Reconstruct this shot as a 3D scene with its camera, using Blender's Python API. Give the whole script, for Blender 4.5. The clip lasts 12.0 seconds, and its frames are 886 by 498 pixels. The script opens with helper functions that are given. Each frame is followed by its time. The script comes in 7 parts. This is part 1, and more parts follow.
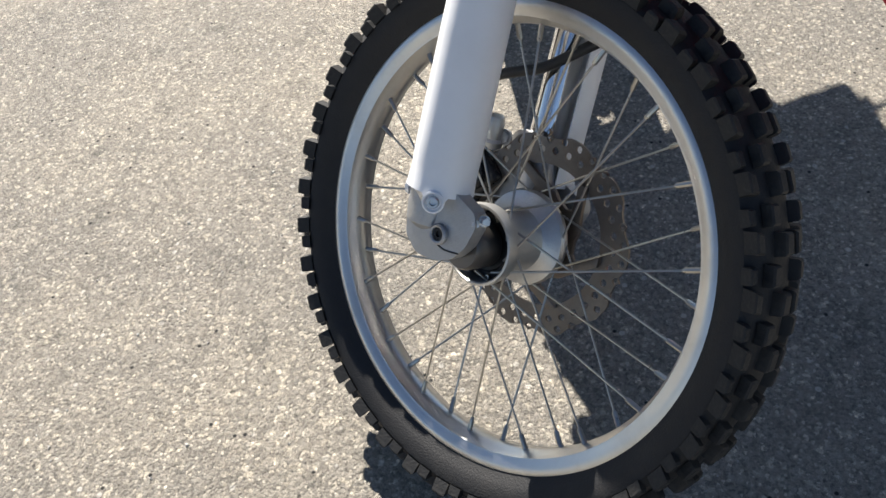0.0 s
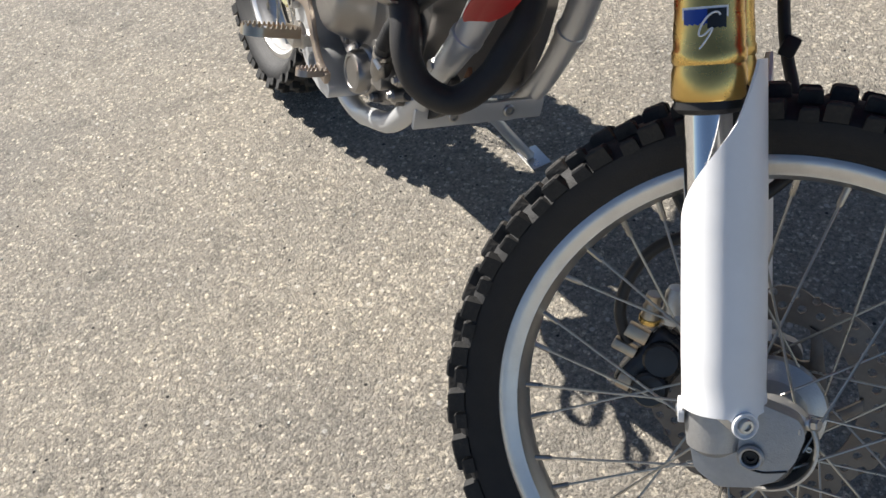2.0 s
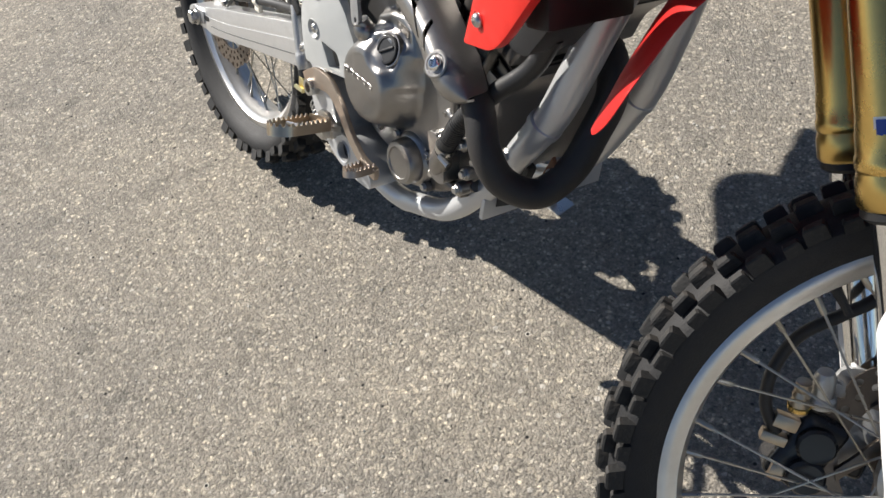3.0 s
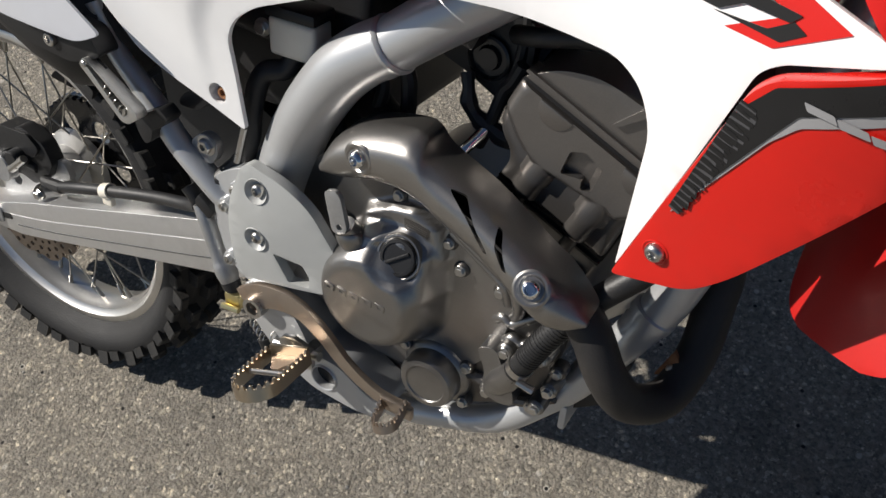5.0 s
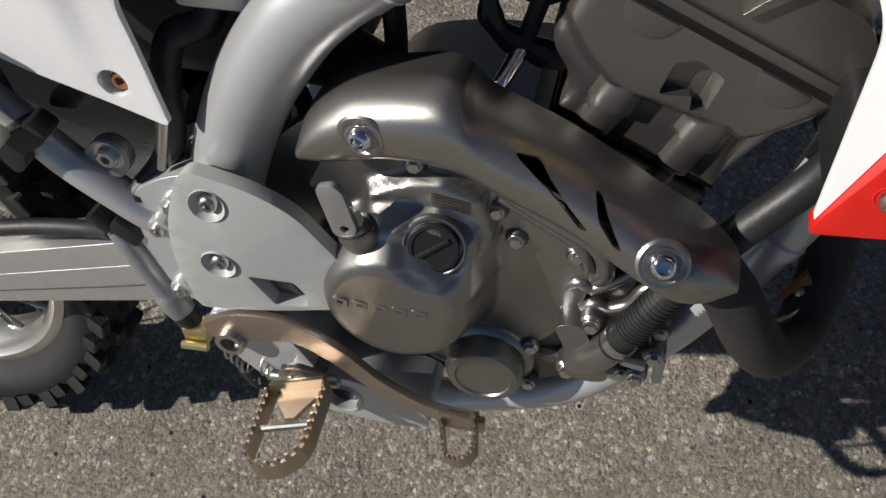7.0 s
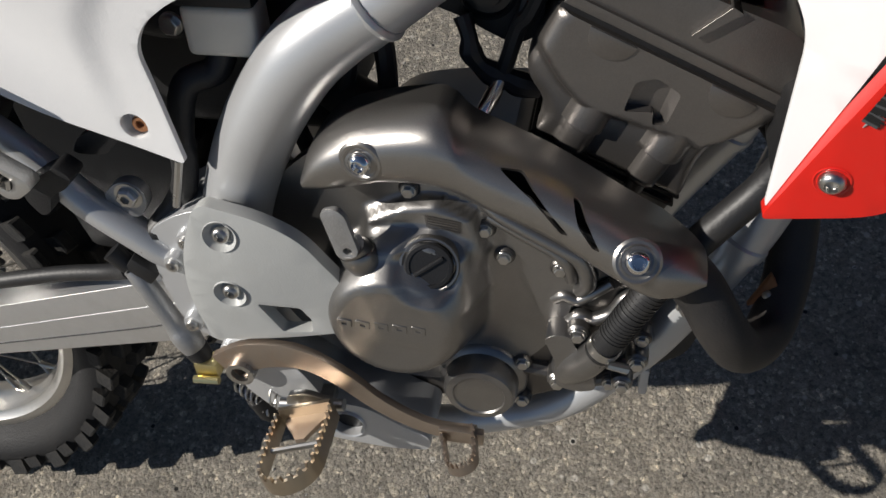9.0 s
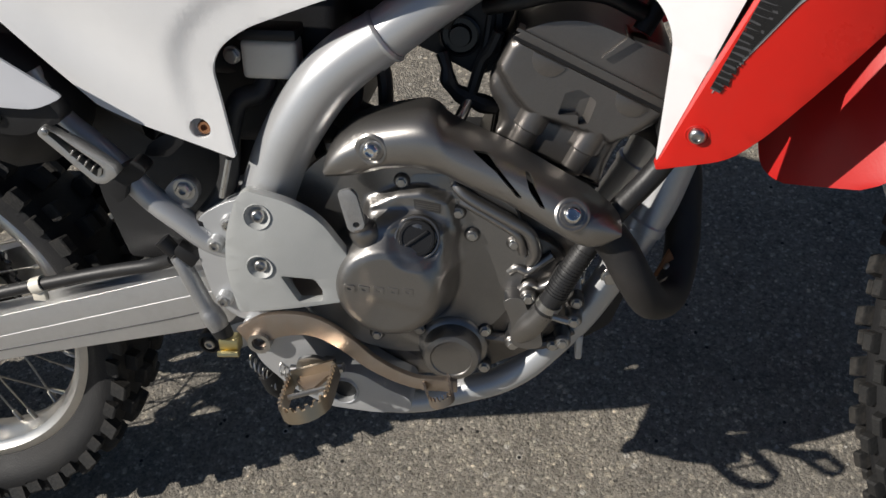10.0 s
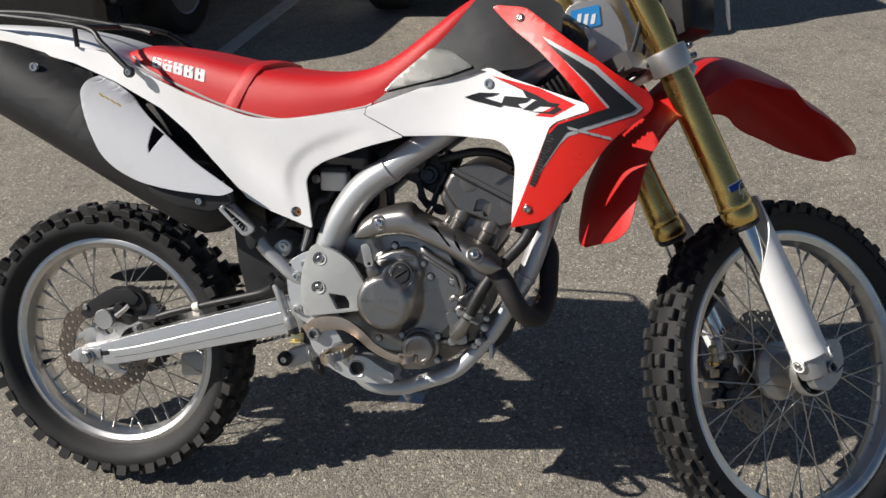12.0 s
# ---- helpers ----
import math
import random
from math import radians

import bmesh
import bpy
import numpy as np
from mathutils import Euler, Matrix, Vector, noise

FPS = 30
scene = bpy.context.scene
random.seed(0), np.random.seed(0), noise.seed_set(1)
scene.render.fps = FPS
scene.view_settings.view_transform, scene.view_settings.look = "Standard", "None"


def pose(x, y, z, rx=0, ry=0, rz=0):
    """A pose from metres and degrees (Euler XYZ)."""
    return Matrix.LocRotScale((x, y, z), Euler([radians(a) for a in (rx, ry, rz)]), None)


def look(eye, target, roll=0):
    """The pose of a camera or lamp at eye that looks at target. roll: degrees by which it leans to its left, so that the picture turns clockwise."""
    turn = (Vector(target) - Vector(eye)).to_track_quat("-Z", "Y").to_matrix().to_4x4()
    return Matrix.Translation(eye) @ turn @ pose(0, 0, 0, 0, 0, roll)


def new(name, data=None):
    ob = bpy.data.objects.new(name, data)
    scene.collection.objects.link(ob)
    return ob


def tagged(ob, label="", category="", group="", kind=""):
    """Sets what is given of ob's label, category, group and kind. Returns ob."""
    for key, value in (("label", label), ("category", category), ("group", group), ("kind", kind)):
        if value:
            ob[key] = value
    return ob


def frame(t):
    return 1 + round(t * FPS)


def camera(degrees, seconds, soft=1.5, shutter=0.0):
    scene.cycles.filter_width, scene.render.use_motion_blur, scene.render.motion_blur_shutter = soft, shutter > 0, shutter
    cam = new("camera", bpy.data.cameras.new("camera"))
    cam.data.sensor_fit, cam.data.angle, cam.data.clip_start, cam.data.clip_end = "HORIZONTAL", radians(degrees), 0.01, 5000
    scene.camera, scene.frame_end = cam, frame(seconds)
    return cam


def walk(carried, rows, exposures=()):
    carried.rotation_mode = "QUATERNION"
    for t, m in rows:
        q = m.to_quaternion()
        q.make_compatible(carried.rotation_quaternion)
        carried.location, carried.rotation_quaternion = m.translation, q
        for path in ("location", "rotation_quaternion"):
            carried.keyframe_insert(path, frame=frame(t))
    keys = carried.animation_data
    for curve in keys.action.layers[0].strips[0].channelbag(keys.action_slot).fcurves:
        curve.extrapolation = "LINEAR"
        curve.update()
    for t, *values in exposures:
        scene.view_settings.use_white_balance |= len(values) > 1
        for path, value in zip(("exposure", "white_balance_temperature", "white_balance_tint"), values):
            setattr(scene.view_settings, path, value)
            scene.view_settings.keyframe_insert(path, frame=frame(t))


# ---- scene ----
cam = camera(53.23, 12.0)
# seconds, eye, target, roll
PATH = [
    (0, (2.194, 0.175, 1.089), (0.83, -0.019, -0.36), -9.5),
    (0.5, (2.134, 0.053, 1.105), (0.714, 0.067, -0.304), -7.5),
    (1, (2.096, -0.082, 1.124), (0.678, 0.217, -0.254), -4.7),
    (1.5, (2.016, -0.185, 1.13), (0.626, 0.206, -0.254), -6.4),
    (2, (1.827, -0.26, 1.133), (0.468, 0.15, -0.276), -12.8),
    (2.5, (1.702, -0.327, 1.192), (0.37, 0.117, -0.233), -16.5),
    (2.7, (1.658, -0.352, 1.204), (0.357, 0.148, -0.23), -15.9),
    (4.3, (1.2214, -0.3665, 1.2405), (0.1760, 0.3401, -0.3113), -17.45),
    (4.5, (1.1810, -0.3503, 1.2348), (0.1885, 0.4164, -0.3231), -15.49),
    (5, (1.0589, -0.3363, 1.2265), (0.2886, 0.6225, -0.3506), -11.21),
    (5.5, (0.9456, -0.3381, 1.2064), (0.3744, 0.6621, -0.4286), -10.17),
    (6, (0.8464, -0.2478, 1.1509), (0.3636, 0.6159, -0.5871), -12.20),
    (6.5, (0.8332, -0.2118, 1.1169), (0.4215, 0.5529, -0.6847), -14.85),
    (7, (0.8235, -0.2018, 1.1176), (0.4521, 0.5816, -0.6848), -14.62),
    (7.5, (0.8176, -0.2071, 1.1218), (0.4426, 0.6092, -0.6650), -15.78),
    (7.7, (0.8158, -0.2090, 1.1249), (0.4431, 0.6221, -0.6557), -15.66),
    (9.3, (0.8347, -0.3201, 1.1634), (0.4875, 0.7025, -0.5200), -11.81),
    (9.5, (0.8222, -0.3813, 1.1858), (0.5494, 0.7071, -0.4699), -8.73),
    (10, (0.8228, -0.5349, 1.2332), (0.6132, 0.7454, -0.2889), -4.34),
    (10.5, (0.9015, -0.7000, 1.3160), (0.6434, 0.7648, -0.0210), -3.54),
    (11, (0.9802, -0.8993, 1.3906), (0.6998, 0.6772, 0.1922), -3.36),
    (11.5, (1.0237, -1.1284, 1.4110), (0.7087, 0.5253, 0.3311), -3.60),
    (12, (1.1219, -1.3363, 1.4720), (0.7197, 0.3332, 0.4469), -4.05),
]
EXPOSURE = [(0.0, 1.3), (1.5, 1.2), (2.5, 0.97), (4.3, 0.55), (4.9, 0.2), (5.5, -0.16), (7.5, 0.0), (9.5, 0.0), (10.5, -0.10), (11.0, -0.12), (12.0, 0.22)]
walk(cam, [(t, look(eye, target, roll)) for t, eye, target, roll in PATH], EXPOSURE)

# ---- world, sun ----
SUN_WAY = Vector((1.2, 0.42, -1.0)).normalized()
world = bpy.data.worlds.new("sky")
scene.world = world
world.use_nodes = True
wn = world.node_tree.nodes
sky = wn.new("ShaderNodeTexSky")
sky.sky_type = "NISHITA"
sky.sun_disc = False
sky.sun_elevation = math.asin(-SUN_WAY.z)
sky.sun_rotation = math.atan2(-SUN_WAY.x, -SUN_WAY.y)
sky.altitude = 200
sky.air_density = 0.7
sky.dust_density = 0.3
world.node_tree.links.new(sky.outputs[0], wn["Background"].inputs[0])
wn["Background"].inputs[1].default_value = 0.05
sun = new("sun", bpy.data.lights.new("sun", "SUN"))
sun.data.energy = 5.0
sun.data.angle = radians(0.53)
sun.data.color = (1.0, 0.945, 0.87)
sun.rotation_mode = "QUATERNION"
sun.rotation_quaternion = SUN_WAY.to_track_quat("-Z", "Y")
sun.location = (-6, -2, 5)


# ---- materials ----
def material(name, color, rough=0.5, metal=0.0, grain=0.0, scale=60.0, bump=0.0, bump_scale=200.0, dirt=None, dirt_amount=0.3, dirt_scale=9.0, coat=0.0, rough_var=0.12):
    """A surface with fine grain, blotches of dirt and a little relief; sizes are per metre."""
    m = bpy.data.materials.new(name)
    m.use_nodes = True
    t = m.node_tree
    b = t.nodes["Principled BSDF"]
    co = t.nodes.new("ShaderNodeTexCoord")
    n1 = t.nodes.new("ShaderNodeTexNoise")
    n1.inputs["Scale"].default_value = scale
    n1.inputs["Detail"].default_value = 5
    t.links.new(co.outputs["Object"], n1.inputs["Vector"])
    mix = t.nodes.new("ShaderNodeMix")
    mix.data_type = "RGBA"
    mix.inputs["A"].default_value = (*[c * (1 - grain) for c in color], 1)
    mix.inputs["B"].default_value = (*[min(1, c * (1 + grain)) for c in color], 1)
    t.links.new(n1.outputs["Fac"], mix.inputs["Factor"])
    out = mix.outputs["Result"]
    n2 = t.nodes.new("ShaderNodeTexNoise")
    n2.inputs["Scale"].default_value = dirt_scale
    n2.inputs["Detail"].default_value = 8
    n2.inputs["Roughness"].default_value = 0.65
    t.links.new(co.outputs["Object"], n2.inputs["Vector"])
    ramp = t.nodes.new("ShaderNodeValToRGB")
    ramp.color_ramp.elements[0].position, ramp.color_ramp.elements[1].position = 0.5, 0.78
    t.links.new(n2.outputs["Fac"], ramp.inputs["Fac"])
    if dirt:
        amount = t.nodes.new("ShaderNodeMath")
        amount.operation = "MULTIPLY"
        amount.inputs[1].default_value = dirt_amount
        t.links.new(ramp.outputs["Color"], amount.inputs[0])
        mix2 = t.nodes.new("ShaderNodeMix")
        mix2.data_type = "RGBA"
        t.links.new(amount.outputs[0], mix2.inputs["Factor"])
        t.links.new(out, mix2.inputs["A"])
        mix2.inputs["B"].default_value = (*dirt, 1)
        out = mix2.outputs["Result"]
    t.links.new(out, b.inputs["Base Color"])
    rr = t.nodes.new("ShaderNodeMapRange")
    rr.inputs["To Min"].default_value = max(0.02, rough - rough_var)
    rr.inputs["To Max"].default_value = min(1, rough + rough_var)
    t.links.new(n2.outputs["Fac"], rr.inputs["Value"])
    t.links.new(rr.outputs["Result"], b.inputs["Roughness"])
    b.inputs["Metallic"].default_value = metal
    b.inputs["Coat Weight"].default_value = coat
    if bump:
        n3 = t.nodes.new("ShaderNodeTexNoise")
        n3.inputs["Scale"].default_value = bump_scale
        n3.inputs["Detail"].default_value = 3
        t.links.new(co.outputs["Object"], n3.inputs["Vector"])
        bp = t.nodes.new("ShaderNodeBump")
        bp.inputs["Strength"].default_value = bump
        bp.inputs["Distance"].default_value = 0.002
        t.links.new(n3.outputs["Fac"], bp.inputs["Height"])
        t.links.new(bp.outputs["Normal"], b.inputs["Normal"])
    return m


def asphalt_material():
    m = bpy.data.materials.new("asphalt")
    m.use_nodes = True
    t = m.node_tree
    b = t.nodes["Principled BSDF"]
    co = t.nodes.new("ShaderNodeTexCoord")

    def tex(kind, scale, **values):
        n = t.nodes.new(kind)
        n.inputs["Scale"].default_value = scale
        for k, v in values.items():
            n.inputs[k].default_value = v
        t.links.new(co.outputs["Object"], n.inputs["Vector"])
        return n

    def ramp(src, stops):
        r = t.nodes.new("ShaderNodeValToRGB")
        e = r.color_ramp.elements
        while len(e) < len(stops):
            e.new(0.5)
        for el, (p, c) in zip(e, stops):
            el.position, el.color = p, (*c, 1) if len(c) == 3 else c
        t.links.new(src, r.inputs["Fac"])
        return r.outputs["Color"]

    def mixed(kind, a, c, fac=1.0):
        n = t.nodes.new("ShaderNodeMix")
        n.data_type = "RGBA"
        n.blend_type = kind
        if isinstance(fac, float):
            n.inputs["Factor"].default_value = fac
        else:
            t.links.new(fac, n.inputs["Factor"])
        t.links.new(a, n.inputs["A"])
        if isinstance(c, tuple):
            n.inputs["B"].default_value = (*c, 1)
        else:
            t.links.new(c, n.inputs["B"])
        return n.outputs["Result"]

    stones = tex("ShaderNodeTexVoronoi", 230)
    mid = tex("ShaderNodeTexVoronoi", 118)
    big = tex("ShaderNodeTexVoronoi", 62)
    fine = tex("ShaderNodeTexNoise", 520, Detail=6, Roughness=0.8)
    rough = tex("ShaderNodeTexNoise", 150, Detail=9, Roughness=0.78)
    patch = tex("ShaderNodeTexNoise", 1.9, Detail=9, Roughness=0.62)
    blot = tex("ShaderNodeTexNoise", 9, Detail=6, Roughness=0.6)
    base = ramp(fine.outputs["Fac"], [(0.28, (0.130, 0.121, 0.106)), (0.50, (0.300, 0.281, 0.248)), (0.74, (0.500, 0.470, 0.418))])

    def channel(src, k):
        sep = t.nodes.new("ShaderNodeSeparateColor")
        t.links.new(src.outputs["Color"], sep.inputs[0])
        return sep.outputs[k]

    chips = ramp(channel(stones, 0), [(0.0, (0.62, 0.62, 0.62)), (0.30, (0.98, 0.97, 0.95)), (0.90, (1.16, 1.14, 1.10)), (0.96, (1.95, 1.90, 1.80))])
    col = mixed("MULTIPLY", base, chips, 0.9)
    # chips of middle size with dark binder round them
    tone = ramp(channel(mid, 1), [(0.0, (0.80, 0.79, 0.78)), (0.5, (1.0, 1.0, 1.0)), (0.90, (1.10, 1.08, 1.05)), (0.96, (1.70, 1.65, 1.55))])
    col = mixed("MULTIPLY", col, tone, 0.75)
    col = mixed("MULTIPLY", col, ramp(mid.outputs["Distance"], [(0.36, (1.05, 1.05, 1.05)), (0.66, (0.74, 0.73, 0.72))]), 0.6)
    pale = ramp(channel(big, 1), [(0.92, (0, 0, 0)), (0.95, (1, 1, 1))])
    inside = ramp(big.outputs["Distance"], [(0.22, (1, 1, 1)), (0.34, (0, 0, 0))])
    both = mixed("MULTIPLY", pale, inside, 1.0)
    col = mixed("MIX", col, (0.54, 0.51, 0.46), both)
    dark = ramp(channel(big, 2), [(0.980, (0, 0, 0)), (0.988, (1, 1, 1))])
    inside2 = ramp(big.outputs["Distance"], [(0.14, (1, 1, 1)), (0.22, (0, 0, 0))])
    col = mixed("MIX", col, (0.02, 0.02, 0.02), mixed("MULTIPLY", dark, inside2, 1.0))
    col = mixed("MULTIPLY", col, ramp(patch.outputs["Fac"], [(0.3, (0.80, 0.81, 0.83)), (0.7, (1.14, 1.12, 1.08))]), 1.0)
    col = mixed("MULTIPLY", col, ramp(blot.outputs["Fac"], [(0.30, (0.66, 0.67, 0.68)), (0.46, (1, 1, 1))]), 0.8)
    col = mixed("MULTIPLY", col, ramp(rough.outputs["Fac"], [(0.37, (0.44, 0.43, 0.41)), (0.44, (0.97, 0.97, 0.97)), (0.56, (1.04, 1.03, 1.02)), (0.63, (1.42, 1.40, 1.35))]), 0.85)
    t.links.new(col, b.inputs["Base Color"])
    b.inputs["Roughness"].default_value = 0.86
    b.inputs["Specular IOR Level"].default_value = 0.35
    add = t.nodes.new("ShaderNodeMath")
    add.operation = "MULTIPLY_ADD"
    add.inputs[1].default_value = -0.45
    t.links.new(stones.outputs["Distance"], add.inputs[0])
    t.links.new(rough.outputs["Fac"], add.inputs[2])
    bp = t.nodes.new("ShaderNodeBump")
    bp.inputs["Strength"].default_value = 0.9
    bp.inputs["Distance"].default_value = 0.0065
    t.links.new(add.outputs[0], bp.inputs["Height"])
    t.links.new(bp.outputs["Normal"], b.inputs["Normal"])
    return m


asphalt = asphalt_material()
white_plastic = material("white_plastic", (0.86, 0.86, 0.86), 0.33, grain=0.02, bump=0.05, bump_scale=500, dirt=(0.55, 0.52, 0.46), dirt_amount=0.16)
shield_plastic = material("pale_shield", (0.62, 0.63, 0.66), 0.4, grain=0.03, dirt=(0.42, 0.40, 0.36), dirt_amount=0.3)
red_plastic = material("red_plastic", (0.66, 0.016, 0.010), 0.30, grain=0.03, bump=0.04, bump_scale=400, dirt=(0.45, 0.06, 0.045), dirt_amount=0.15)
fender_red = material("faded_red_plastic", (0.50, 0.014, 0.012), 0.40, grain=0.05, bump=0.06, bump_scale=400, dirt=(0.30, 0.06, 0.05), dirt_amount=0.25)
red_vinyl = material("red_vinyl", (0.56, 0.012, 0.014), 0.46, grain=0.06, scale=300, bump=0.35, bump_scale=650, dirt=(0.42, 0.05, 0.045), dirt_amount=0.2)
black_plastic = material("black_plastic", (0.010, 0.010, 0.011), 0.50, grain=0.2, bump=0.15, bump_scale=700, dirt=(0.035, 0.032, 0.03), dirt_amount=0.3)
satin_black = material("satin_black", (0.020, 0.020, 0.022), 0.26, grain=0.1, dirt=(0.06, 0.055, 0.05), dirt_amount=0.3)
rubber = material("tyre_rubber", (0.009, 0.009, 0.010), 0.70, grain=0.3, scale=90, bump=0.35, bump_scale=420, dirt=(0.040, 0.036, 0.031), dirt_amount=0.30, dirt_scale=16)
tread_rubber = material("tread_rubber", (0.012, 0.012, 0.012), 0.70, grain=0.3, scale=120, bump=0.5, bump_scale=260, dirt=(0.105, 0.088, 0.070), dirt_amount=0.5, dirt_scale=30)
hose_rubber = material("hose_rubber", (0.017, 0.017, 0.018), 0.48, grain=0.15, bump=0.15, bump_scale=300, dirt=(0.09, 0.08, 0.065), dirt_amount=0.3)
rim_alloy = material("rim_alloy", (0.66, 0.65, 0.63), 0.36, metal=1.0, grain=0.04, scale=120, bump=0.05, bump_scale=300, dirt=(0.34, 0.32, 0.29), dirt_amount=0.35, dirt_scale=14)
cast_alloy = material("cast_alloy", (0.58, 0.57, 0.55), 0.40, metal=0.9, grain=0.08, scale=200, bump=0.2, bump_scale=500, dirt=(0.22, 0.20, 0.17), dirt_amount=0.4)
lug_alloy = material("fork_foot_alloy", (0.42, 0.42, 0.42), 0.48, metal=0.75, grain=0.10, scale=200, bump=0.25, bump_scale=600, dirt=(0.16, 0.15, 0.13), dirt_amount=0.35)
silver_paint = material("silver_paint", (0.56, 0.57, 0.58), 0.34, metal=0.5, grain=0.03, scale=900, bump=0.03, bump_scale=900, dirt=(0.33, 0.31, 0.28), dirt_amount=0.22, coat=0.15, rough_var=0.06)
swing_alloy = material("brushed_alloy", (0.72, 0.72, 0.72), 0.38, metal=0.85, grain=0.05, scale=160, bump=0.05, bump_scale=600, dirt=(0.36, 0.34, 0.30), dirt_amount=0.35)
guard_grey = material("grey_plastic", (0.44, 0.45, 0.44), 0.42, grain=0.03, bump=0.08, bump_scale=600, dirt=(0.30, 0.28, 0.24), dirt_amount=0.25)
engine_paint = material("engine_paint", (0.150, 0.142, 0.135), 0.36, metal=0.88, grain=0.12, scale=700, bump=0.14, bump_scale=700, dirt=(0.10, 0.085, 0.07), dirt_amount=0.4)
cover_paint = material("cover_paint", (0.300, 0.291, 0.282), 0.33, metal=0.92, grain=0.08, scale=900, bump=0.07, bump_scale=1100, dirt=(0.15, 0.135, 0.12), dirt_amount=0.3, rough_var=0.08)
head_paint = material("head_paint", (0.225, 0.210, 0.198), 0.34, metal=0.85, grain=0.10, scale=800, bump=0.09, bump_scale=900, dirt=(0.12, 0.10, 0.085), dirt_amount=0.3, rough_var=0.08)
shield_metal = material("heat_shield_metal", (0.335, 0.322, 0.308), 0.34, metal=0.93, grain=0.10, scale=900, bump=0.05, bump_scale=900, dirt=(0.15, 0.13, 0.11), dirt_amount=0.3, rough_var=0.06)
exhaust_black = material("exhaust_black", (0.020, 0.019, 0.019), 0.55, grain=0.25, bump=0.2, bump_scale=500, dirt=(0.055, 0.045, 0.038), dirt_amount=0.4)
muffler_black = material("muffler_black", (0.009, 0.009, 0.010), 0.50, grain=0.15, bump=0.12, bump_scale=900, dirt=(0.035, 0.032, 0.03), dirt_amount=0.3)
steel = material("steel", (0.55, 0.54, 0.52), 0.30, metal=1.0, grain=0.08, dirt=(0.25, 0.20, 0.15), dirt_amount=0.3, dirt_scale=40)
spoke_steel = material("spoke_steel", (0.46, 0.44, 0.40), 0.30, metal=1.0, grain=0.08, dirt=(0.28, 0.25, 0.21), dirt_amount=0.35, dirt_scale=40)
chrome = material("chrome", (0.80, 0.80, 0.80), 0.10, metal=1.0, dirt=(0.5, 0.48, 0.45), dirt_amount=0.15, rough_var=0.05)
disc_steel = material("disc_steel", (0.20, 0.165, 0.135), 0.40, metal=0.85, grain=0.14, scale=200, dirt=(0.15, 0.105, 0.075), dirt_amount=0.6, dirt_scale=24)
zinc = material("yellowed_zinc", (0.50, 0.42, 0.32), 0.32, metal=0.95, grain=0.12, scale=60, dirt=(0.40, 0.22, 0.12), dirt_amount=0.6, dirt_scale=22)
pedal_metal = material("pedal_zinc", (0.44, 0.37, 0.31), 0.42, metal=0.95, grain=0.1, scale=60, dirt=(0.52, 0.30, 0.16), dirt_amount=0.6, dirt_scale=14)
gold = material("gold_anodised", (0.72, 0.50, 0.17), 0.27, metal=1.0, grain=0.04, scale=200, dirt=(0.36, 0.25, 0.10), dirt_amount=0.3)
brass = material("brass", (0.72, 0.62, 0.32), 0.3, metal=1.0, grain=0.1, dirt=(0.3, 0.25, 0.12), dirt_amount=0.3)
rust = material("rusty_steel", (0.28, 0.13, 0.06), 0.75, metal=0.3, grain=0.3, bump=0.3, dirt=(0.10, 0.05, 0.03), dirt_amount=0.5, dirt_scale=40)
# lighter grey for the reflection painted on the black tank cover
sheen_grey = material("painted_sheen_grey", (0.20, 0.20, 0.19), 0.28, metal=0.35, grain=0.06, scale=300, bump=0.05, bump_scale=600, dirt=(0.12, 0.11, 0.10), dirt_amount=0.3)
piping_grey = material("piping_grey", (0.40, 0.39, 0.38), 0.5, grain=0.1)
decal_black = material("decal_black", (0.014, 0.014, 0.015), 0.30, grain=0.2)
guard_dark = material("decal_dark_grey", (0.07, 0.07, 0.075), 0.35, grain=0.1)
decal_silver = material("decal_silver", (0.42, 0.42, 0.43), 0.35, metal=0.3, grain=0.05)
decal_white = material("decal_white", (0.80, 0.80, 0.80), 0.35, grain=0.03)
decal_red = material("decal_red", (0.60, 0.015, 0.012), 0.32, grain=0.03)
decal_blue = material("decal_blue", (0.012, 0.05, 0.30), 0.3, grain=0.05)
light_blue = material("decal_light_blue", (0.03, 0.25, 0.60), 0.3, grain=0.05)
yellow_ink = material("yellow_ink", (0.62, 0.42, 0.06), 0.5, grain=0.1)
cream = material("cream_reservoir", (0.84, 0.79, 0.68), 0.35, grain=0.05, dirt=(0.60, 0.36, 0.15), dirt_amount=0.35, dirt_scale=20)
line_paint = material("line_paint", (0.52, 0.50, 0.46), 0.7, grain=0.15, scale=80, bump=0.3, bump_scale=300, dirt=(0.22, 0.20, 0.18), dirt_amount=0.7, dirt_scale=12)
car_paint = material("black_car_paint", (0.012, 0.012, 0.014), 0.16, grain=0.1, coat=0.2, dirt=(0.03, 0.028, 0.026), dirt_amount=0.2, dirt_scale=3)
car_glass = material("car_glass", (0.02, 0.022, 0.025), 0.06, grain=0.05, coat=0.5)

chip_stone = material("stone_chips", (0.40, 0.38, 0.34), 0.8, grain=0.2)
tree = chip_stone.node_tree
vary = tree.nodes.new("ShaderNodeNewGeometry")
tone = tree.nodes.new("ShaderNodeValToRGB")
tone.color_ramp.elements[0].color, tone.color_ramp.elements[1].color = (0.10, 0.095, 0.09, 1), (0.62, 0.59, 0.53, 1)
tree.links.new(vary.outputs["Random Per Island"], tone.inputs["Fac"])
tree.links.new(tone.outputs["Color"], tree.nodes["Principled BSDF"].inputs["Base Color"])


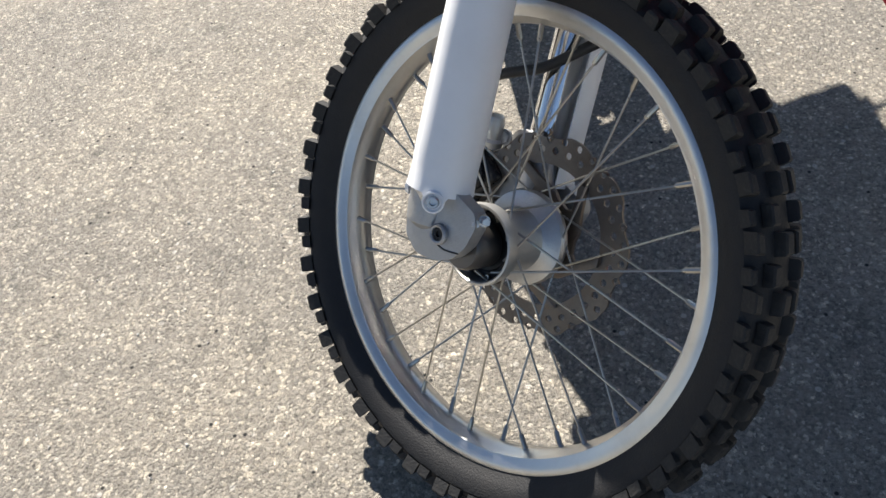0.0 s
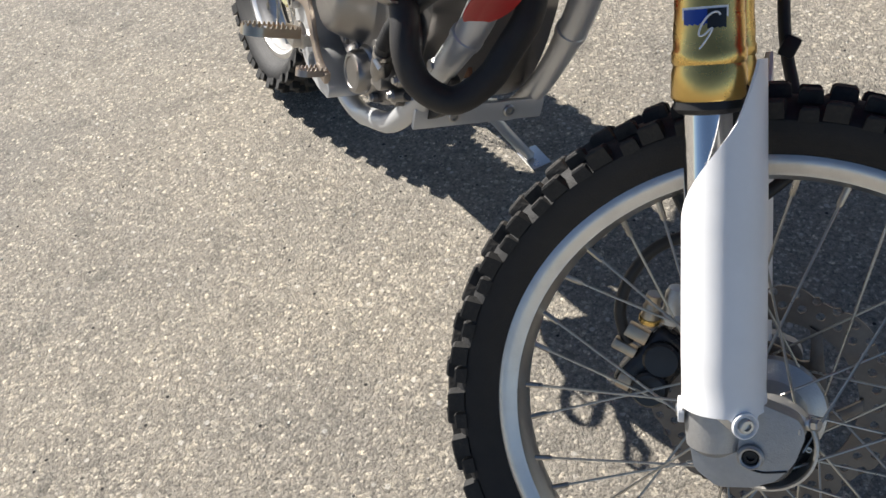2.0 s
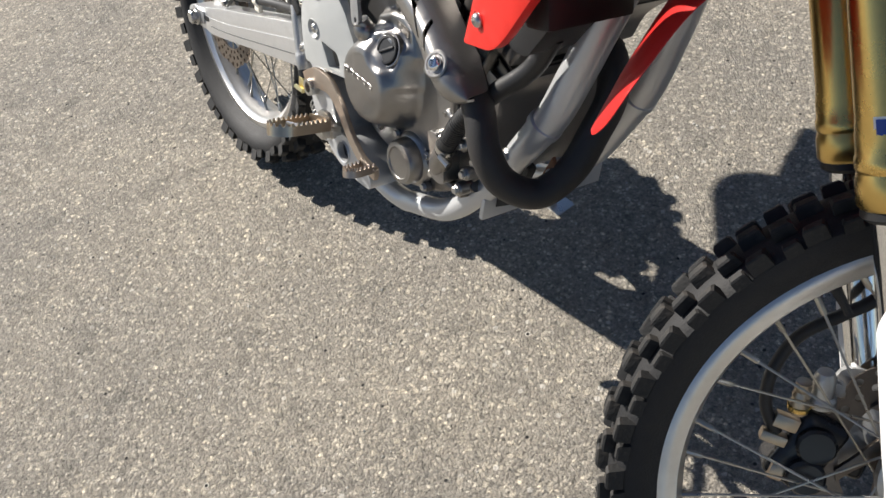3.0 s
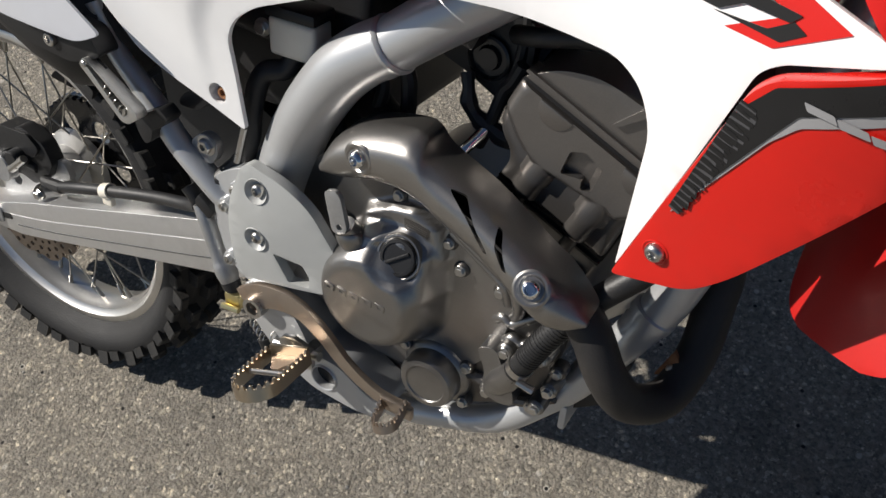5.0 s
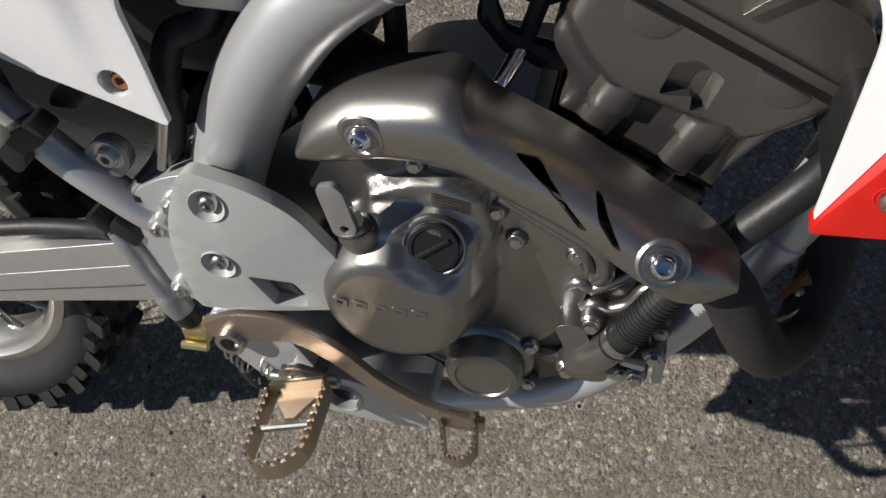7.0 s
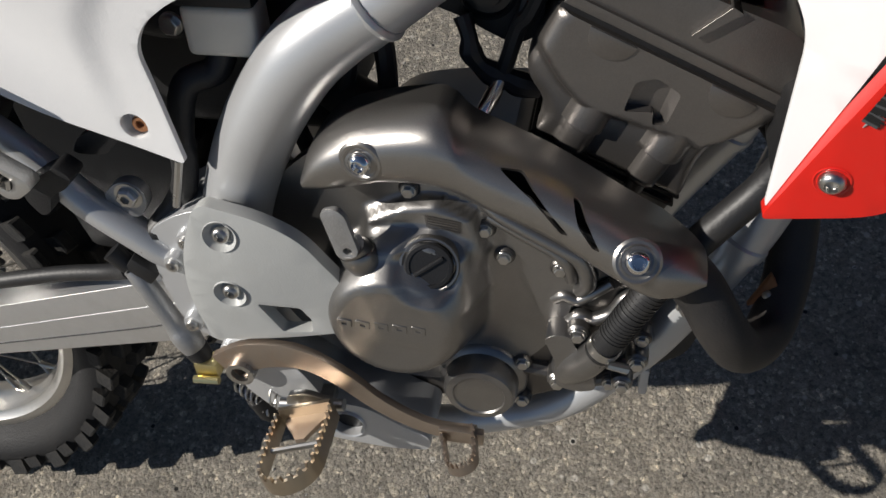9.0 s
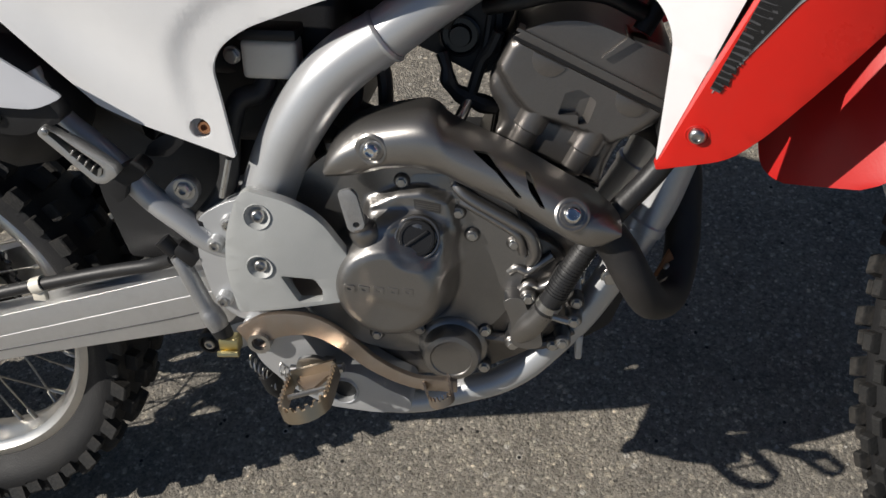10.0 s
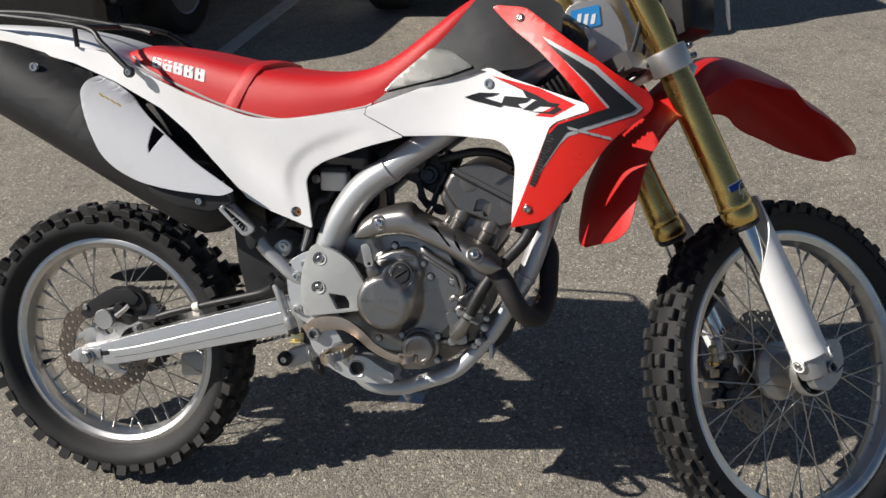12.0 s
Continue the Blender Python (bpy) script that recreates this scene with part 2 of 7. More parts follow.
# ---- mesh helpers ----
def finish(bm, angle=32):
    bmesh.ops.recalc_face_normals(bm, faces=bm.faces[:])
    return bm


def part(name, bm, mat, parent, label="", m=None, angle=32):
    me = bpy.data.meshes.new(name)
    if isinstance(bm, tuple):
        me.from_pydata(bm[0], [], bm[1])
    else:
        bmesh.ops.recalc_face_normals(bm, faces=bm.faces[:])
        bm.to_mesh(me)
        bm.free()
    me.polygons.foreach_set("use_smooth", [True] * len(me.polygons))
    me.set_sharp_from_angle(angle=radians(angle))
    me.materials.append(mat)
    ob = new(name, me)
    ob.parent = parent
    if m is not None:
        ob.matrix_basis = m
    if label:
        tagged(ob, label=label)
    return ob


def again(ob, m, parent=None):
    """One more object on the same mesh."""
    o = new(ob.name.split(".")[0], ob.data)
    o.parent = parent or ob.parent
    o.matrix_basis = m
    if "label" in ob:
        tagged(o, label=ob["label"])
    return o


def smooth_line(pts, n=6, closed=False):
    """Catmull-Rom through the points (any dimension)."""
    p = [np.array(q, float) for q in pts]
    out = []
    k = len(p)
    for i in range(k if closed else k - 1):
        if closed:
            a, b, c, d = p[(i - 1) % k], p[i], p[(i + 1) % k], p[(i + 2) % k]
        else:
            a, b, c, d = p[max(i - 1, 0)], p[i], p[i + 1], p[min(i + 2, k - 1)]
        for j in range(n):
            s = j / n
            out.append(0.5 * (2 * b + (c - a) * s + (2 * a - 5 * b + 4 * c - d) * s * s + (3 * b - a - 3 * c + d) * s**3))
    if not closed:
        out.append(p[-1])
    return out


def tube(pts, r, n=14, steps=6, closed=False, caps=True, oval=1.0, up=(0, 1, 0), bm=None):
    """A pipe along the points; r: one radius, or one for each point; oval: stretch across 'up'."""
    bm = bm or bmesh.new()
    rr = r if isinstance(r, (list, tuple)) else [r] * len(pts)
    line = smooth_line([(*p, q) for p, q in zip(pts, rr)], steps, closed) if steps > 1 else [np.array((*p, q), float) for p, q in zip(pts, rr)]
    rings = []
    last = Vector(up)
    for i, p in enumerate(line):
        a = line[i - 1] if i or closed else line[0]
        b = line[(i + 1) % len(line)] if closed or i + 1 < len(line) else line[-1]
        way = Vector((b - a)[:3])
        way = way.normalized() if way.length > 1e-9 else Vector((1, 0, 0))
        u = (last - way * last.dot(way)).normalized()
        last = u
        v = way.cross(u)
        c = Vector(p[:3])
        rings.append([bm.verts.new(c + float(p[3]) * (math.cos(2 * math.pi * j / n) * u + oval * math.sin(2 * math.pi * j / n) * v)) for j in range(n)])
    for i in range(len(rings) if closed else len(rings) - 1):
        a, b = rings[i], rings[(i + 1) % len(rings)]
        for j in range(n):
            bm.faces.new((a[j], a[(j + 1) % n], b[(j + 1) % n], b[j]))
    if caps and not closed:
        bm.faces.new(rings[0][::-1])
        bm.faces.new(rings[-1])
    return bm


def lathe(profile, n=32, m=None, closed=False, bm=None, cap=True):
    """Turns a profile of (radius, height) round the y axis; height runs along +y."""
    bm = bm or bmesh.new()
    m = m or Matrix()
    rings = []
    for r, h in profile:
        if r < 1e-6:
            rings.append([bm.verts.new(m @ Vector((0, h, 0)))] * n)
        else:
            rings.append([bm.verts.new(m @ Vector((r * math.cos(2 * math.pi * j / n), h, r * math.sin(2 * math.pi * j / n)))) for j in range(n)])
    for i in range(len(rings) if closed else len(rings) - 1):
        a, b = rings[i], rings[(i + 1) % len(rings)]
        for j in range(n):
            q = []
            for vtx in (a[j], a[(j + 1) % n], b[(j + 1) % n], b[j]):
                if vtx not in q:
                    q.append(vtx)
            if len(q) > 2:
                bm.faces.new(q)
    if not closed and cap:
        for ring in (rings[0], rings[-1]):
            if ring[0] is not ring[1] and profile[0][0] > 1e-6:
                try:
                    bm.faces.new(ring)
                except ValueError:
                    pass
    return bm


def bevel(bm, width, segments=2, angle=35):
    edges = [e for e in bm.edges if len(e.link_faces) == 2 and e.calc_face_angle(0) > radians(angle)]
    if edges:
        bmesh.ops.bevel(bm, geom=edges, offset=width, segments=segments, profile=0.6, affect="EDGES", clamp_overlap=True)
    return bm


def box(lo, hi, b=0.0, m=None, segments=2, bm=None):
    made = bmesh.new()
    bmesh.ops.create_cube(made, size=1.0)
    for v in made.verts:
        v.co = Vector([(lo[i] + hi[i]) / 2 + v.co[i] * (hi[i] - lo[i]) for i in range(3)])
    if b:
        bevel(made, b, segments)
    if m is not None:
        bmesh.ops.transform(made, matrix=m, verts=made.verts[:])
    if bm is None:
        return made
    return join(bm, made)


def join(bm, other):
    me = bpy.data.meshes.new("joint")
    other.to_mesh(me)
    other.free()
    bm.from_mesh(me)
    bpy.data.meshes.remove(me)
    return bm


def fillet(poly, r, n=4):
    """Rounds the corners of a closed outline; r: one radius, or one for each corner."""
    out = []
    k = len(poly)
    for i in range(k):
        rad = r[i] if isinstance(r, (list, tuple)) else r
        a, b, c = (Vector(poly[(i + d) % k]) for d in (-1, 0, 1))
        u, v = a - b, c - b
        cut = min(rad, 0.45 * u.length, 0.45 * v.length)
        if cut < 1e-5:
            out.append(tuple(b))
            continue
        p, q = b + u.normalized() * cut, b + v.normalized() * cut
        for j in range(n + 1):
            s = j / n
            out.append(tuple((1 - s) ** 2 * p + 2 * s * (1 - s) * b + s * s * q))
    return out


def circle(x, z, r, n=16, wx=1.0):
    return [(x + wx * r * math.cos(2 * math.pi * i / n), z + r * math.sin(2 * math.pi * i / n)) for i in range(n)]


def flat(outline, holes=(), y=0.0):
    bm = bmesh.new()
    for loop in (outline, *holes):
        vs = [bm.verts.new((x, y, z)) for x, z in loop]
        for i in range(len(vs)):
            bm.edges.new((vs[i], vs[(i + 1) % len(vs)]))
    bmesh.ops.triangle_fill(bm, use_beauty=True, edges=bm.edges[:], normal=(0, -1, 0))
    return bm


def thicken(bm, dy):
    """Pulls a sheet dy along y into a solid."""
    faces = bm.faces[:]
    geo = bmesh.ops.extrude_face_region(bm, geom=faces, use_keep_orig=True)
    for g in geo["geom"]:
        if isinstance(g, bmesh.types.BMVert):
            g.co.y += dy
    bmesh.ops.recalc_face_normals(bm, faces=bm.faces[:])
    return bm


def plate(outline, y0, y1, holes=(), b=0.0, segments=2, m=None):
    bm = thicken(flat(outline, holes, y0), y1 - y0)
    if b:
        bevel(bm, b, segments, 50)
    if m is not None:
        bmesh.ops.transform(bm, matrix=m, verts=bm.verts[:])
    return bm


def cut_grid(bm, step):
    xs = [v.co.x for v in bm.verts]
    zs = [v.co.z for v in bm.verts]
    for axis, lo, hi in ((0, min(xs), max(xs)), (2, min(zs), max(zs))):
        k = int((hi - lo) / step)
        for i in range(1, k + 1):
            co, no = [0, 0, 0], [0, 0, 0]
            co[axis], no[axis] = lo + i * (hi - lo) / (k + 1), 1
            bmesh.ops.bisect_plane(bm, geom=bm.verts[:] + bm.edges[:] + bm.faces[:], dist=1e-5, plane_co=co, plane_no=no)
    return bm


def panel(outline, depth, thick=0.006, holes=(), step=0.025, b=0.002):
    """A curved sheet: the outline in x and z, bulged in y by depth(x, z), thick inwards (+y)."""
    bm = cut_grid(flat(outline, holes), step)
    for v in bm.verts:
        v.co.y = depth(v.co.x, v.co.z)
    thicken(bm, thick)
    if b:
        bevel(bm, b, 2, 50)
    return bm


def spline_sheet(c):
    """A thin-plate surface y(x, z) through control points (x, z, y)."""
    c = np.array(c, float)
    p, n = c[:, :2], len(c)

    def kern(d):
        return np.where(d > 1e-9, d * d * np.log(np.maximum(d, 1e-9)), 0)

    a = np.zeros((n + 3, n + 3))
    a[:n, :n] = kern(np.linalg.norm(p[:, None] - p[None], axis=2)) + 1e-4 * np.eye(n)
    a[:n, n], a[:n, n + 1 :], a[n, :n], a[n + 1 :, :n] = 1, p, 1, p.T
    w = np.linalg.solve(a, np.r_[c[:, 2], 0, 0, 0])
    return lambda x, z: float(kern(np.hypot(p[:, 0] - x, p[:, 1] - z)) @ w[:n] + w[n] + w[n + 1] * x + w[n + 2] * z)


def loft(sections, caps=True):
    """Skins rings of equal counts."""
    bm = bmesh.new()
    rings = [[bm.verts.new(p) for p in s] for s in sections]
    n = len(rings[0])
    for a, b in zip(rings, rings[1:]):
        for j in range(n):
            bm.faces.new((a[j], a[(j + 1) % n], b[(j + 1) % n], b[j]))
    if caps:
        bm.faces.new(rings[0][::-1])
        bm.faces.new(rings[-1])
    return bm


def superellipse(x, cz, hw, hh, n=28, power=2.6, cy=0.0):
    out = []
    for i in range(n):
        a = 2 * math.pi * i / n
        c, s = math.cos(a), math.sin(a)
        out.append((x, cy + hw * math.copysign(abs(c) ** (2 / power), c), cz + hh * math.copysign(abs(s) ** (2 / power), s)))
    return out


def at_y(x, y, z):
    return Matrix.Translation((x, y, z))


def aim(p, way):
    """A turn that lays +y along way, at p."""
    q = Vector((0, 1, 0)).rotation_difference(Vector(way).normalized())
    return Matrix.Translation(p) @ q.to_matrix().to_4x4()


def bolt_mesh(r, h, socket=True, dome=False):
    prof = [(r, 0.002), (r, -h * 0.7), (r * 0.86, -h)] if not dome else [(r, 0.001), (r * 0.98, -h * 0.35), (r * 0.8, -h * 0.8), (r * 0.55, -h)]
    if socket:
        prof += [(r * 0.52, -h), (r * 0.45, -h * 0.35), (0, -h * 0.3)]
    else:
        prof += [(0, -h)]
    bm = lathe(prof, 18)
    if not socket and not dome:
        bm.free()
        bm = lathe([(r * 1.25, 0.001), (r * 1.25, -h * 0.3), (r * 1.2, -h * 0.35)], 18)
        join(bm, lathe([(r, -h * 0.3), (r, -h * 0.9), (r * 0.85, -h), (0, -h)], 6))
    return bm


BOLTS = {}


def bolt(parent, x, y, z, r=0.007, h=0.006, mat=None, socket=True, dome=False, way=None):
    """A screw head whose face looks along -y (or against 'way')."""
    key = (round(r, 4), round(h, 4), mat.name if mat else "", socket, dome)
    m = aim((x, y, z), way) if way else at_y(x, y, z)
    if key in BOLTS:
        return again(BOLTS[key], m, parent)
    BOLTS[key] = part("bolt", bolt_mesh(r, h, socket, dome), mat or steel, parent, m=m)
    return BOLTS[key]

# ---- ground ----
bm = bmesh.new()
bmesh.ops.create_grid(bm, x_segments=1, y_segments=1, size=300)
ground = part("ground", bm, asphalt, None)
tagged(ground, "worn grey asphalt car park with pale stone chips", "ground", kind="structure")


def painted_line(name, x0, y0, x1, y1, w):
    d = Vector((x1 - x0, y1 - y0, 0)).normalized()
    s = Vector((-d.y, d.x, 0)) * w / 2
    bm = bmesh.new()
    a, b = Vector((x0, y0, 0)), Vector((x1, y1, 0))
    lo = [bm.verts.new(p + Vector((0, 0, 0.0005))) for p in (a - s, b - s, b + s, a + s)]
    hi = [bm.verts.new(p + Vector((0, 0, 0.004))) for p in (a - s, b - s, b + s, a + s)]
    bm.faces.new(hi)
    for i in range(4):
        bm.faces.new((lo[i], lo[(i + 1) % 4], hi[(i + 1) % 4], hi[i]))
    ob = part(name, bm, line_paint, None)
    return tagged(ob, "faded white painted parking bay line on asphalt", "road marking", kind="structure")


painted_line("parking_line", -1.06, 2.72, -0.93, 8.2, 0.10)

# ---- motorcycle, leaning on its side stand, steered to its left ----
LEAN_DEG, PITCH_DEG, STEER_DEG = 19.48, 0.468, 41.98
motorcycle = new("motorcycle")
motorcycle.matrix_basis = Matrix.Translation((0, 0, 0.0148)) @ Matrix.Rotation(radians(-LEAN_DEG), 4, "X") @ Matrix.Rotation(radians(PITCH_DEG), 4, "Y")
tagged(motorcycle, "red and white dirt motorcycle leaning on its side stand on asphalt", "motorcycle")
RAKE = radians(27.6)
PIVOT = Vector((1.558, 0, 0))
STEER = Matrix.Translation((0.0, 0.0132, 0.0047)) @ Matrix.Translation(PIVOT) @ Matrix.Rotation(radians(STEER_DEG), 4, Vector((-math.sin(RAKE), 0, math.cos(RAKE)))) @ Matrix.Translation(-PIVOT) @ Matrix.Translation((0.0113, -0.0268, 0.0072))
FORK = Vector((math.sin(RAKE), 0, -math.cos(RAKE)))  # down along the fork


# ---- wheels ----
def knob(verts, faces, ang, r0, r1, y, half_y, half_a, tilt=0.0, slant=0.0, skew=0.0):
    """One tread block: foot at r0, top at r1; tilt leans the top outwards with y."""
    base = len(verts)
    for r, k in ((r0, 1.0), (r1 - 0.0022, 0.90), (r1, 0.70)):
        for sa, sy in ((-1, -1), (1, -1), (1, 1), (-1, 1)):
            yy = y + sy * half_y * k + tilt * (r - r0)
            a = ang + sa * half_a * k * (0.33 / r1) + skew * sy * half_y
            rr = r - slant * abs(yy) - (0.0015 if sy * y > 0 else 0) * (1 if r > r0 else 0)
            verts.append((rr * math.cos(a), yy, rr * math.sin(a)))
    for lev in (0, 4):
        for j in range(4):
            faces.append((base + lev + j, base + lev + (j + 1) % 4, base + lev + 4 + (j + 1) % 4, base + lev + 4 + j))
    faces.append((base + 8, base + 9, base + 10, base + 11))


def tyre_mesh(profile, n=120):
    verts, faces = [], []
    k = len(profile)
    for i in range(n):
        a = 2 * math.pi * i / n
        for r, y in profile:
            verts.append((r * math.cos(a), y, r * math.sin(a)))
    for i in range(n):
        for j in range(k - 1):
            p, q = i * k + j, ((i + 1) % n) * k + j
            faces.append((p, q, q + 1, p + 1))
    return verts, faces


def tread(wheel, pitch, items):
    """Tread blocks: one mesh for each column, turned round the wheel."""
    for off, r0, r1, y, hy, ha, tilt, skew in items:
        verts, faces = [], []
        knob(verts, faces, 0.0, r0, r1, y, hy, ha, tilt, 0, skew)
        block = None
        for i in range(pitch):
            m = Matrix.Rotation(-2 * math.pi * (i + off) / pitch, 4, "Y")
            if block is None:
                block = part("tread_block", (verts, faces), tread_rubber, wheel, m=m, angle=25)
            else:
                again(block, m)


def spokes(wheel, n, hub_r, hub_y, rim_r, swing, start=0.0):
    """n tangent spokes with evenly spaced nipples; four kinds, each one mesh."""
    first = {}
    for i in range(n):
        kind = i % 4
        side, turn = kind % 2, (-1, 1)[kind // 2]
        m = Matrix.Rotation(-(start + 2 * math.pi * i / n), 4, "Y")
        if kind in first:
            again(first[kind], m)
            continue
        a0 = turn * swing
        p0 = Vector((hub_r[side] * math.cos(a0), hub_y[side] + 0.004 * turn, hub_r[side] * math.sin(a0)))
        p1 = Vector((rim_r, 0.006 if side else -0.006, 0))
        d = (p1 - p0).normalized()
        bm = tube([p0 - d * 0.004, p1], 0.00140, 7, 1)
        tube([p1 - d * 0.019, p1 - d * 0.017, p1 - d * 0.002, p1 + d * 0.002], [0.0020, 0.0032, 0.0032, 0.0040], 8, 1, bm=bm)
        first[kind] = part("spoke", bm, spoke_steel, wheel, m=m)


def drilled_disc(rows, y0, y1):
    """Rows of ring cells (inner and outer radius, cells, turn, hole radius, waves, wave depth), each cell with a real hole."""
    bm = bmesh.new()
    for r0, r1, n, off, hole, waves, depth in rows:
        for i in range(n):
            a0 = 2 * math.pi * (i + off) / n
            da = 2 * math.pi / n

            def at(r, a, outer=False):
                if outer and waves:
                    r -= depth * (0.5 - 0.5 * max(-1, min(1, 1.7 * math.cos(a * waves))))
                return bm.verts.new((r * math.cos(a), y0, r * math.sin(a)))

            edge = [at(r0, a0 + da * k) for k in (0, 0.5, 1)] + [at((r0 + r1) / 2, a0 + da)] + [at(r1, a0 + da * k, True) for k in (1, 0.75, 0.5, 0.25, 0)] + [at((r0 + r1) / 2, a0)]
            if not hole:
                bm.faces.new(edge)
                continue
            rc, ac = (r0 + r1) / 2, a0 + da / 2
            c = Vector((rc * math.cos(ac), y0, rc * math.sin(ac)))
            ring = [bm.verts.new(c + (v.co - c).normalized() * hole) for v in edge]
            for k in range(len(edge)):
                bm.faces.new((edge[k], edge[(k + 1) % len(edge)], ring[(k + 1) % len(edge)], ring[k]))
    bmesh.ops.remove_doubles(bm, verts=bm.verts[:], dist=1e-5)
    return thicken(bm, y1 - y0)


# front wheel
FW = STEER @ Matrix.Translation((1.445, 0, 0.335))
rim_prof = [(0.2805, -0.0265), (0.2770, -0.0280), (0.2700, -0.0275), (0.2640, -0.0235), (0.2600, -0.0225), (0.2575, -0.0140), (0.2540, -0.0085), (0.2530, 0.0)]
front_prof = rim_prof + [(r, -y) for r, y in rim_prof[-2::-1]] + [(0.2780, 0.0225), (0.2660, 0.0120), (0.2650, 0.0), (0.2660, -0.0120), (0.2780, -0.0225)]
front_wheel = part("front_wheel", lathe(front_prof, 128, closed=True), rim_alloy, motorcycle, "spoked front wheel with silver alloy rim", FW)
tp = [(0.2745, -0.0235), (0.2810, -0.0275), (0.2900, -0.0360), (0.3020, -0.0430), (0.3130, -0.0440), (0.3220, -0.0390), (0.3290, -0.0270), (0.3325, -0.0130), (0.3335, 0.0)]
tp = tp + [(r, -y) for r, y in tp[-2::-1]]
fk = []
for s in (-1, 1):
    fk += [(0.0, 0.331, 0.3455, 0.0110 * s, 0.0068, 0.0125 / 0.33, 0, 0), (0.5, 0.3275, 0.3415, 0.0255 * s, 0.0070, 0.0115 / 0.33, 0.25 * s, 0),
           (0.06, 0.3140, 0.3330, 0.0395 * s, 0.0062, 0.0115 / 0.33, 0.42 * s, 0.6 * s), (0.5, 0.3120, 0.3265, 0.0420 * s, 0.0050, 0.0090 / 0.33, 0.35 * s, 0)]
part("tyre", tyre_mesh(tp), rubber, front_wheel, "knobbly black rubber front tyre, dusty tread")
tread(front_wheel, 37, fk)
spokes(front_wheel, 36, (0.036, 0.050), (-0.040, 0.040), 0.2535, radians(62), radians(2.2))
hub = lathe([(0.010, -0.034), (0.0435, -0.034), (0.0440, -0.0550), (0.0455, -0.0568), (0.0480, -0.0562), (0.0490, -0.0470), (0.0475, -0.0370), (0.0415, -0.0335), (0.0385, -0.022), (0.0375, 0.0), (0.040, 0.018), (0.048, 0.026), (0.058, 0.030), (0.060, 0.036), (0.058, 0.044), (0.045, 0.048), (0.010, 0.052)], 48)
hub = part("hub", hub, cast_alloy, front_wheel, "polished grey alloy hub")
part("seal", lathe([(0.0, -0.0380), (0.0320, -0.0380), (0.0340, -0.0395), (0.0365, -0.0395), (0.0375, -0.0370), (0.0432, -0.0360)], 36), black_plastic, hub)
for i in range(6):
    a = 2 * math.pi * i / 6 + 0.3
    bolt(hub, 0.0400 * math.cos(a), -0.0365, 0.0400 * math.sin(a), 0.0035, 0.004, steel)
disc_front = part("brake_disc", drilled_disc([(0.090, 0.101, 24, 0.0, 0.0, 0, 0), (0.101, 0.1135, 34, 0.0, 0.0048, 0, 0), (0.1135, 0.1285, 34, 0.5, 0.0048, 10, 0.0065)], 0.066, 0.0695), disc_steel, front_wheel, "drilled wave-edged steel brake disc")


def carrier_outline(arms, r0, r1, sweep):
    """A hub plate with swept arms, as one outline."""
    out = []
    for i in range(arms):
        a = 2 * math.pi * i / arms
        for r, d in ((r0, -0.36), (r0 + 0.006, -0.22), ((r0 + r1) / 2, -0.02 + sweep * 0.5), (r1, sweep - 0.03), (r1, sweep + 0.12), ((r0 + r1) / 2, 0.18 + sweep * 0.55), (r0 + 0.006, 0.30), (r0, 0.40)):
            out.append((r * math.cos(a + d), r * math.sin(a + d)))
    return out


carrier = plate(carrier_outline(6, 0.056, 0.094, 0.45), 0.060, 0.0665, [circle(0, 0, 0.03, 24)], 0.001)
part("disc_carrier", carrier, disc_steel, front_wheel)
part("valve", tube([(0.254, 0.0, 0.0), (0.235, 0.0, 0.0), (0.222, 0.0, 0.0)], [0.006, 0.0045, 0.0045], 10, 1), black_plastic, front_wheel, m=Matrix.Rotation(radians(-138), 4, "Y"))

# rear wheel
RW = Matrix.Translation((0, 0, 0.305))
rim_prof = [(0.2425, -0.0335), (0.2390, -0.0350), (0.2310, -0.0345), (0.2250, -0.0290), (0.2210, -0.0275), (0.2185, -0.0170), (0.2150, -0.0095), (0.2140, 0.0)]
rear_prof = rim_prof + [(r, -y) for r, y in rim_prof[-2::-1]] + [(0.2390, 0.0290), (0.2270, 0.0160), (0.2260, 0.0), (0.2270, -0.0160), (0.2390, -0.0290)]
rear_wheel = part("rear_wheel", lathe(rear_prof, 112, closed=True), rim_alloy, motorcycle, "spoked rear wheel with silver alloy rim", RW)
tp = [(0.2365, -0.0300), (0.2440, -0.0350), (0.2540, -0.0470), (0.2650, -0.0560), (0.2770, -0.0590), (0.2880, -0.0560), (0.2960, -0.0440), (0.3010, -0.0240), (0.3025, 0.0)]
tp = tp + [(r, -y) for r, y in tp[-2::-1]]
rk = []
for s in (-1, 1):
    rk += [(0.0, 0.300, 0.3180, 0.0125 * s, 0.0095, 0.0135 / 0.33, 0, 0.4 * s), (0.5, 0.2975, 0.3155, 0.0330 * s, 0.0095, 0.0130 / 0.33, 0.18 * s, 0.5 * s),
           (0.02, 0.2840, 0.3080, 0.0500 * s, 0.0080, 0.0130 / 0.33, 0.35 * s, 0.3 * s), (0.52, 0.2800, 0.2980, 0.0560 * s, 0.0055, 0.0125 / 0.33, 0.25 * s, 0)]
part("tyre", tyre_mesh(tp), rubber, rear_wheel, "wide knobbly black rubber rear tyre, dusty sidewall")
tread(rear_wheel, 25, rk)
spokes(rear_wheel, 36, (0.052, 0.052), (-0.036, 0.036), 0.2145, radians(58), 0.05)
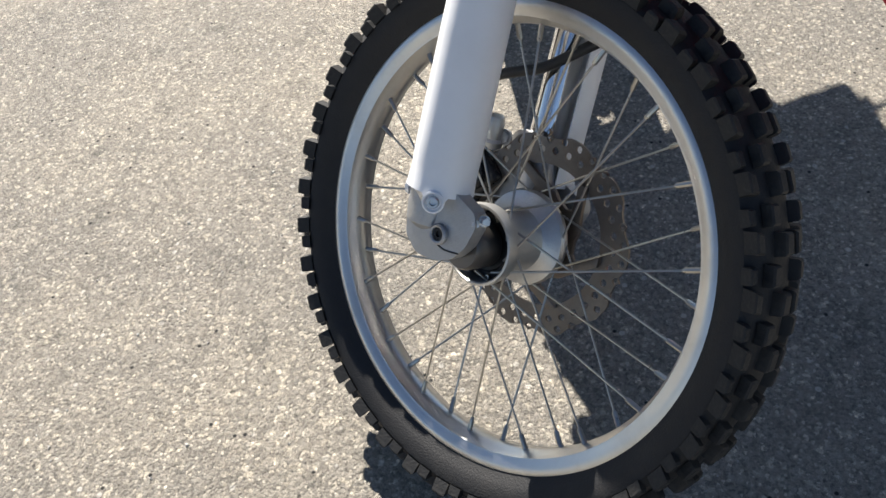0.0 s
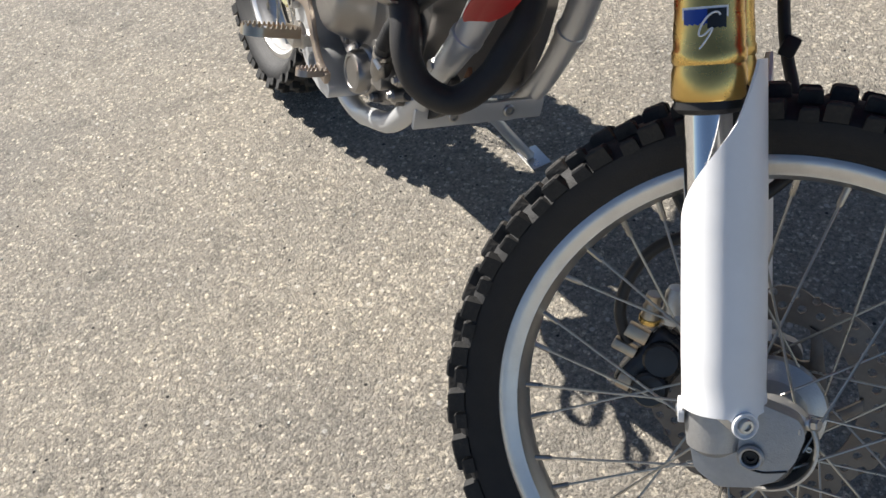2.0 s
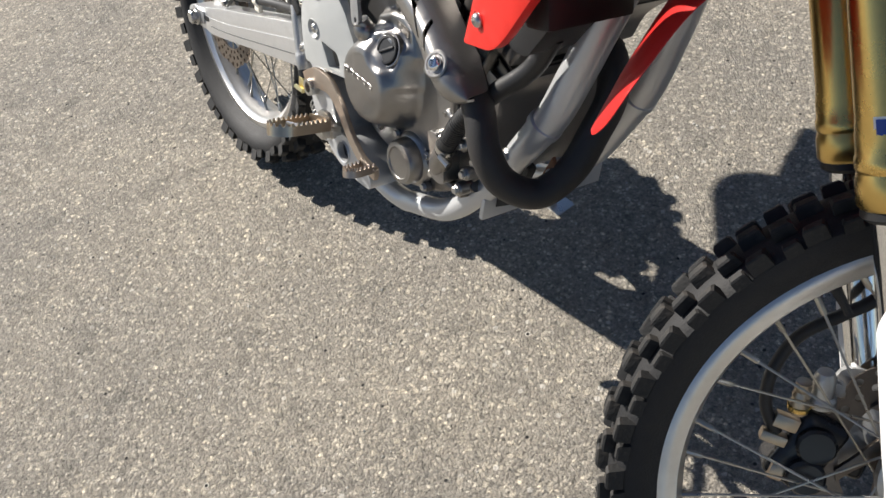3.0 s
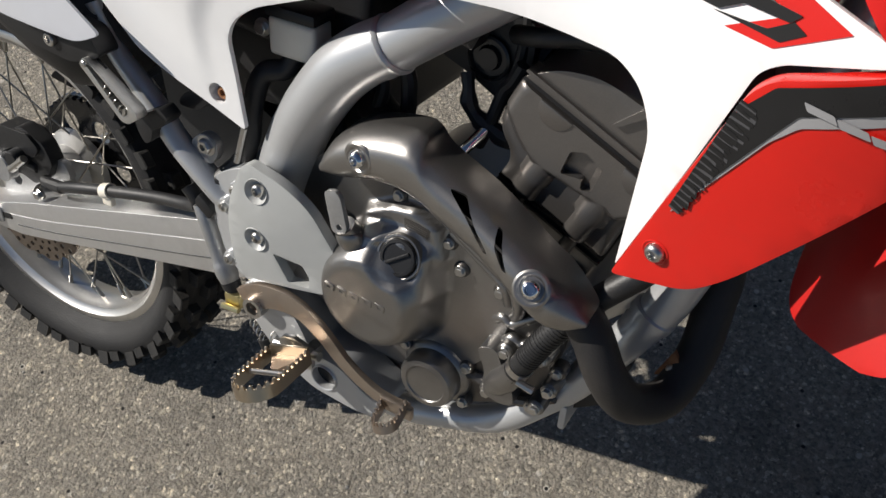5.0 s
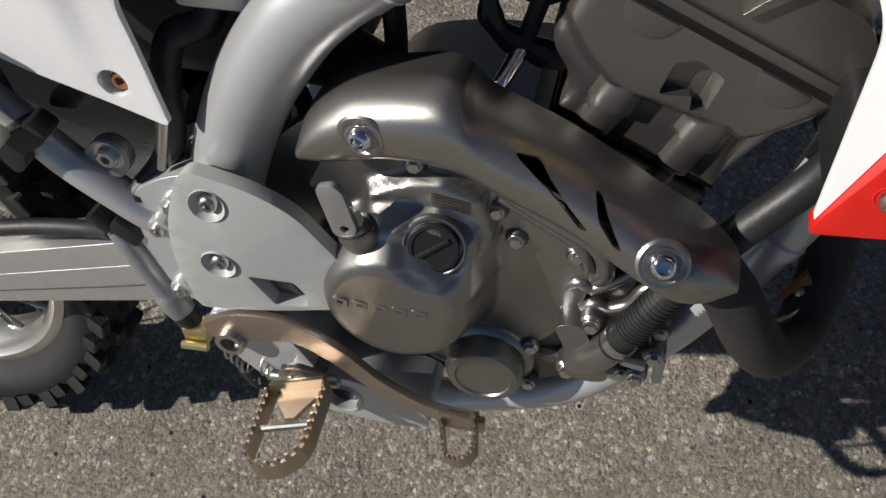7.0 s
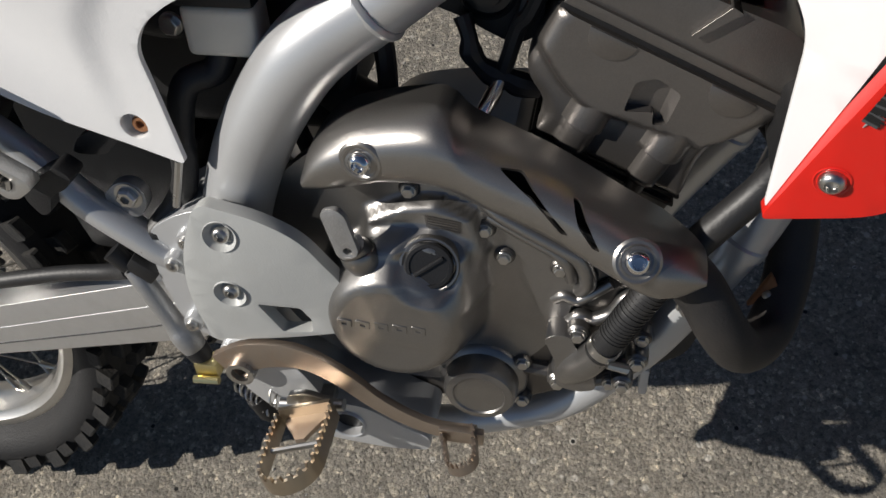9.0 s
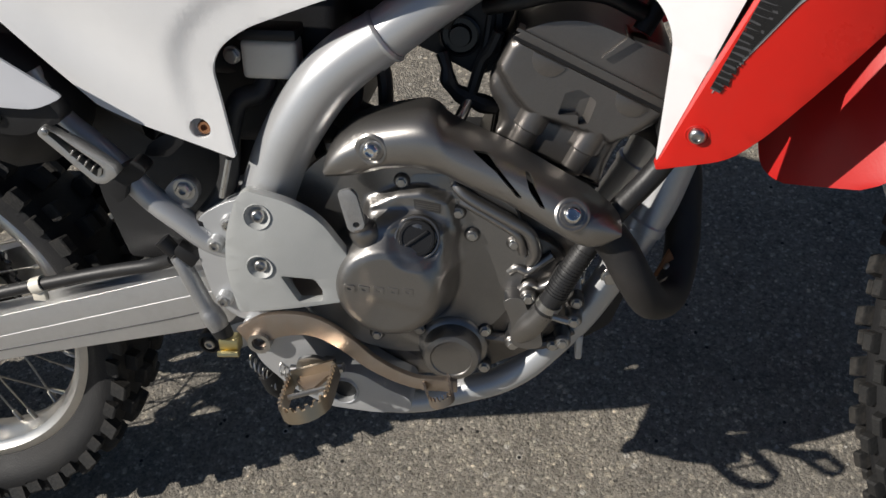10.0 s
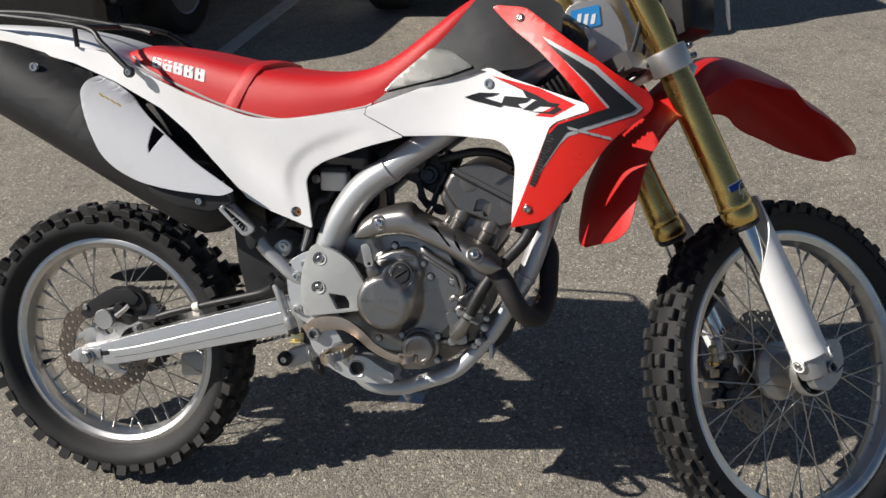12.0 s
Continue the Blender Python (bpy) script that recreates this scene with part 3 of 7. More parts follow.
hub = part("hub", lathe([(0.012, -0.062), (0.030, -0.060), (0.034, -0.044), (0.060, -0.042), (0.062, -0.036), (0.056, -0.030), (0.040, -0.024), (0.034, 0.0), (0.042, 0.022), (0.060, 0.030), (0.062, 0.040), (0.056, 0.044), (0.030, 0.062), (0.012, 0.064)], 40), cast_alloy, rear_wheel, "grey alloy hub")
part("brake_disc", drilled_disc([(0.074, 0.086, 30, 0.0, 0.0032, 0, 0), (0.086, 0.0975, 30, 0.5, 0.0042, 0, 0), (0.0975, 0.112, 30, 0.0, 0.0044, 10, 0.006)], -0.066, -0.0625), disc_steel, rear_wheel, "drilled wave-edged steel brake disc")
carrier = plate(carrier_outline(5, 0.050, 0.082, 0.45), -0.0630, -0.0565, [circle(0, 0, 0.024, 24)], 0.001)
part("disc_carrier", carrier, cast_alloy, rear_wheel)
teeth = []
for i in range(40 * 4):
    a = 2 * math.pi * i / 160
    rr = 0.098 + (0.005 if i % 4 in (1, 2) else 0.0)
    teeth.append((rr * math.cos(a), rr * math.sin(a)))
part("sprocket", plate(teeth, 0.060, 0.066, [circle(0.066 * math.cos(2 * math.pi * i / 6), 0.066 * math.sin(2 * math.pi * i / 6), 0.019, 14) for i in range(6)] + [circle(0, 0, 0.03, 20)]), satin_black, rear_wheel)
part("valve", tube([(0.215, 0.0, 0.0), (0.196, 0.0, 0.0), (0.186, 0.0, 0.0)], [0.006, 0.0045, 0.0045], 10, 1), black_plastic, rear_wheel, m=Matrix.Rotation(radians(-200), 4, "Y"))

# ---- bodywork ----
side_depth = spline_sheet([(-0.10, 0.99, -0.130), (0.172, 0.909, -0.172), (0.492, 0.65, -0.154), (0.864, 0.90, -0.166), (1.039, 0.87, -0.240), (0.945, 0.688, -0.207), (0.63, 0.82, -0.165), (0.45, 0.80, -0.170)])
shroud_depth = spline_sheet([(0.945, 0.688, -0.212), (1.039, 0.87, -0.247), (0.90, 1.0, -0.177), (1.13, 0.86, -0.225), (1.08, 0.80, -0.237), (0.92, 0.65, -0.203)])
rear_outline = [(-0.26, 0.985), (-0.152, 0.962), (0.031, 0.924), (0.123, 0.890), (0.220, 0.841), (0.276, 0.796), (0.331, 0.738), (0.395, 0.671), (0.429, 0.653), (0.524, 0.619), (0.517, 0.679), (0.513, 0.712), (0.524, 0.732), (0.549, 0.750), (0.627, 0.779), (0.706, 0.802),
                (0.655, 0.828), (0.632, 0.840), (0.636, 0.853), (0.541, 0.836), (0.463, 0.827), (0.407, 0.830), (0.283, 0.869), (0.189, 0.909), (0.134, 0.940), (-0.145, 0.985), (-0.26, 0.998)]
rear_radius = [0.004] * 8 + [0.02, 0.006, 0.03, 0.03, 0.03, 0.03, 0.02, 0.004, 0.002, 0.002, 0.002] + [0.02] * 8


OPENING = smooth_line([(0.500, 0.600), (0.519, 0.640), (0.515, 0.690), (0.517, 0.722), (0.545, 0.748), (0.600, 0.770), (0.680, 0.797), (0.760, 0.812)], 8)


def soft(v, lo, hi):
    k = max(0.0, min(1.0, (v - lo) / (hi - lo)))
    return k * k * (3 - 2 * k)


def line_gap(line, x, z):
    """The distance from x, z to a broken line."""
    best = 9.0
    for a, b in zip(line, line[1:]):
        dx, dz = b[0] - a[0], b[1] - a[1]
        k = max(0.0, min(1.0, ((x - a[0]) * dx + (z - a[1]) * dz) / (dx * dx + dz * dz)))
        best = min(best, math.hypot(x - a[0] - k * dx, z - a[1] - k * dz))
    return best


def crease(x, z):
    """The stepped band round the inner opening and the soft fold of the rear side cover."""
    y = side_depth(x, z)
    d = line_gap(OPENING, x, z)
    y += 0.0038 * (1 - soft(d, 0.022, 0.046)) * (1 - soft(x, 0.56, 0.66)) * soft(z, 0.62, 0.72)
    f = z - 0.955 + 0.62 * (x - 0.05)
    y += 0.011 * math.exp(-((f / 0.045) ** 2)) * (1 - soft(x, 0.36, 0.50)) * soft(x, -0.05, 0.12)
    return y


def inward(depth, x, z, e=0.004):
    """The way into a curved sheet at x, z."""
    return Vector((-(depth(x + e, z) - depth(x - e, z)) / (2 * e), 1.0, -(depth(x, z + e) - depth(x, z - e)) / (2 * e)))


side_panel = part("side_panel", panel(fillet(rear_outline, rear_radius), crease, 0.005, [circle(0.492, 0.650, 0.0105, 18)], 0.0065), white_plastic, motorcycle, "white plastic rear side cover with soft folds", angle=60)
part("bolt_recess", lathe([(0.0112, 0.0015), (0.0106, 0.014), (0, 0.0142)], 22, cap=False), white_plastic, side_panel, "white recess", m=at_y(0.492, crease(0.492, 0.650), 0.650))
bolt(side_panel, 0.4945, crease(0.492, 0.650) + 0.0085, 0.6490, 0.0068, 0.005, rust)
front_outline = [(0.7075, 0.8035), (0.798, 0.808), (0.883, 0.804), (0.905, 0.791), (0.919, 0.765), (0.916, 0.657), (0.949, 0.747), (0.978, 0.832), (0.990, 0.842), (1.046, 0.863), (1.040, 0.874), (0.900, 0.914), (0.864, 0.931), (0.842, 0.923), (0.831, 0.925), (0.753, 0.897), (0.6375, 0.8545), (0.6340, 0.8405), (0.6560, 0.8295)]
front_panel = part("side_panel", panel(fillet(front_outline, [0.002, 0.02, 0.025, 0.03, 0.04, 0.004, 0.02, 0.01, 0.01, 0.004, 0.004, 0.02, 0.02, 0.012, 0.012, 0.03, 0.002, 0.002, 0.002]), side_depth, 0.005, (), 0.016), white_plastic, motorcycle, "white plastic front side panel with striped decals", angle=60)
bolt(front_panel, 0.864, side_depth(0.864, 0.902) - 0.0003, 0.902, 0.0090, 0.004, steel, way=inward(side_depth, 0.864, 0.902))

shroud_outline = [(0.914, 0.650), (0.950, 0.749), (0.980, 0.829), (0.992, 0.841), (1.046, 0.860), (1.047, 0.869), (1.033, 0.881), (1.002, 0.916), (0.950, 0.964), (0.902, 0.998), (0.865, 1.033), (0.873, 1.037), (0.925, 1.033), (0.956, 1.012), (0.997, 0.983), (1.056, 0.944), (1.095, 0.917), (1.142, 0.894), (1.151, 0.875), (1.144, 0.861), (1.087, 0.818), (1.056, 0.774), (0.997, 0.692), (0.973, 0.667)]


def shroud_y(x, z):
    """Rolls in a little at its front edge."""
    k = soft(x - 0.5 * max(0, 0.87 - z), 1.085, 1.165)
    return shroud_depth(x, z) + 0.012 * k


shroud = part("radiator_shroud", panel(fillet(shroud_outline, [0.006, 0.02, 0.01, 0.01, 0.004, 0.008, 0.01, 0.02, 0.02, 0.02, 0.004, 0.004, 0.012, 0.02, 0.02, 0.02, 0.03, 0.012, 0.02, 0.02, 0.03, 0.03, 0.02, 0.02]), shroud_y, 0.013, (), 0.016, 0.0025), red_plastic, motorcycle, "glossy red radiator shroud with black and grey decals", angle=60)
bolt(shroud, 0.945, shroud_y(0.945, 0.688) - 0.0005, 0.688, 0.0076, 0.005, steel, dome=True, way=inward(shroud_y, 0.945, 0.688))
bolt(shroud, 0.917, shroud_y(0.917, 1.015) - 0.0005, 1.015, 0.0075, 0.004, steel, dome=True, way=inward(shroud_y, 0.917, 1.015))
part("bolt_recess", lathe([(0.0104, -0.0004), (0.0096, -0.0008), (0.0080, 0.0002)], 24, cap=False), red_plastic, shroud, m=aim((0.945, shroud_y(0.945, 0.688), 0.688), inward(shroud_y, 0.945, 0.688)))


def decal(name, outline, depth, off, mat, parent, r=0.002, label="", holes=(), step=0.016):
    bm = cut_grid(flat(fillet(outline, r, 3), holes), step)
    for v in bm.verts:
        v.co.y = depth(v.co.x, v.co.z) - off
    thicken(bm, 0.0004)
    return part(name, bm, mat, parent, label, angle=60)


grey_band = [(0.958, 0.984), (1.052, 0.937), (1.133, 0.868), (1.122, 0.858), (1.012, 0.819), (0.998, 0.804), (0.949, 0.726), (0.980, 0.815), (1.060, 0.845), (1.080, 0.862), (1.040, 0.905)]
decal("decal", grey_band, shroud_y, 0.0009, decal_silver, shroud, 0.003, "silver-grey decal border")
black_band = [(0.961, 0.977), (1.048, 0.929), (1.123, 0.868), (1.116, 0.862), (1.010, 0.826), (0.998, 0.808), (0.950, 0.731), (0.977, 0.818), (0.994, 0.838), (1.079, 0.869), (1.040, 0.910)]
decal("decal", black_band, shroud_y, 0.0016, decal_black, shroud, 0.002, "black angular decal band")
# fine torn strokes along the lower leg of the band
stroke = random.Random(3)
for i in range(70):
    k = i / 70
    x, z = 0.9490 + 0.0290 * k, 0.730 + 0.092 * k
    l = 0.004 + 0.007 * stroke.random() * (0.5 + k)
    h = 0.0010 + 0.0012 * stroke.random()
    decal("decal", [(x - 0.0012, z + 0.002), (x + 0.002 + l, z - h), (x + 0.002 + l, z + h * 0.2), (x - 0.0006, z + 0.002 + h)], shroud_y, 0.0018, guard_dark if i % 4 == 0 else decal_black, shroud, 0.0, step=0.05)
# lettering on the band, as plain slanted bars
for i in range(4):
    x = 1.010 + 0.0185 * i
    z = 0.8360 - 0.0042 * i
    decal("decal", [(x, z), (x + 0.017, z - 0.003), (x + 0.020, z - 0.008), (x + 0.003, z - 0.005)], shroud_y, 0.0026, decal_silver, shroud, 0.001, "grey slanted lettering bars", step=0.05)
# decals of the white panel: red wedge with a black one, and plain bars for the lettering
decal("decal", [(0.868, 0.916), (0.958, 0.897), (1.022, 0.872), (0.982, 0.8485), (0.950, 0.8495), (0.985, 0.868)], side_depth, 0.0008, decal_red, front_panel, 0.001, "red wedge decal")
decal("decal", [(0.872, 0.9135), (0.926, 0.893), (0.934, 0.881), (0.990, 0.867), (0.976, 0.858), (0.940, 0.8565), (0.985, 0.8535), (0.999, 0.863), (0.955, 0.884)], side_depth, 0.0014, decal_black, front_panel, 0.001, "black wedge decal")
for shape in (
    [(0.8187, 0.8771), (0.8458, 0.8858), (0.8850, 0.8860), (0.8714, 0.8806), (0.8540, 0.8775), (0.8942, 0.8677), (0.8860, 0.8614), (0.8358, 0.8716)],
    [(0.8936, 0.8814), (0.9429, 0.8794), (0.9350, 0.8723), (0.9174, 0.8686), (0.9282, 0.8613), (0.9018, 0.8641), (0.8880, 0.8660)],
    [(0.9503, 0.8758), (0.9938, 0.8720), (0.9882, 0.8661), (0.9589, 0.8666), (0.9439, 0.8582), (0.9283, 0.8594)],
):
    decal("decal", shape, side_depth, 0.0020, decal_black, front_panel, 0.001, "black slanted logo strokes", step=0.02)

# ---- seat ----
seat_rows = [(0.075, 0.945, 0.930, 0.045), (0.110, 0.957, 0.915, 0.075), (0.160, 0.962, 0.902, 0.098), (0.260, 0.951, 0.864, 0.118), (0.345, 0.935, 0.838, 0.128), (0.400, 0.926, 0.822, 0.135), (0.500, 0.916, 0.822, 0.140), (0.580, 0.919, 0.836, 0.138), (0.640, 0.936, 0.852, 0.136), (0.690, 0.964, 0.892, 0.132), (0.740, 1.003, 0.940, 0.126), (0.790, 1.042, 0.992, 0.116), (0.830, 1.070, 1.036, 0.100)]


def seat_section(x, top, bottom, w, n=26):
    """Open-bottom cushion section with soft shoulders, in x and the y-z plane."""
    out = []
    for i in range(n):
        s = -1 + 2 * i / (n - 1)
        a = abs(s)
        if a < 0.62:
            y, z = s / 0.62 * w * 0.70, top - 0.006 * (a / 0.62) ** 2
        else:
            k = (a - 0.62) / 0.38
            y = math.copysign(w * (0.70 + 0.30 * math.sin(min(1, k * 1.25) * math.pi / 2)), s)
            z = top - 0.006 - (top - 0.006 - bottom) * (1 - math.cos(k * math.pi / 2)) ** 1.05
        out.append((x, y, z))
    return out


rows = smooth_line(seat_rows, 5)
secs = [seat_section(*r) for r in rows]
secs = [s + [(s[0][0], s[-1][1] * 0.6, s[-1][2] + 0.005), (s[0][0], s[0][1] * 0.6, s[0][2] + 0.005)] for s in secs]
seat = part("seat", loft(secs), red_vinyl, motorcycle, "red vinyl seat with a raised strap ridge and white lettering", angle=40)
rid = []
for k, (x, lift) in enumerate(((0.354, -0.002), (0.359, 0.003), (0.372, 0.0040), (0.383, 0.003), (0.387, -0.002))):
    r = [np.interp(x, [q[0] for q in seat_rows], [q[c] for q in seat_rows]) for c in range(4)]
    s = seat_section(r[0], r[1] + lift, r[2] + 0.004, r[3] + lift * 0.7)
    rid.append([(p[0] - 0.55 * (r[1] - p[2]) + 0.03, p[1], p[2]) for p in s] + [(x, 0.03, r[2]), (x, -0.03, r[2])])
part("strap_ridge", loft(rid), red_vinyl, seat, angle=40)


def seat_side(x, z):
    r = [np.interp(x, [q[0] for q in seat_rows], [q[c] for q in seat_rows]) for c in range(4)]
    best = min(((abs(p[2] - z), p[1]) for p in seat_section(*r, n=120) if p[1] < 0))
    return best[1]


for i in range(5):
    x, top, low = 0.1715 + 0.0252 * i, 0.9391 - 0.0050 * i, 0.9194 - 0.0058 * i
    d = top - low
    notch = [[(x + 0.0085, top - 0.10 * d), (x + 0.0125, top - 0.11 * d), (x + 0.0120, top - 0.40 * d), (x + 0.0082, top - 0.39 * d)], [(x + 0.0085, top - 0.62 * d), (x + 0.0125, top - 0.63 * d), (x + 0.0120, top - 0.93 * d), (x + 0.0082, top - 0.92 * d)]]
    decal("lettering", [(x + 0.0015, top), (x + 0.0222, top - 0.0042), (x + 0.0210, low - 0.0046), (x, low)], seat_side, 0.0012, decal_white, seat, 0.001, "white bars of faded lettering", holes=notch, step=0.008)
line_ = [(0.120, 0.9390), (0.167, 0.9105), (0.262, 0.8750), (0.344, 0.8460), (0.448, 0.8255), (0.529, 0.8335), (0.618, 0.8510), (0.640, 0.8590)]
part("piping", tube([(x, -0.0035 - np.interp(x, [q[0] for q in seat_rows], [q[3] for q in seat_rows]), z) for x, z in line_], 0.0028, 8, 5), piping_grey, seat, "thin grey seam piping")

# ---- tank cover and tank ----
tank_rows = [(0.60, 0.835, 0.028, 0.080), (0.66, 0.848, 0.042, 0.085), (0.74, 0.880, 0.062, 0.085), (0.82, 0.922, 0.085, 0.090), (0.90, 0.948, 0.098, 0.095), (0.98, 0.945, 0.090, 0.090), (1.03, 0.940, 0.065, 0.075)]
tank_secs = [superellipse(x, cz, w, hh, 30, 3.2) for x, cz, hh, w in smooth_line(tank_rows, 4)]
# base colour lifted above satin black to stand for the sheen
tank_black = material("tank_plastic", (0.045, 0.045, 0.046), 0.30, grain=0.1, scale=300, bump=0.05, bump_scale=500, dirt=(0.09, 0.085, 0.08), dirt_amount=0.4)
tank = part("fuel_tank", loft(tank_secs), satin_black, motorcycle, "satin black plastic fuel tank cover", angle=50)
cover_depth = spline_sheet([(0.64, 0.857, -0.150), (0.83, 0.93, -0.160), (0.81, 1.03, -0.118), (0.70, 0.93, -0.138), (0.90, 1.00, -0.140), (0.96, 1.02, -0.120)])
part("tank_side_cover", panel(fillet([(0.640, 0.858), (0.753, 0.896), (0.842, 0.920), (0.930, 0.930), (0.985, 0.960), (0.985, 1.040), (0.930, 1.070), (0.835, 1.062), (0.790, 1.000), (0.735, 0.940), (0.685, 0.893)], 0.012), cover_depth, 0.004, (), 0.008, 0.0), tank_black, tank, "black tank side cover with its sheen put into the grey colour", angle=60)

# added grey sheet: the bright reflection on the black cover, put into colour
part("tank_sheen_panel", panel(fillet([(0.6653, 0.8832), (0.6858, 0.9061), (0.7527, 0.9629), (0.7912, 0.9583), (0.8340, 0.9311), (0.7846, 0.9133)], 0.006), lambda x, z: cover_depth(x, z) - 0.0045, 0.004, (), 0.012, 0.001), sheen_grey, tank, "grey panel painted as the sheen on the black tank cover", angle=50)

# ---- tail, rack, muffler ----
tail_rows = [(-0.30, 0.985, 0.012, 0.085), (-0.20, 0.978, 0.022, 0.105), (-0.05, 0.962, 0.030, 0.125), (0.06, 0.938, 0.028, 0.135), (0.12, 0.905, 0.026, 0.138), (0.20, 0.868, 0.026, 0.142)]
tail = part("rear_fender", loft([superellipse(x, cz, w, hh, 24, 3.5) for x, cz, hh, w in smooth_line(tail_rows, 4)]), white_plastic, motorcycle, "white plastic rear fender", angle=50)
inner_tail = part("inner_fender", loft([superellipse(x, cz, w, hh, 20, 4) for x, cz, hh, w in ((-0.22, 0.935, 0.020, 0.07), (0.05, 0.860, 0.040, 0.085), (0.25, 0.765, 0.065, 0.09), (0.40, 0.665, 0.075, 0.09))]), black_plastic, motorcycle, "black plastic inner fender", angle=50)
rack = part("rear_rack", tube([(-0.26, -0.135, 1.020), (-0.109, -0.150, 1.012), (0.063, -0.160, 0.992), (0.110, -0.174, 0.962), (0.172, -0.182, 0.910)], 0.0055, 10), black_plastic, motorcycle, "thin black tubular luggage rack")
part("rack_bar", tube([(-0.26, -0.05, 1.026), (-0.1, -0.05, 1.022), (0.10, -0.05, 0.995), (0.150, -0.06, 0.985)], 0.0055, 10), black_plastic, rack)
part("rack_bar", tube([(-0.26, 0.135, 1.020), (-0.109, 0.150, 1.012), (0.063, 0.160, 0.992), (0.172, 0.178, 0.912)], 0.0055, 10), black_plastic, rack)
part("rack_bar", tube([(-0.26, -0.135, 1.020), (-0.275, 0, 1.024), (-0.26, 0.135, 1.020)], 0.0055, 10), black_plastic, rack)
part("rack_bar", tube([(0.063, -0.160, 0.992), (0.075, 0, 0.998), (0.063, 0.160, 0.992)], 0.0055, 10), black_plastic, rack)
part("rack_post", tube([(0.040, -0.155, 0.993), (0.042, -0.152, 0.955)], 0.005, 10, 1), black_plastic, rack)
bolt(rack, 0.172, -0.185, 0.909, 0.0105, 0.007, black_plastic)
bolt(rack, 0.172, -0.190, 0.909, 0.006, 0.003, steel)

M0, M1 = Vector((-0.30, -0.120, 0.965)), Vector((0.40, -0.118, 0.606))
mway = (M1 - M0).normalized()
mm = aim(M0, mway)
ml = (M1 - M0).length
prof = [(0.0, 0.0), (0.045, 0.002), (0.060, 0.012), (0.066, 0.05), (0.068, 0.30), (0.071, 0.52), (0.071, 0.64), (0.064, 0.695), (0.044, 0.722), (0.024, 0.735), (0, 0.736)]
bm = lathe(prof, 48)
for v in bm.verts:
    v.co.z *= 1.0
    v.co.x *= 0.93
bmesh.ops.transform(bm, matrix=mm, verts=bm.verts[:])
muffler = part("muffler", bm, muffler_black, motorcycle, "matt black exhaust silencer", angle=40)


def muffler_y(x, z, out=0.0):
    """The outer skin of the silencer towards the rider's right, plus a gap."""
    p = Vector((x, M0.y, z))
    t = (p - M0).dot(mway)
    d = (p - (M0 + mway * t)).length
    r = 0.068 + out
    return M0.y - r * math.sqrt(max(1 - (d / (1.35 * r)) ** 2, 0.04)) * 0.98


shield_outline = [(0.086, 0.905), (0.140, 0.868), (0.200, 0.818), (0.255, 0.775), (0.300, 0.740), (0.381, 0.690), (0.357, 0.680), (0.260, 0.688), (0.193, 0.700), (0.145, 0.722), (0.112, 0.750), (0.080, 0.815), (0.059, 0.873), (0.064, 0.895)]
muff_shield = part("heat_shield", panel(fillet(shield_outline, [0.02, 0.02, 0.02, 0.02, 0.02, 0.006, 0.02, 0.02, 0.03, 0.03, 0.03, 0.03, 0.02, 0.01]), lambda x, z: muffler_y(x, z, 0.016) - 0.002, 0.003, [[(0.208, 0.822 - 0.014), (0.232, 0.792), (0.210, 0.756), (0.206, 0.770)]], 0.008), shield_plastic, muffler, "scuffed pale grey-white silencer heat shield", angle=30)
for i in range(4):
    decal("marking", [(0.095 + 0.012 * i, 0.868 - 0.006 * i), (0.104 + 0.012 * i, 0.862 - 0.006 * i), (0.103 + 0.012 * i, 0.860 - 0.006 * i), (0.094 + 0.012 * i, 0.866 - 0.006 * i)], lambda x, z: muffler_y(x, z, 0.016) - 0.002, 0.0008, yellow_ink, muff_shield, 0.0, "faint yellow pen marks", step=0.05)
end_cap = part("end_cover", panel(fillet([(-0.285, 0.995), (-0.10, 0.962), (0.060, 0.912), (0.066, 0.870), (0.085, 0.800), (0.105, 0.755), (0.040, 0.785), (-0.09, 0.850), (-0.285, 0.930)], 0.012), lambda x, z: muffler_y(x, z, 0.009), 0.004, (), 0.02), black_plastic, muffler, "black end cover", angle=30)
bolt(end_cap, -0.041, muffler_y(-0.041, 0.915, 0.010), 0.915, 0.009, 0.004, steel)
muff_bracket = part("bracket", plate(fillet([(0.20, 0.700), (0.36, 0.688), (0.375, 0.665), (0.33, 0.648), (0.26, 0.655), (0.20, 0.680)], 0.010), -0.186, -0.160, (), 0.003), black_plastic, muffler, "black silencer bracket")
bolt(muff_bracket, 0.306, -0.187, 0.667, 0.007, 0.004, steel)

# ---- frame ----
frame_body = part("frame", tube([(0.522, -0.112, 0.500), (0.540, -0.115, 0.565), (0.567, -0.117, 0.627), (0.604, -0.119, 0.683), (0.634, -0.119, 0.713), (0.668, -0.119, 0.736)], [0.0305, 0.0305, 0.0305, 0.0302, 0.0295, 0.0272], 22, 6, up=(0, 1, 0), oval=0.95), silver_paint, motorcycle, "silver-painted tubular steel frame", angle=50)
part("spar", tube([(0.653, -0.118, 0.723), (0.704, -0.115, 0.762), (0.758, -0.110, 0.800), (0.841, -0.100, 0.863), (0.949, -0.075, 0.936), (1.03, -0.040, 0.985)], 0.0255, 20, 6), silver_paint, frame_body, angle=50)
part("collar", lathe([(0.0255, -0.004), (0.0275, -0.003), (0.0280, 0.0), (0.0268, 0.002), (0.0255, 0.003)], 28, aim((0.669, -0.1185, 0.7355), (0.79, 0.02, 0.61))), silver_paint, frame_body)
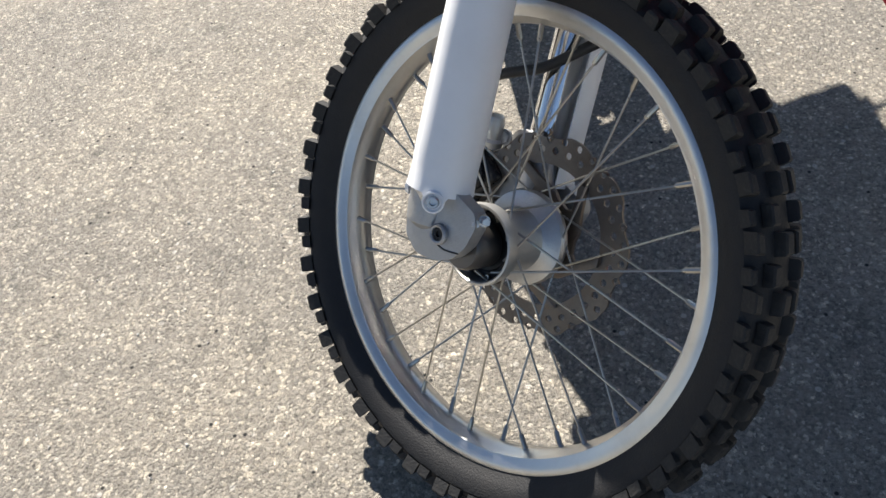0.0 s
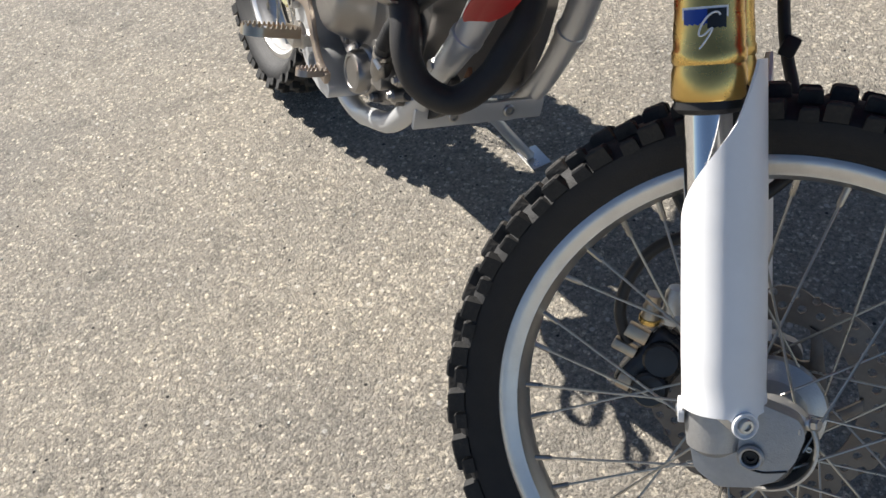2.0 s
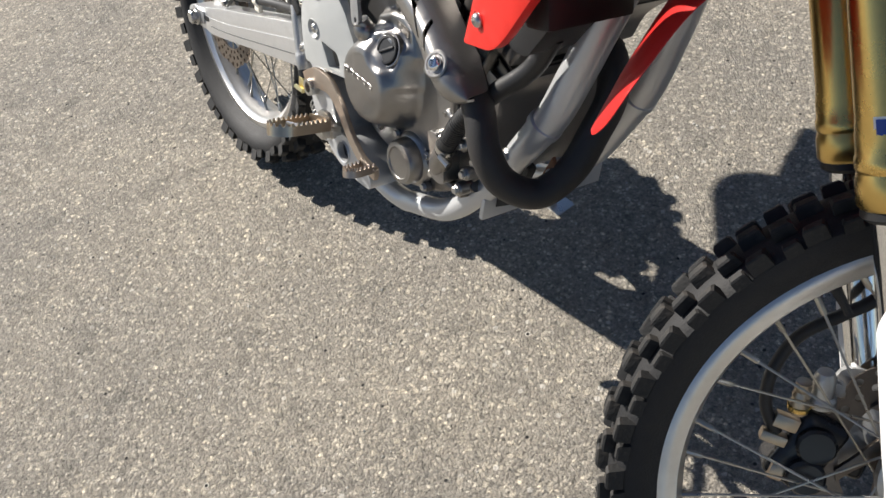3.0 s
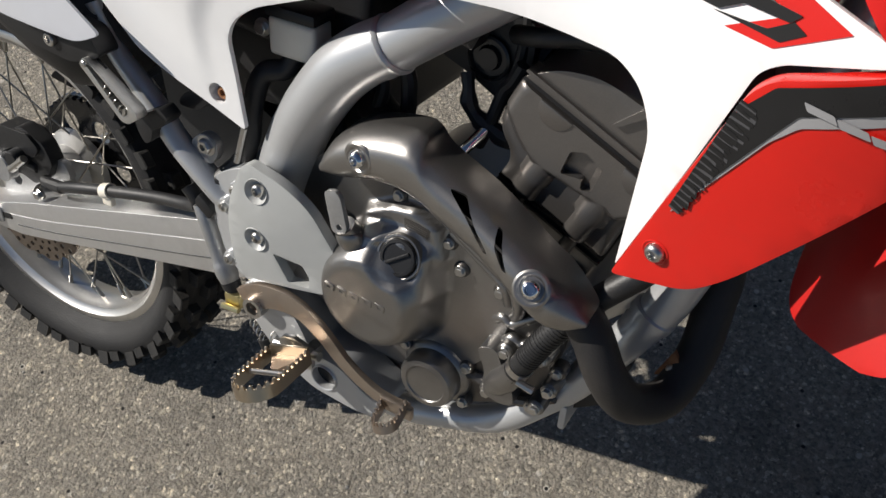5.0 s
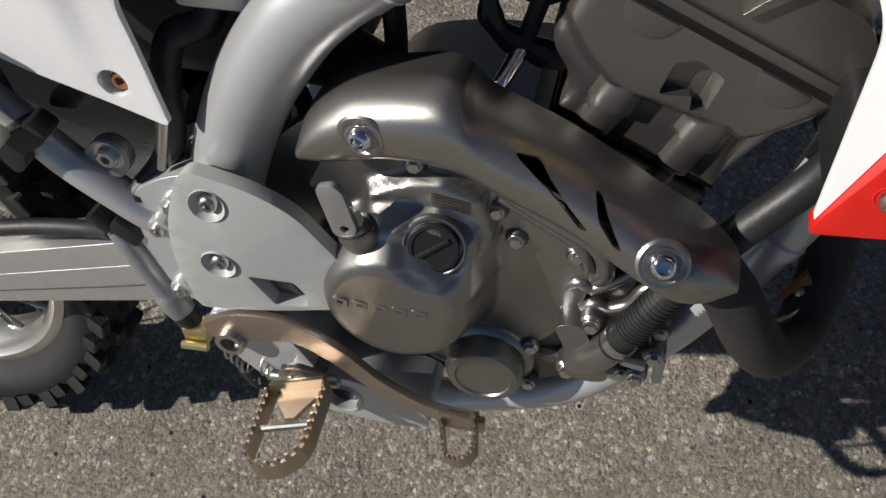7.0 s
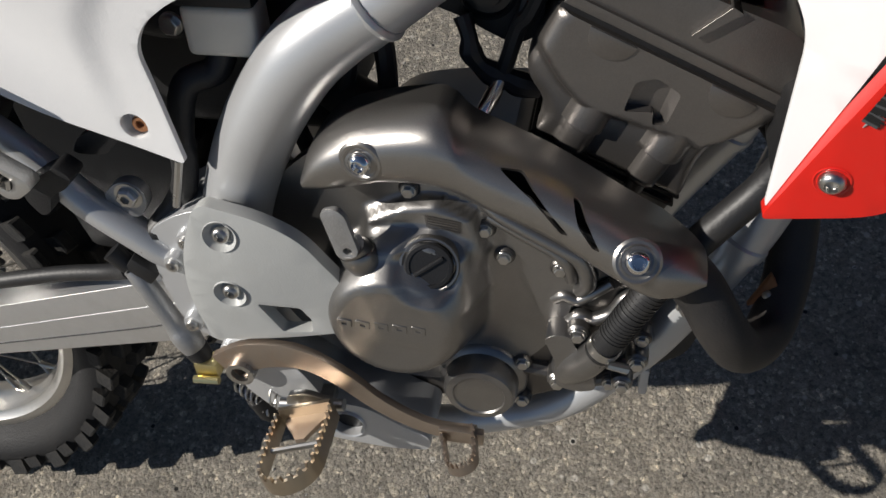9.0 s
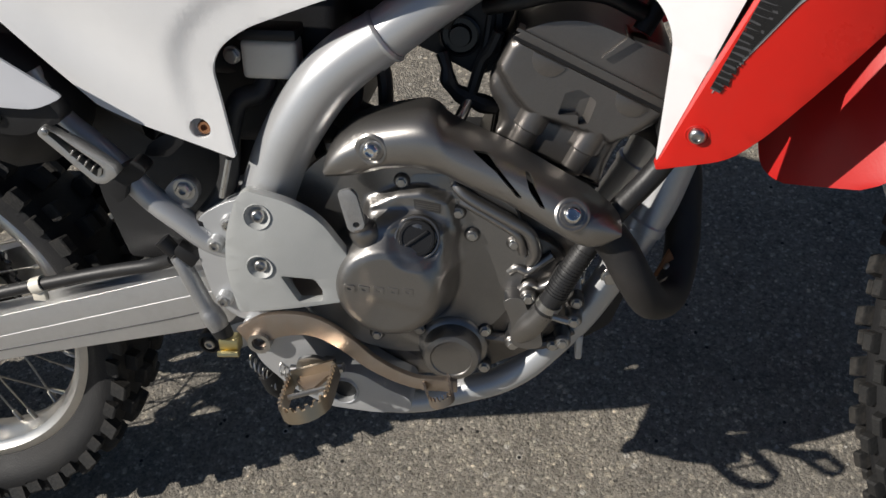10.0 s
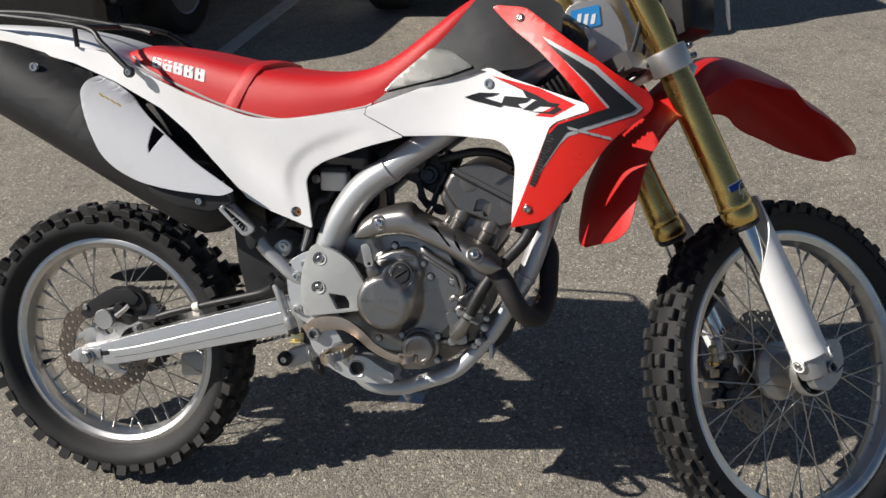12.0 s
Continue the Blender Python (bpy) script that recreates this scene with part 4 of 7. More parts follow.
part("spar", tube([(0.520, 0.092, 0.500), (0.540, 0.095, 0.560), (0.566, 0.097, 0.617), (0.604, 0.099, 0.674), (0.662, 0.098, 0.728), (0.755, 0.090, 0.796), (0.84, 0.080, 0.860), (0.95, 0.060, 0.935), (1.03, 0.035, 0.985)], 0.026, 18, 5), silver_paint, frame_body, angle=50)
for s in (-1, 1):
    part("cradle_tube", tube([(1.035, 0.030 * s, 0.900), (0.985, 0.058 * s, 0.720), (0.957, 0.070 * s, 0.612), (0.940, 0.076 * s, 0.552), (0.921, 0.082 * s, 0.512), (0.899, 0.088 * s, 0.469), (0.873, 0.091 * s, 0.421), (0.845, 0.095 * s, 0.385), (0.816, 0.098 * s, 0.351), (0.786, 0.099 * s, 0.328), (0.755, 0.100 * s, 0.3145), (0.722, 0.100 * s, 0.3015), (0.699, 0.100 * s, 0.2925), (0.661, 0.101 * s, 0.289), (0.622, 0.102 * s, 0.299), (0.590, 0.102 * s, 0.335), (0.560, 0.100 * s, 0.400), (0.535, 0.096 * s, 0.480)], [0.0195, 0.0205, 0.021, 0.0205, 0.0195, 0.0178, 0.0170, 0.0164, 0.0160, 0.0158, 0.0156, 0.0156, 0.0156, 0.0162, 0.0180, 0.021, 0.024, 0.026], 18, 5), silver_paint, frame_body, angle=50)
    part("collar", lathe([(0.0200, -0.006), (0.0222, -0.005), (0.0224, 0.004), (0.0205, 0.006)], 26, aim((0.930, 0.079 * s, 0.531), (0.42, -0.14 * s, 0.90))), silver_paint, frame_body)
for xx, zz, r in ((0.640, 0.330, 0.016), (0.545, 0.44, 0.018)):
    part("cross_tube", tube([(xx, -0.12, zz), (xx, 0.12, zz)], r, 14, 1), silver_paint, frame_body)
part("subframe_tube", tube([(0.330, -0.147, 0.700), (0.350, -0.147, 0.656), (0.377, -0.147, 0.627), (0.402, -0.147, 0.600), (0.425, -0.147, 0.571), (0.457, -0.146, 0.543), (0.482, -0.143, 0.520), (0.515, -0.134, 0.500)], [0.0095, 0.0105, 0.0120, 0.0130, 0.0135, 0.0140, 0.0135, 0.0120], 16), silver_paint, frame_body, angle=50)
part("subframe_tube", tube([(0.300, 0.118, 0.705), (0.400, 0.132, 0.617), (0.490, 0.134, 0.540), (0.520, 0.128, 0.510)], 0.014, 14), silver_paint, frame_body, angle=50)
# pivot plate with its screws
pivot = part("pivot_plate", plate(fillet([(0.470, 0.548), (0.500, 0.568), (0.540, 0.580), (0.558, 0.540), (0.556, 0.450), (0.540, 0.428), (0.505, 0.425), (0.478, 0.450), (0.468, 0.500)], 0.015), -0.150, -0.080, (), 0.006, 3), silver_paint, frame_body, "silver frame pivot plate", angle=40)
for x, z in ((0.491, 0.523), (0.491, 0.455), (0.508, 0.548)):
    part("boss", lathe([(0.0095, 0.012), (0.0090, -0.006), (0.0080, -0.009), (0, -0.009)], 18, at_y(x, -0.150, z)), silver_paint, pivot)
    bolt(pivot, x, -0.1588, z, 0.0055, 0.004, steel)
lower_plate = part("footpeg_bracket", plate(fillet([(0.506, 0.432), (0.562, 0.434), (0.584, 0.400), (0.598, 0.372), (0.634, 0.370), (0.664, 0.350), (0.690, 0.338), (0.690, 0.320), (0.652, 0.3155), (0.598, 0.3200), (0.556, 0.342), (0.522, 0.378)], 0.012), -0.158, -0.100, [circle(0.6145, 0.3440, 0.0150, 22, 1.0)], 0.006, 3), silver_paint, frame_body, "silver welded foot-peg bracket with a round hole", angle=40)
part("hole_rim", lathe([(0.0148, 0.007), (0.0150, -0.0022), (0.0162, -0.0030), (0.0174, -0.001), (0.0172, 0.004)], 28, at_y(0.6145, -0.1575, 0.3440), cap=False), silver_paint, lower_plate)
# black disc set shallow in the hole stands for the shade inside it
part("hole_shade_disc", lathe([(0.0170, 0.0), (0, 0.0002)], 20, at_y(0.6145, -0.1500, 0.3440)), black_plastic, lower_plate)
# neck
neck = lathe([(0.034, 0.0), (0.038, 0.012), (0.032, 0.02), (0.030, 0.10), (0.037, 0.16), (0.037, 0.19), (0.033, 0.20)], 28, aim((1.135, 0, 0.905), (-math.sin(RAKE), 0, math.cos(RAKE))))
join(neck, plate(fillet([(0.965, 0.915), (1.02, 0.905), (1.115, 0.915), (1.090, 1.010), (1.055, 1.060), (0.985, 1.045)], 0.02), -0.045, 0.045, (), 0.012, 3))
neck = part("steering_head", neck, cast_alloy, frame_body, "silver cast steering head with a light blue sticker", angle=40)
part("sticker", plate(fillet([(0.998, 0.998), (1.050, 1.010), (1.044, 1.046), (0.993, 1.034)], 0.003), -0.0475, -0.0452), light_blue, neck, "light blue sticker with white marks")
for i in range(3):
    part("sticker_mark", plate([(1.004 + 0.013 * i, 1.004 + 0.003 * i), (1.012 + 0.013 * i, 1.006 + 0.003 * i), (1.014 + 0.013 * i, 1.030), (1.007 + 0.013 * i, 1.028)], -0.0482, -0.0474), decal_white, neck)

# grey pivot guard
guard_out = [(0.523, 0.584), (0.532, 0.590), (0.573, 0.579), (0.603, 0.560), (0.632, 0.513), (0.626, 0.488), (0.622, 0.463), (0.509, 0.445), (0.503, 0.499), (0.508, 0.546)]
window = fillet([(0.5596, 0.4963), (0.5936, 0.4918), (0.6010, 0.4780), (0.6000, 0.4640), (0.5750, 0.4630)], 0.003, 3)
guard_y = spline_sheet([(0.51, 0.45, -0.164), (0.53, 0.585, -0.163), (0.63, 0.51, -0.156), (0.62, 0.465, -0.158), (0.55, 0.52, -0.169)])
guard = part("pivot_guard", panel(fillet(guard_out, [0.01, 0.006, 0.02, 0.02, 0.012, 0.01, 0.006, 0.008, 0.03, 0.02]), guard_y, 0.012, [window, circle(0.542, 0.563, 0.0125, 22), circle(0.540, 0.507, 0.0125, 22)], 0.02, 0.003), guard_grey, motorcycle, "light grey plastic frame pivot guard with a small window", angle=30)
for x, z in ((0.542, 0.563), (0.540, 0.507)):
    y = guard_y(x, z)
    w = inward(guard_y, x, z)
    part("bolt_recess", lathe([(0.0140, 0.0004), (0.0134, -0.0012), (0.0124, 0.0002), (0.0085, 0.0045), (0, 0.0050)], 26, aim((x, y, z), w), cap=False), guard_grey, guard)
    q = Vector((x, y, z)) + w.normalized() * 0.004
    bolt(guard, q.x, q.y, q.z, 0.0075, 0.0055, steel, dome=True, way=w)

# ---- swingarm ----
for s in (-1, 1):
    out = [(-0.030, 0.318), (0.020, 0.330), (0.100, 0.358), (0.250, 0.404), (0.430, 0.460), (0.490, 0.480), (0.510, 0.440), (0.480, 0.400), (0.440, 0.388), (0.250, 0.340), (0.120, 0.306), (0.063, 0.292), (0.000, 0.288), (-0.040, 0.290), (-0.048, 0.305)]
    bm = plate(fillet(out, 0.012), -0.022, 0.016, [fillet([(-0.022, 0.298), (0.028, 0.308), (0.028, 0.318), (-0.022, 0.310)], 0.004)] if s < 0 else (), 0.007, 3)
    if s < 0:
        swingarm = part("swingarm", bm, swing_alloy, motorcycle, "silver alloy swingarm with pressed lines", Matrix.Translation((0, -0.100, 0)), angle=40)
    else:
        part("arm", bm, swing_alloy, swingarm, "silver alloy arm", Matrix.Translation((0, 0.205, 0)), angle=40)
part("pressed_line", tube([(0.035, -0.0219, 0.318), (0.12, -0.0219, 0.337), (0.25, -0.0219, 0.376), (0.36, -0.0219, 0.410), (0.465, -0.0219, 0.442)], 0.0005, 6), swing_alloy, swingarm)
# black bead: the shaded side of the pressed line, put in as colour
part("pressed_line", tube([(0.060, -0.0226, 0.307), (0.15, -0.0226, 0.328), (0.28, -0.0226, 0.364), (0.40, -0.0226, 0.398), (0.470, -0.0226, 0.420)], 0.0007, 6), black_plastic, swingarm)
axle = part("rear_axle", tube([(0, -0.145, 0.305), (0, 0.14, 0.305)], 0.009, 14, 1), steel, motorcycle)
part("axle_nut", lathe([(0.0165, 0.004), (0.0165, -0.004), (0.014, -0.005)], 20, at_y(-0.001, -0.124, 0.3045)), steel, axle)
part("nut", lathe([(0.0135, 0.0), (0.0135, -0.010), (0.0115, -0.012), (0, -0.012)], 6, at_y(-0.001, -0.128, 0.3045)), steel, axle)
part("adjuster", plate(fillet([(-0.026, 0.292), (0.030, 0.300), (0.030, 0.324), (-0.022, 0.320)], 0.005), -0.1245, -0.118, [circle(0, 0.305, 0.0095, 14)], 0.0015), lug_alloy, axle)
part("adjuster_bolt", tube([(-0.055, -0.112, 0.299), (0.0, -0.112, 0.308)], 0.004, 8, 1), steel, axle)

# drive chain on the far side: one pair of link plates, repeated round both sprockets
link_mesh = plate(fillet([(-0.0120, -0.0036), (-0.0040, -0.0022), (0.0040, -0.0022), (0.0120, -0.0036), (0.0120, 0.0036), (0.0040, 0.0022), (-0.0040, 0.0022), (-0.0120, 0.0036)], 0.002, 2), 0.068, 0.0705)
join(link_mesh, plate(circle(-0.008, 0, 0.0045, 10), 0.0712, 0.0790))
join(link_mesh, plate(circle(0.008, 0, 0.0045, 10), 0.0712, 0.0790))
DRIVE, DRIVEN = Vector((0.575, 0, 0.425)), Vector((0, 0, 0.305))
run = (DRIVE - DRIVEN).length
lean = math.atan2(DRIVE.z - DRIVEN.z, DRIVE.x - DRIVEN.x)
slope = math.asin((0.101 - 0.036) / run)
chain = None
loop = []
for c, r, a0, a1 in ((DRIVEN, 0.101, math.pi / 2 - slope, 1.5 * math.pi + slope), (DRIVE, 0.036, 1.5 * math.pi + slope, 2.5 * math.pi - slope)):
    for i in range(25):
        a = lean + a0 + (a1 - a0) * i / 24
        loop.append(c + r * Vector((math.cos(a), 0, math.sin(a))))
loop.append(loop[0])
way_on = [0.0]
for a, b in zip(loop, loop[1:]):
    way_on.append(way_on[-1] + (b - a).length)
count = int(way_on[-1] / 0.0159)
for i in range(count):
    d = way_on[-1] * i / count
    k = max(j for j in range(len(loop) - 1) if way_on[j] <= d)
    seg = loop[k + 1] - loop[k]
    m = Matrix.Translation(loop[k] + seg * ((d - way_on[k]) / max(seg.length, 1e-6))) @ Matrix.Rotation(-math.atan2(seg.z, seg.x), 4, "Y")
    if chain is None:
        chain = part("drive_chain", link_mesh, steel, motorcycle, "greasy dark steel drive chain", m)
        chain_m = m
    else:
        piece = new("link", chain.data)
        piece.parent = chain
        piece.matrix_basis = chain_m.inverted() @ m
part("chain_guard", plate(fillet([(-0.058, 0.430), (-0.045, 0.443), (0.097, 0.474), (0.250, 0.480), (0.400, 0.505), (0.400, 0.480), (0.250, 0.455), (0.140, 0.440), (-0.012, 0.424)], 0.006), 0.060, 0.088, (), 0.003), black_plastic, swingarm, "black plastic chain guard", Matrix.Translation((0, 0.100, 0)))
part("chain_guide", plate(fillet([(0.119, 0.262), (0.178, 0.276), (0.190, 0.247), (0.165, 0.213), (0.120, 0.208)], 0.008), 0.055, 0.092, (), 0.003), lug_alloy, swingarm, "grey chain guide block", Matrix.Translation((0, 0.100, 0)))

# rear brake
cal = plate(fillet([(-0.028, 0.392), (-0.004, 0.420), (0.045, 0.452), (0.098, 0.454), (0.116, 0.438), (0.104, 0.420), (0.064, 0.424), (0.030, 0.404), (-0.006, 0.382)], 0.006), -0.104, -0.074, (), 0.006, 3)
join(cal, plate(fillet([(-0.006, 0.410), (0.014, 0.432), (0.050, 0.443), (0.082, 0.459), (0.121, 0.444), (0.131, 0.418), (0.118, 0.392), (0.086, 0.372), (0.062, 0.380), (0.034, 0.372), (0.010, 0.392)], 0.006), -0.099, -0.078, (), 0.005, 2))
join(cal, lathe([(0.0, -0.004), (0.0115, -0.004), (0.0135, 0.0), (0.0140, 0.034), (0, 0.036)], 24, at_y(0.076, -0.116, 0.414)))
join(cal, tube([(0.020, -0.096, 0.396), (0.055, -0.094, 0.406), (0.098, -0.096, 0.400)], [0.009, 0.011, 0.008], 12, 3))
rear_caliper = part("rear_brake_caliper", cal, black_plastic, motorcycle, "black rear brake caliper with a round grey cap", angle=40)
part("cap", lathe([(0.0215, 0.010), (0.0220, -0.003), (0.0205, -0.005), (0.012, -0.0045), (0, -0.0045)], 30, at_y(0.034, -0.108, 0.386)), lug_alloy, rear_caliper, "round grey caliper cap")
part("bleed_fitting", tube([(0.068, -0.116, 0.398), (0.100, -0.116, 0.424)], [0.006, 0.005], 10, 1), steel, rear_caliper)
part("bracket", plate(fillet([(-0.012, 0.300), (0.020, 0.292), (0.070, 0.360), (0.150, 0.395), (0.140, 0.420), (0.030, 0.405), (0.006, 0.360)], 0.01), -0.088, -0.078, [circle(0.03, 0.355, 0.010, 14)], 0.002), lug_alloy, rear_caliper)
for x, z, y in ((0.006, 0.358, -0.090), (0.112, 0.372, -0.112), (-0.012, 0.408, -0.100)):
    bolt(rear_caliper, x, y, z, 0.0065, 0.008, steel, socket=False)
brake_hose = part("brake_hose", tube([(0.118, -0.105, 0.392), (0.150, -0.112, 0.398), (0.200, -0.116, 0.416), (0.255, -0.116, 0.432), (0.340, -0.118, 0.456), (0.405, -0.128, 0.476), (0.436, -0.142, 0.494)], 0.0076, 12), hose_rubber, motorcycle, "black rubber rear brake hose along the swingarm")
part("hose_sleeve", tube([(0.128, -0.108, 0.393), (0.165, -0.114, 0.402)], 0.0082, 10, 1), black_plastic, brake_hose)
part("hose_clip", lathe([(0.0078, -0.007), (0.0098, -0.007), (0.0098, 0.007), (0.0078, 0.007)], 18, aim((0.255, -0.116, 0.432), (0.28, 0, 0.1)), closed=True), cream, brake_hose, "white hose clip")
part("clip_foot", box((0.246, -0.120, 0.412), (0.262, -0.112, 0.424), 0.002), cream, brake_hose)

# ---- engine ----
engine = part("engine", plate(fillet([(0.585, 0.350), (0.640, 0.325), (0.740, 0.332), (0.800, 0.365), (0.842, 0.408), (0.862, 0.470), (0.868, 0.540), (0.862, 0.560), (0.790, 0.575), (0.690, 0.572), (0.628, 0.560), (0.590, 0.500)], 0.03), -0.098, 0.095, (), 0.012, 3), head_paint, motorcycle, "dark silver single-cylinder engine case with bolted covers", angle=40)
# clutch-side case cover with a flange and its screws
flange_out = fillet([(0.612, 0.430), (0.660, 0.385), (0.700, 0.358), (0.760, 0.352), (0.815, 0.382), (0.852, 0.420), (0.862, 0.480), (0.840, 0.520), (0.800, 0.535), (0.765, 0.560), (0.735, 0.590), (0.680, 0.604), (0.632, 0.570), (0.608, 0.500)], 0.02)
case_cover = part("case_cover", plate(flange_out, -0.114, -0.096, (), 0.004, 2), engine_paint, engine, "dark silver engine side cover", angle=40)
for x, z in ((0.6806, 0.588), (0.7377, 0.5560), (0.7523, 0.5303), (0.7959, 0.5230), (0.8165, 0.5143), (0.648, 0.398), (0.864, 0.455), (0.842, 0.398), (0.612, 0.470)):
    part("boss", lathe([(0.0090, 0.006), (0.0085, -0.006), (0.0070, -0.008), (0, -0.008)], 16, at_y(x, -0.114, z)), engine_paint, case_cover)
    bolt(case_cover, x, -0.1215, z, 0.0048, 0.005, steel, socket=False)
part("axle_slot", plate(fillet([(0.012, 0.3135), (0.048, 0.3215), (0.050, 0.3120), (0.014, 0.3045)], 0.003), -0.1228, -0.1190, (), 0.001), black_plastic, swingarm, "dark axle adjuster slot", Matrix.Translation((0, 0.100, 0)))
part("cover_tab", plate(fillet([(0.668, 0.572), (0.694, 0.5960), (0.7260, 0.5970), (0.7440, 0.5480), (0.715, 0.540)], 0.004), -0.1190, -0.1120, (), 0.002), cover_paint, case_cover)
# round clutch cover


def poly_gap(poly, x, z):
    """0 inside a closed outline, else the distance to it."""
    odd = False
    for (ax, az), (bx, bz) in zip(poly, poly[1:] + poly[:1]):
        if (az > z) != (bz > z) and x < (bx - ax) * (z - az) / (bz - az) + ax:
            odd = not odd
    return 0.0 if odd else line_gap(poly + poly[:1], x, z)


HOOD = [(0.650, 0.530), (0.660, 0.546), (0.700, 0.5520), (0.718, 0.540), (0.724, 0.500), (0.700, 0.470), (0.655, 0.480)]
UPPER = [(0.646, 0.548), (0.650, 0.562), (0.678, 0.576), (0.702, 0.580), (0.726, 0.570), (0.735, 0.540), (0.728, 0.500), (0.660, 0.500)]


def cover_y(x, z):
    """A drum with a flat face, a lower hood with the filler cap above it and a shelf behind both."""
    d = math.hypot(x - 0.6695, z - 0.4810)
    drum = 0.0590 * (1 - soft(d, 0.0450, 0.0760)) ** 0.62 - 0.0010 * math.exp(-(((d - 0.0462) / 0.0016) ** 2))
    hood = 0.0440 * (1 - soft(poly_gap(HOOD, x, z), 0.0, 0.0240)) ** 0.8
    shelf = 0.0240 * (1 - soft(poly_gap(UPPER, x, z), 0.0, 0.0110)) ** 0.8
    c = math.hypot(x - 0.6990, z - 0.5390)
    cup = 0.0050 * (1 - soft(c, 0.0200, 0.0290))
    return -0.1085 - max(0.0, (drum**7 + hood**7 + shelf**7 + 1e-14) ** (1 / 7) - cup)


edge = []
for i in range(90):
    a = 2 * math.pi * i / 90
    r = 0.045
    while r < 0.13 and cover_y(0.678 + r * math.cos(a), 0.505 + r * math.sin(a)) < -0.1100:
        r += 0.0004
    edge.append((0.678 + r * math.cos(a), 0.505 + r * math.sin(a)))
clutch = part("clutch_cover", panel(edge, cover_y, 0.012, (), 0.0032, 0.0), cover_paint, engine, "round dark silver clutch cover with raised lettering bars", angle=70)
CAP = Vector((0.6990, cover_y(0.6990, 0.5390), 0.5390))
cap_way = inward(cover_y, 0.6990, 0.5390, 0.012)
part("filler_rim", lathe([(0.0245, 0.008), (0.0236, -0.0005), (0.0225, -0.0020), (0.0210, -0.0022), (0.0196, -0.0012), (0.0192, 0.004)], 44, aim(CAP, cap_way), cap=False), cover_paint, clutch)
for i in range(5):
    x = 0.6255 + 0.0150 * i
    part("raised_lettering", plate(fillet([(x, 0.4840), (x + 0.0115, 0.4828), (x + 0.0120, 0.4905), (x + 0.0005, 0.4917)], 0.001, 2), -0.1692, -0.1660, [[(x + 0.004, 0.4862), (x + 0.008, 0.4857), (x + 0.0082, 0.4880), (x + 0.0042, 0.4885)]], 0.0003, 1), cover_paint, clutch)
cap = part("oil_cap", lathe([(0.0192, 0.002), (0.0190, -0.0030), (0.0178, -0.0044), (0.0152, -0.0046), (0.0150, -0.0036), (0, -0.0034)], 36, aim(CAP, cap_way)), black_plastic, engine, "black plastic oil filler cap")
part("grip", box((-0.0135, -0.0058, -0.0016), (0.0135, 0.0, 0.0016), 0.0012, aim(CAP, cap_way) @ Matrix.Rotation(radians(-35), 4, "Y")), black_plastic, cap)
decal("data_plate", [(0.694, 0.5745), (0.722, 0.5705), (0.721, 0.5600), (0.695, 0.5640)], cover_y, 0.0006, engine_paint, clutch, 0.001, "small engraved data plate", step=0.006)
for i in range(4):
    z = 0.5718 - 0.0024 * i
    decal("plate_line", [(0.6965, z), (0.7195, z - 0.0032), (0.7195, z - 0.0041), (0.6965, z - 0.0009)], cover_y, 0.0012, head_paint, clutch, 0.0, step=0.006)
# small round cover
small = lathe([(0.0400, 0.012), (0.0395, -0.006), (0.0370, -0.010), (0.0325, -0.012), (0.0320, -0.026), (0.0290, -0.031), (0.0230, -0.0320), (0.0220, -0.0305), (0, -0.0310)], 48, at_y(0.7330, -0.1120, 0.3870))
small = part("round_cover", small, cover_paint, engine, "small round dark silver engine cover", angle=35)
for a in (150, 35, -35):
    x, z = 0.733 + 0.043 * math.cos(radians(a)), 0.387 + 0.043 * math.sin(radians(a))
    part("boss", lathe([(0.0080, 0.006), (0.0078, -0.008), (0.0065, -0.010), (0, -0.010)], 16, at_y(x, -0.112, z)), engine_paint, small)
    bolt(small, x, -0.1215, z, 0.0050, 0.005, steel, socket=False)
# clutch arm
arm = part("clutch_arm", plate(fillet([(0.624, 0.594), (0.637, 0.598), (0.643, 0.592), (0.6505, 0.558), (0.643, 0.549), (0.633, 0.552)], 0.005), -0.1640, -0.1585, [circle(0.6415, 0.5590, 0.0035, 12)], 0.002), lug_alloy, engine, "grey steel clutch release arm")
part("boss", tube([(0.6420, -0.1560, 0.5580), (0.6440, -0.1520, 0.5500), (0.6460, -0.1500, 0.5440), (0.6560, -0.1320, 0.5150)], [0.0105, 0.0125, 0.0150, 0.0165], 22), cover_paint, arm, angle=50)
# water pump with hose
pump = plate(fillet([(0.7865, 0.4634), (0.7955, 0.4690), (0.8071, 0.4690), (0.8138, 0.4530), (0.8245, 0.4440), (0.8320, 0.4080), (0.8161, 0.4031), (0.7976, 0.4080), (0.7963, 0.4389)], 0.007), -0.1400, -0.1080, (), 0.006, 3)
join(pump, tube([(0.806, -0.128, 0.420), (0.816, -0.136, 0.434), (0.824, -0.141, 0.446), (0.831, -0.144, 0.460)], [0.0150, 0.0150, 0.0135, 0.0125], 20))
join(pump, tube([(0.790, -0.117, 0.4600), (0.8038, -0.119, 0.4640), (0.813, -0.119, 0.4735), (0.824, -0.119, 0.4705), (0.838, -0.119, 0.4790), (0.847, -0.118, 0.4960), (0.862, -0.115, 0.5040)], 0.0058, 12))
join(pump, tube([(0.792, -0.116, 0.486), (0.800, -0.118, 0.493), (0.811, -0.119, 0.490), (0.822, -0.119, 0.499), (0.836, -0.117, 0.5100)], 0.0050, 12))
pump = part("water_pump", pump, cover_paint, engine, "cast dark silver water pump housing", angle=45)
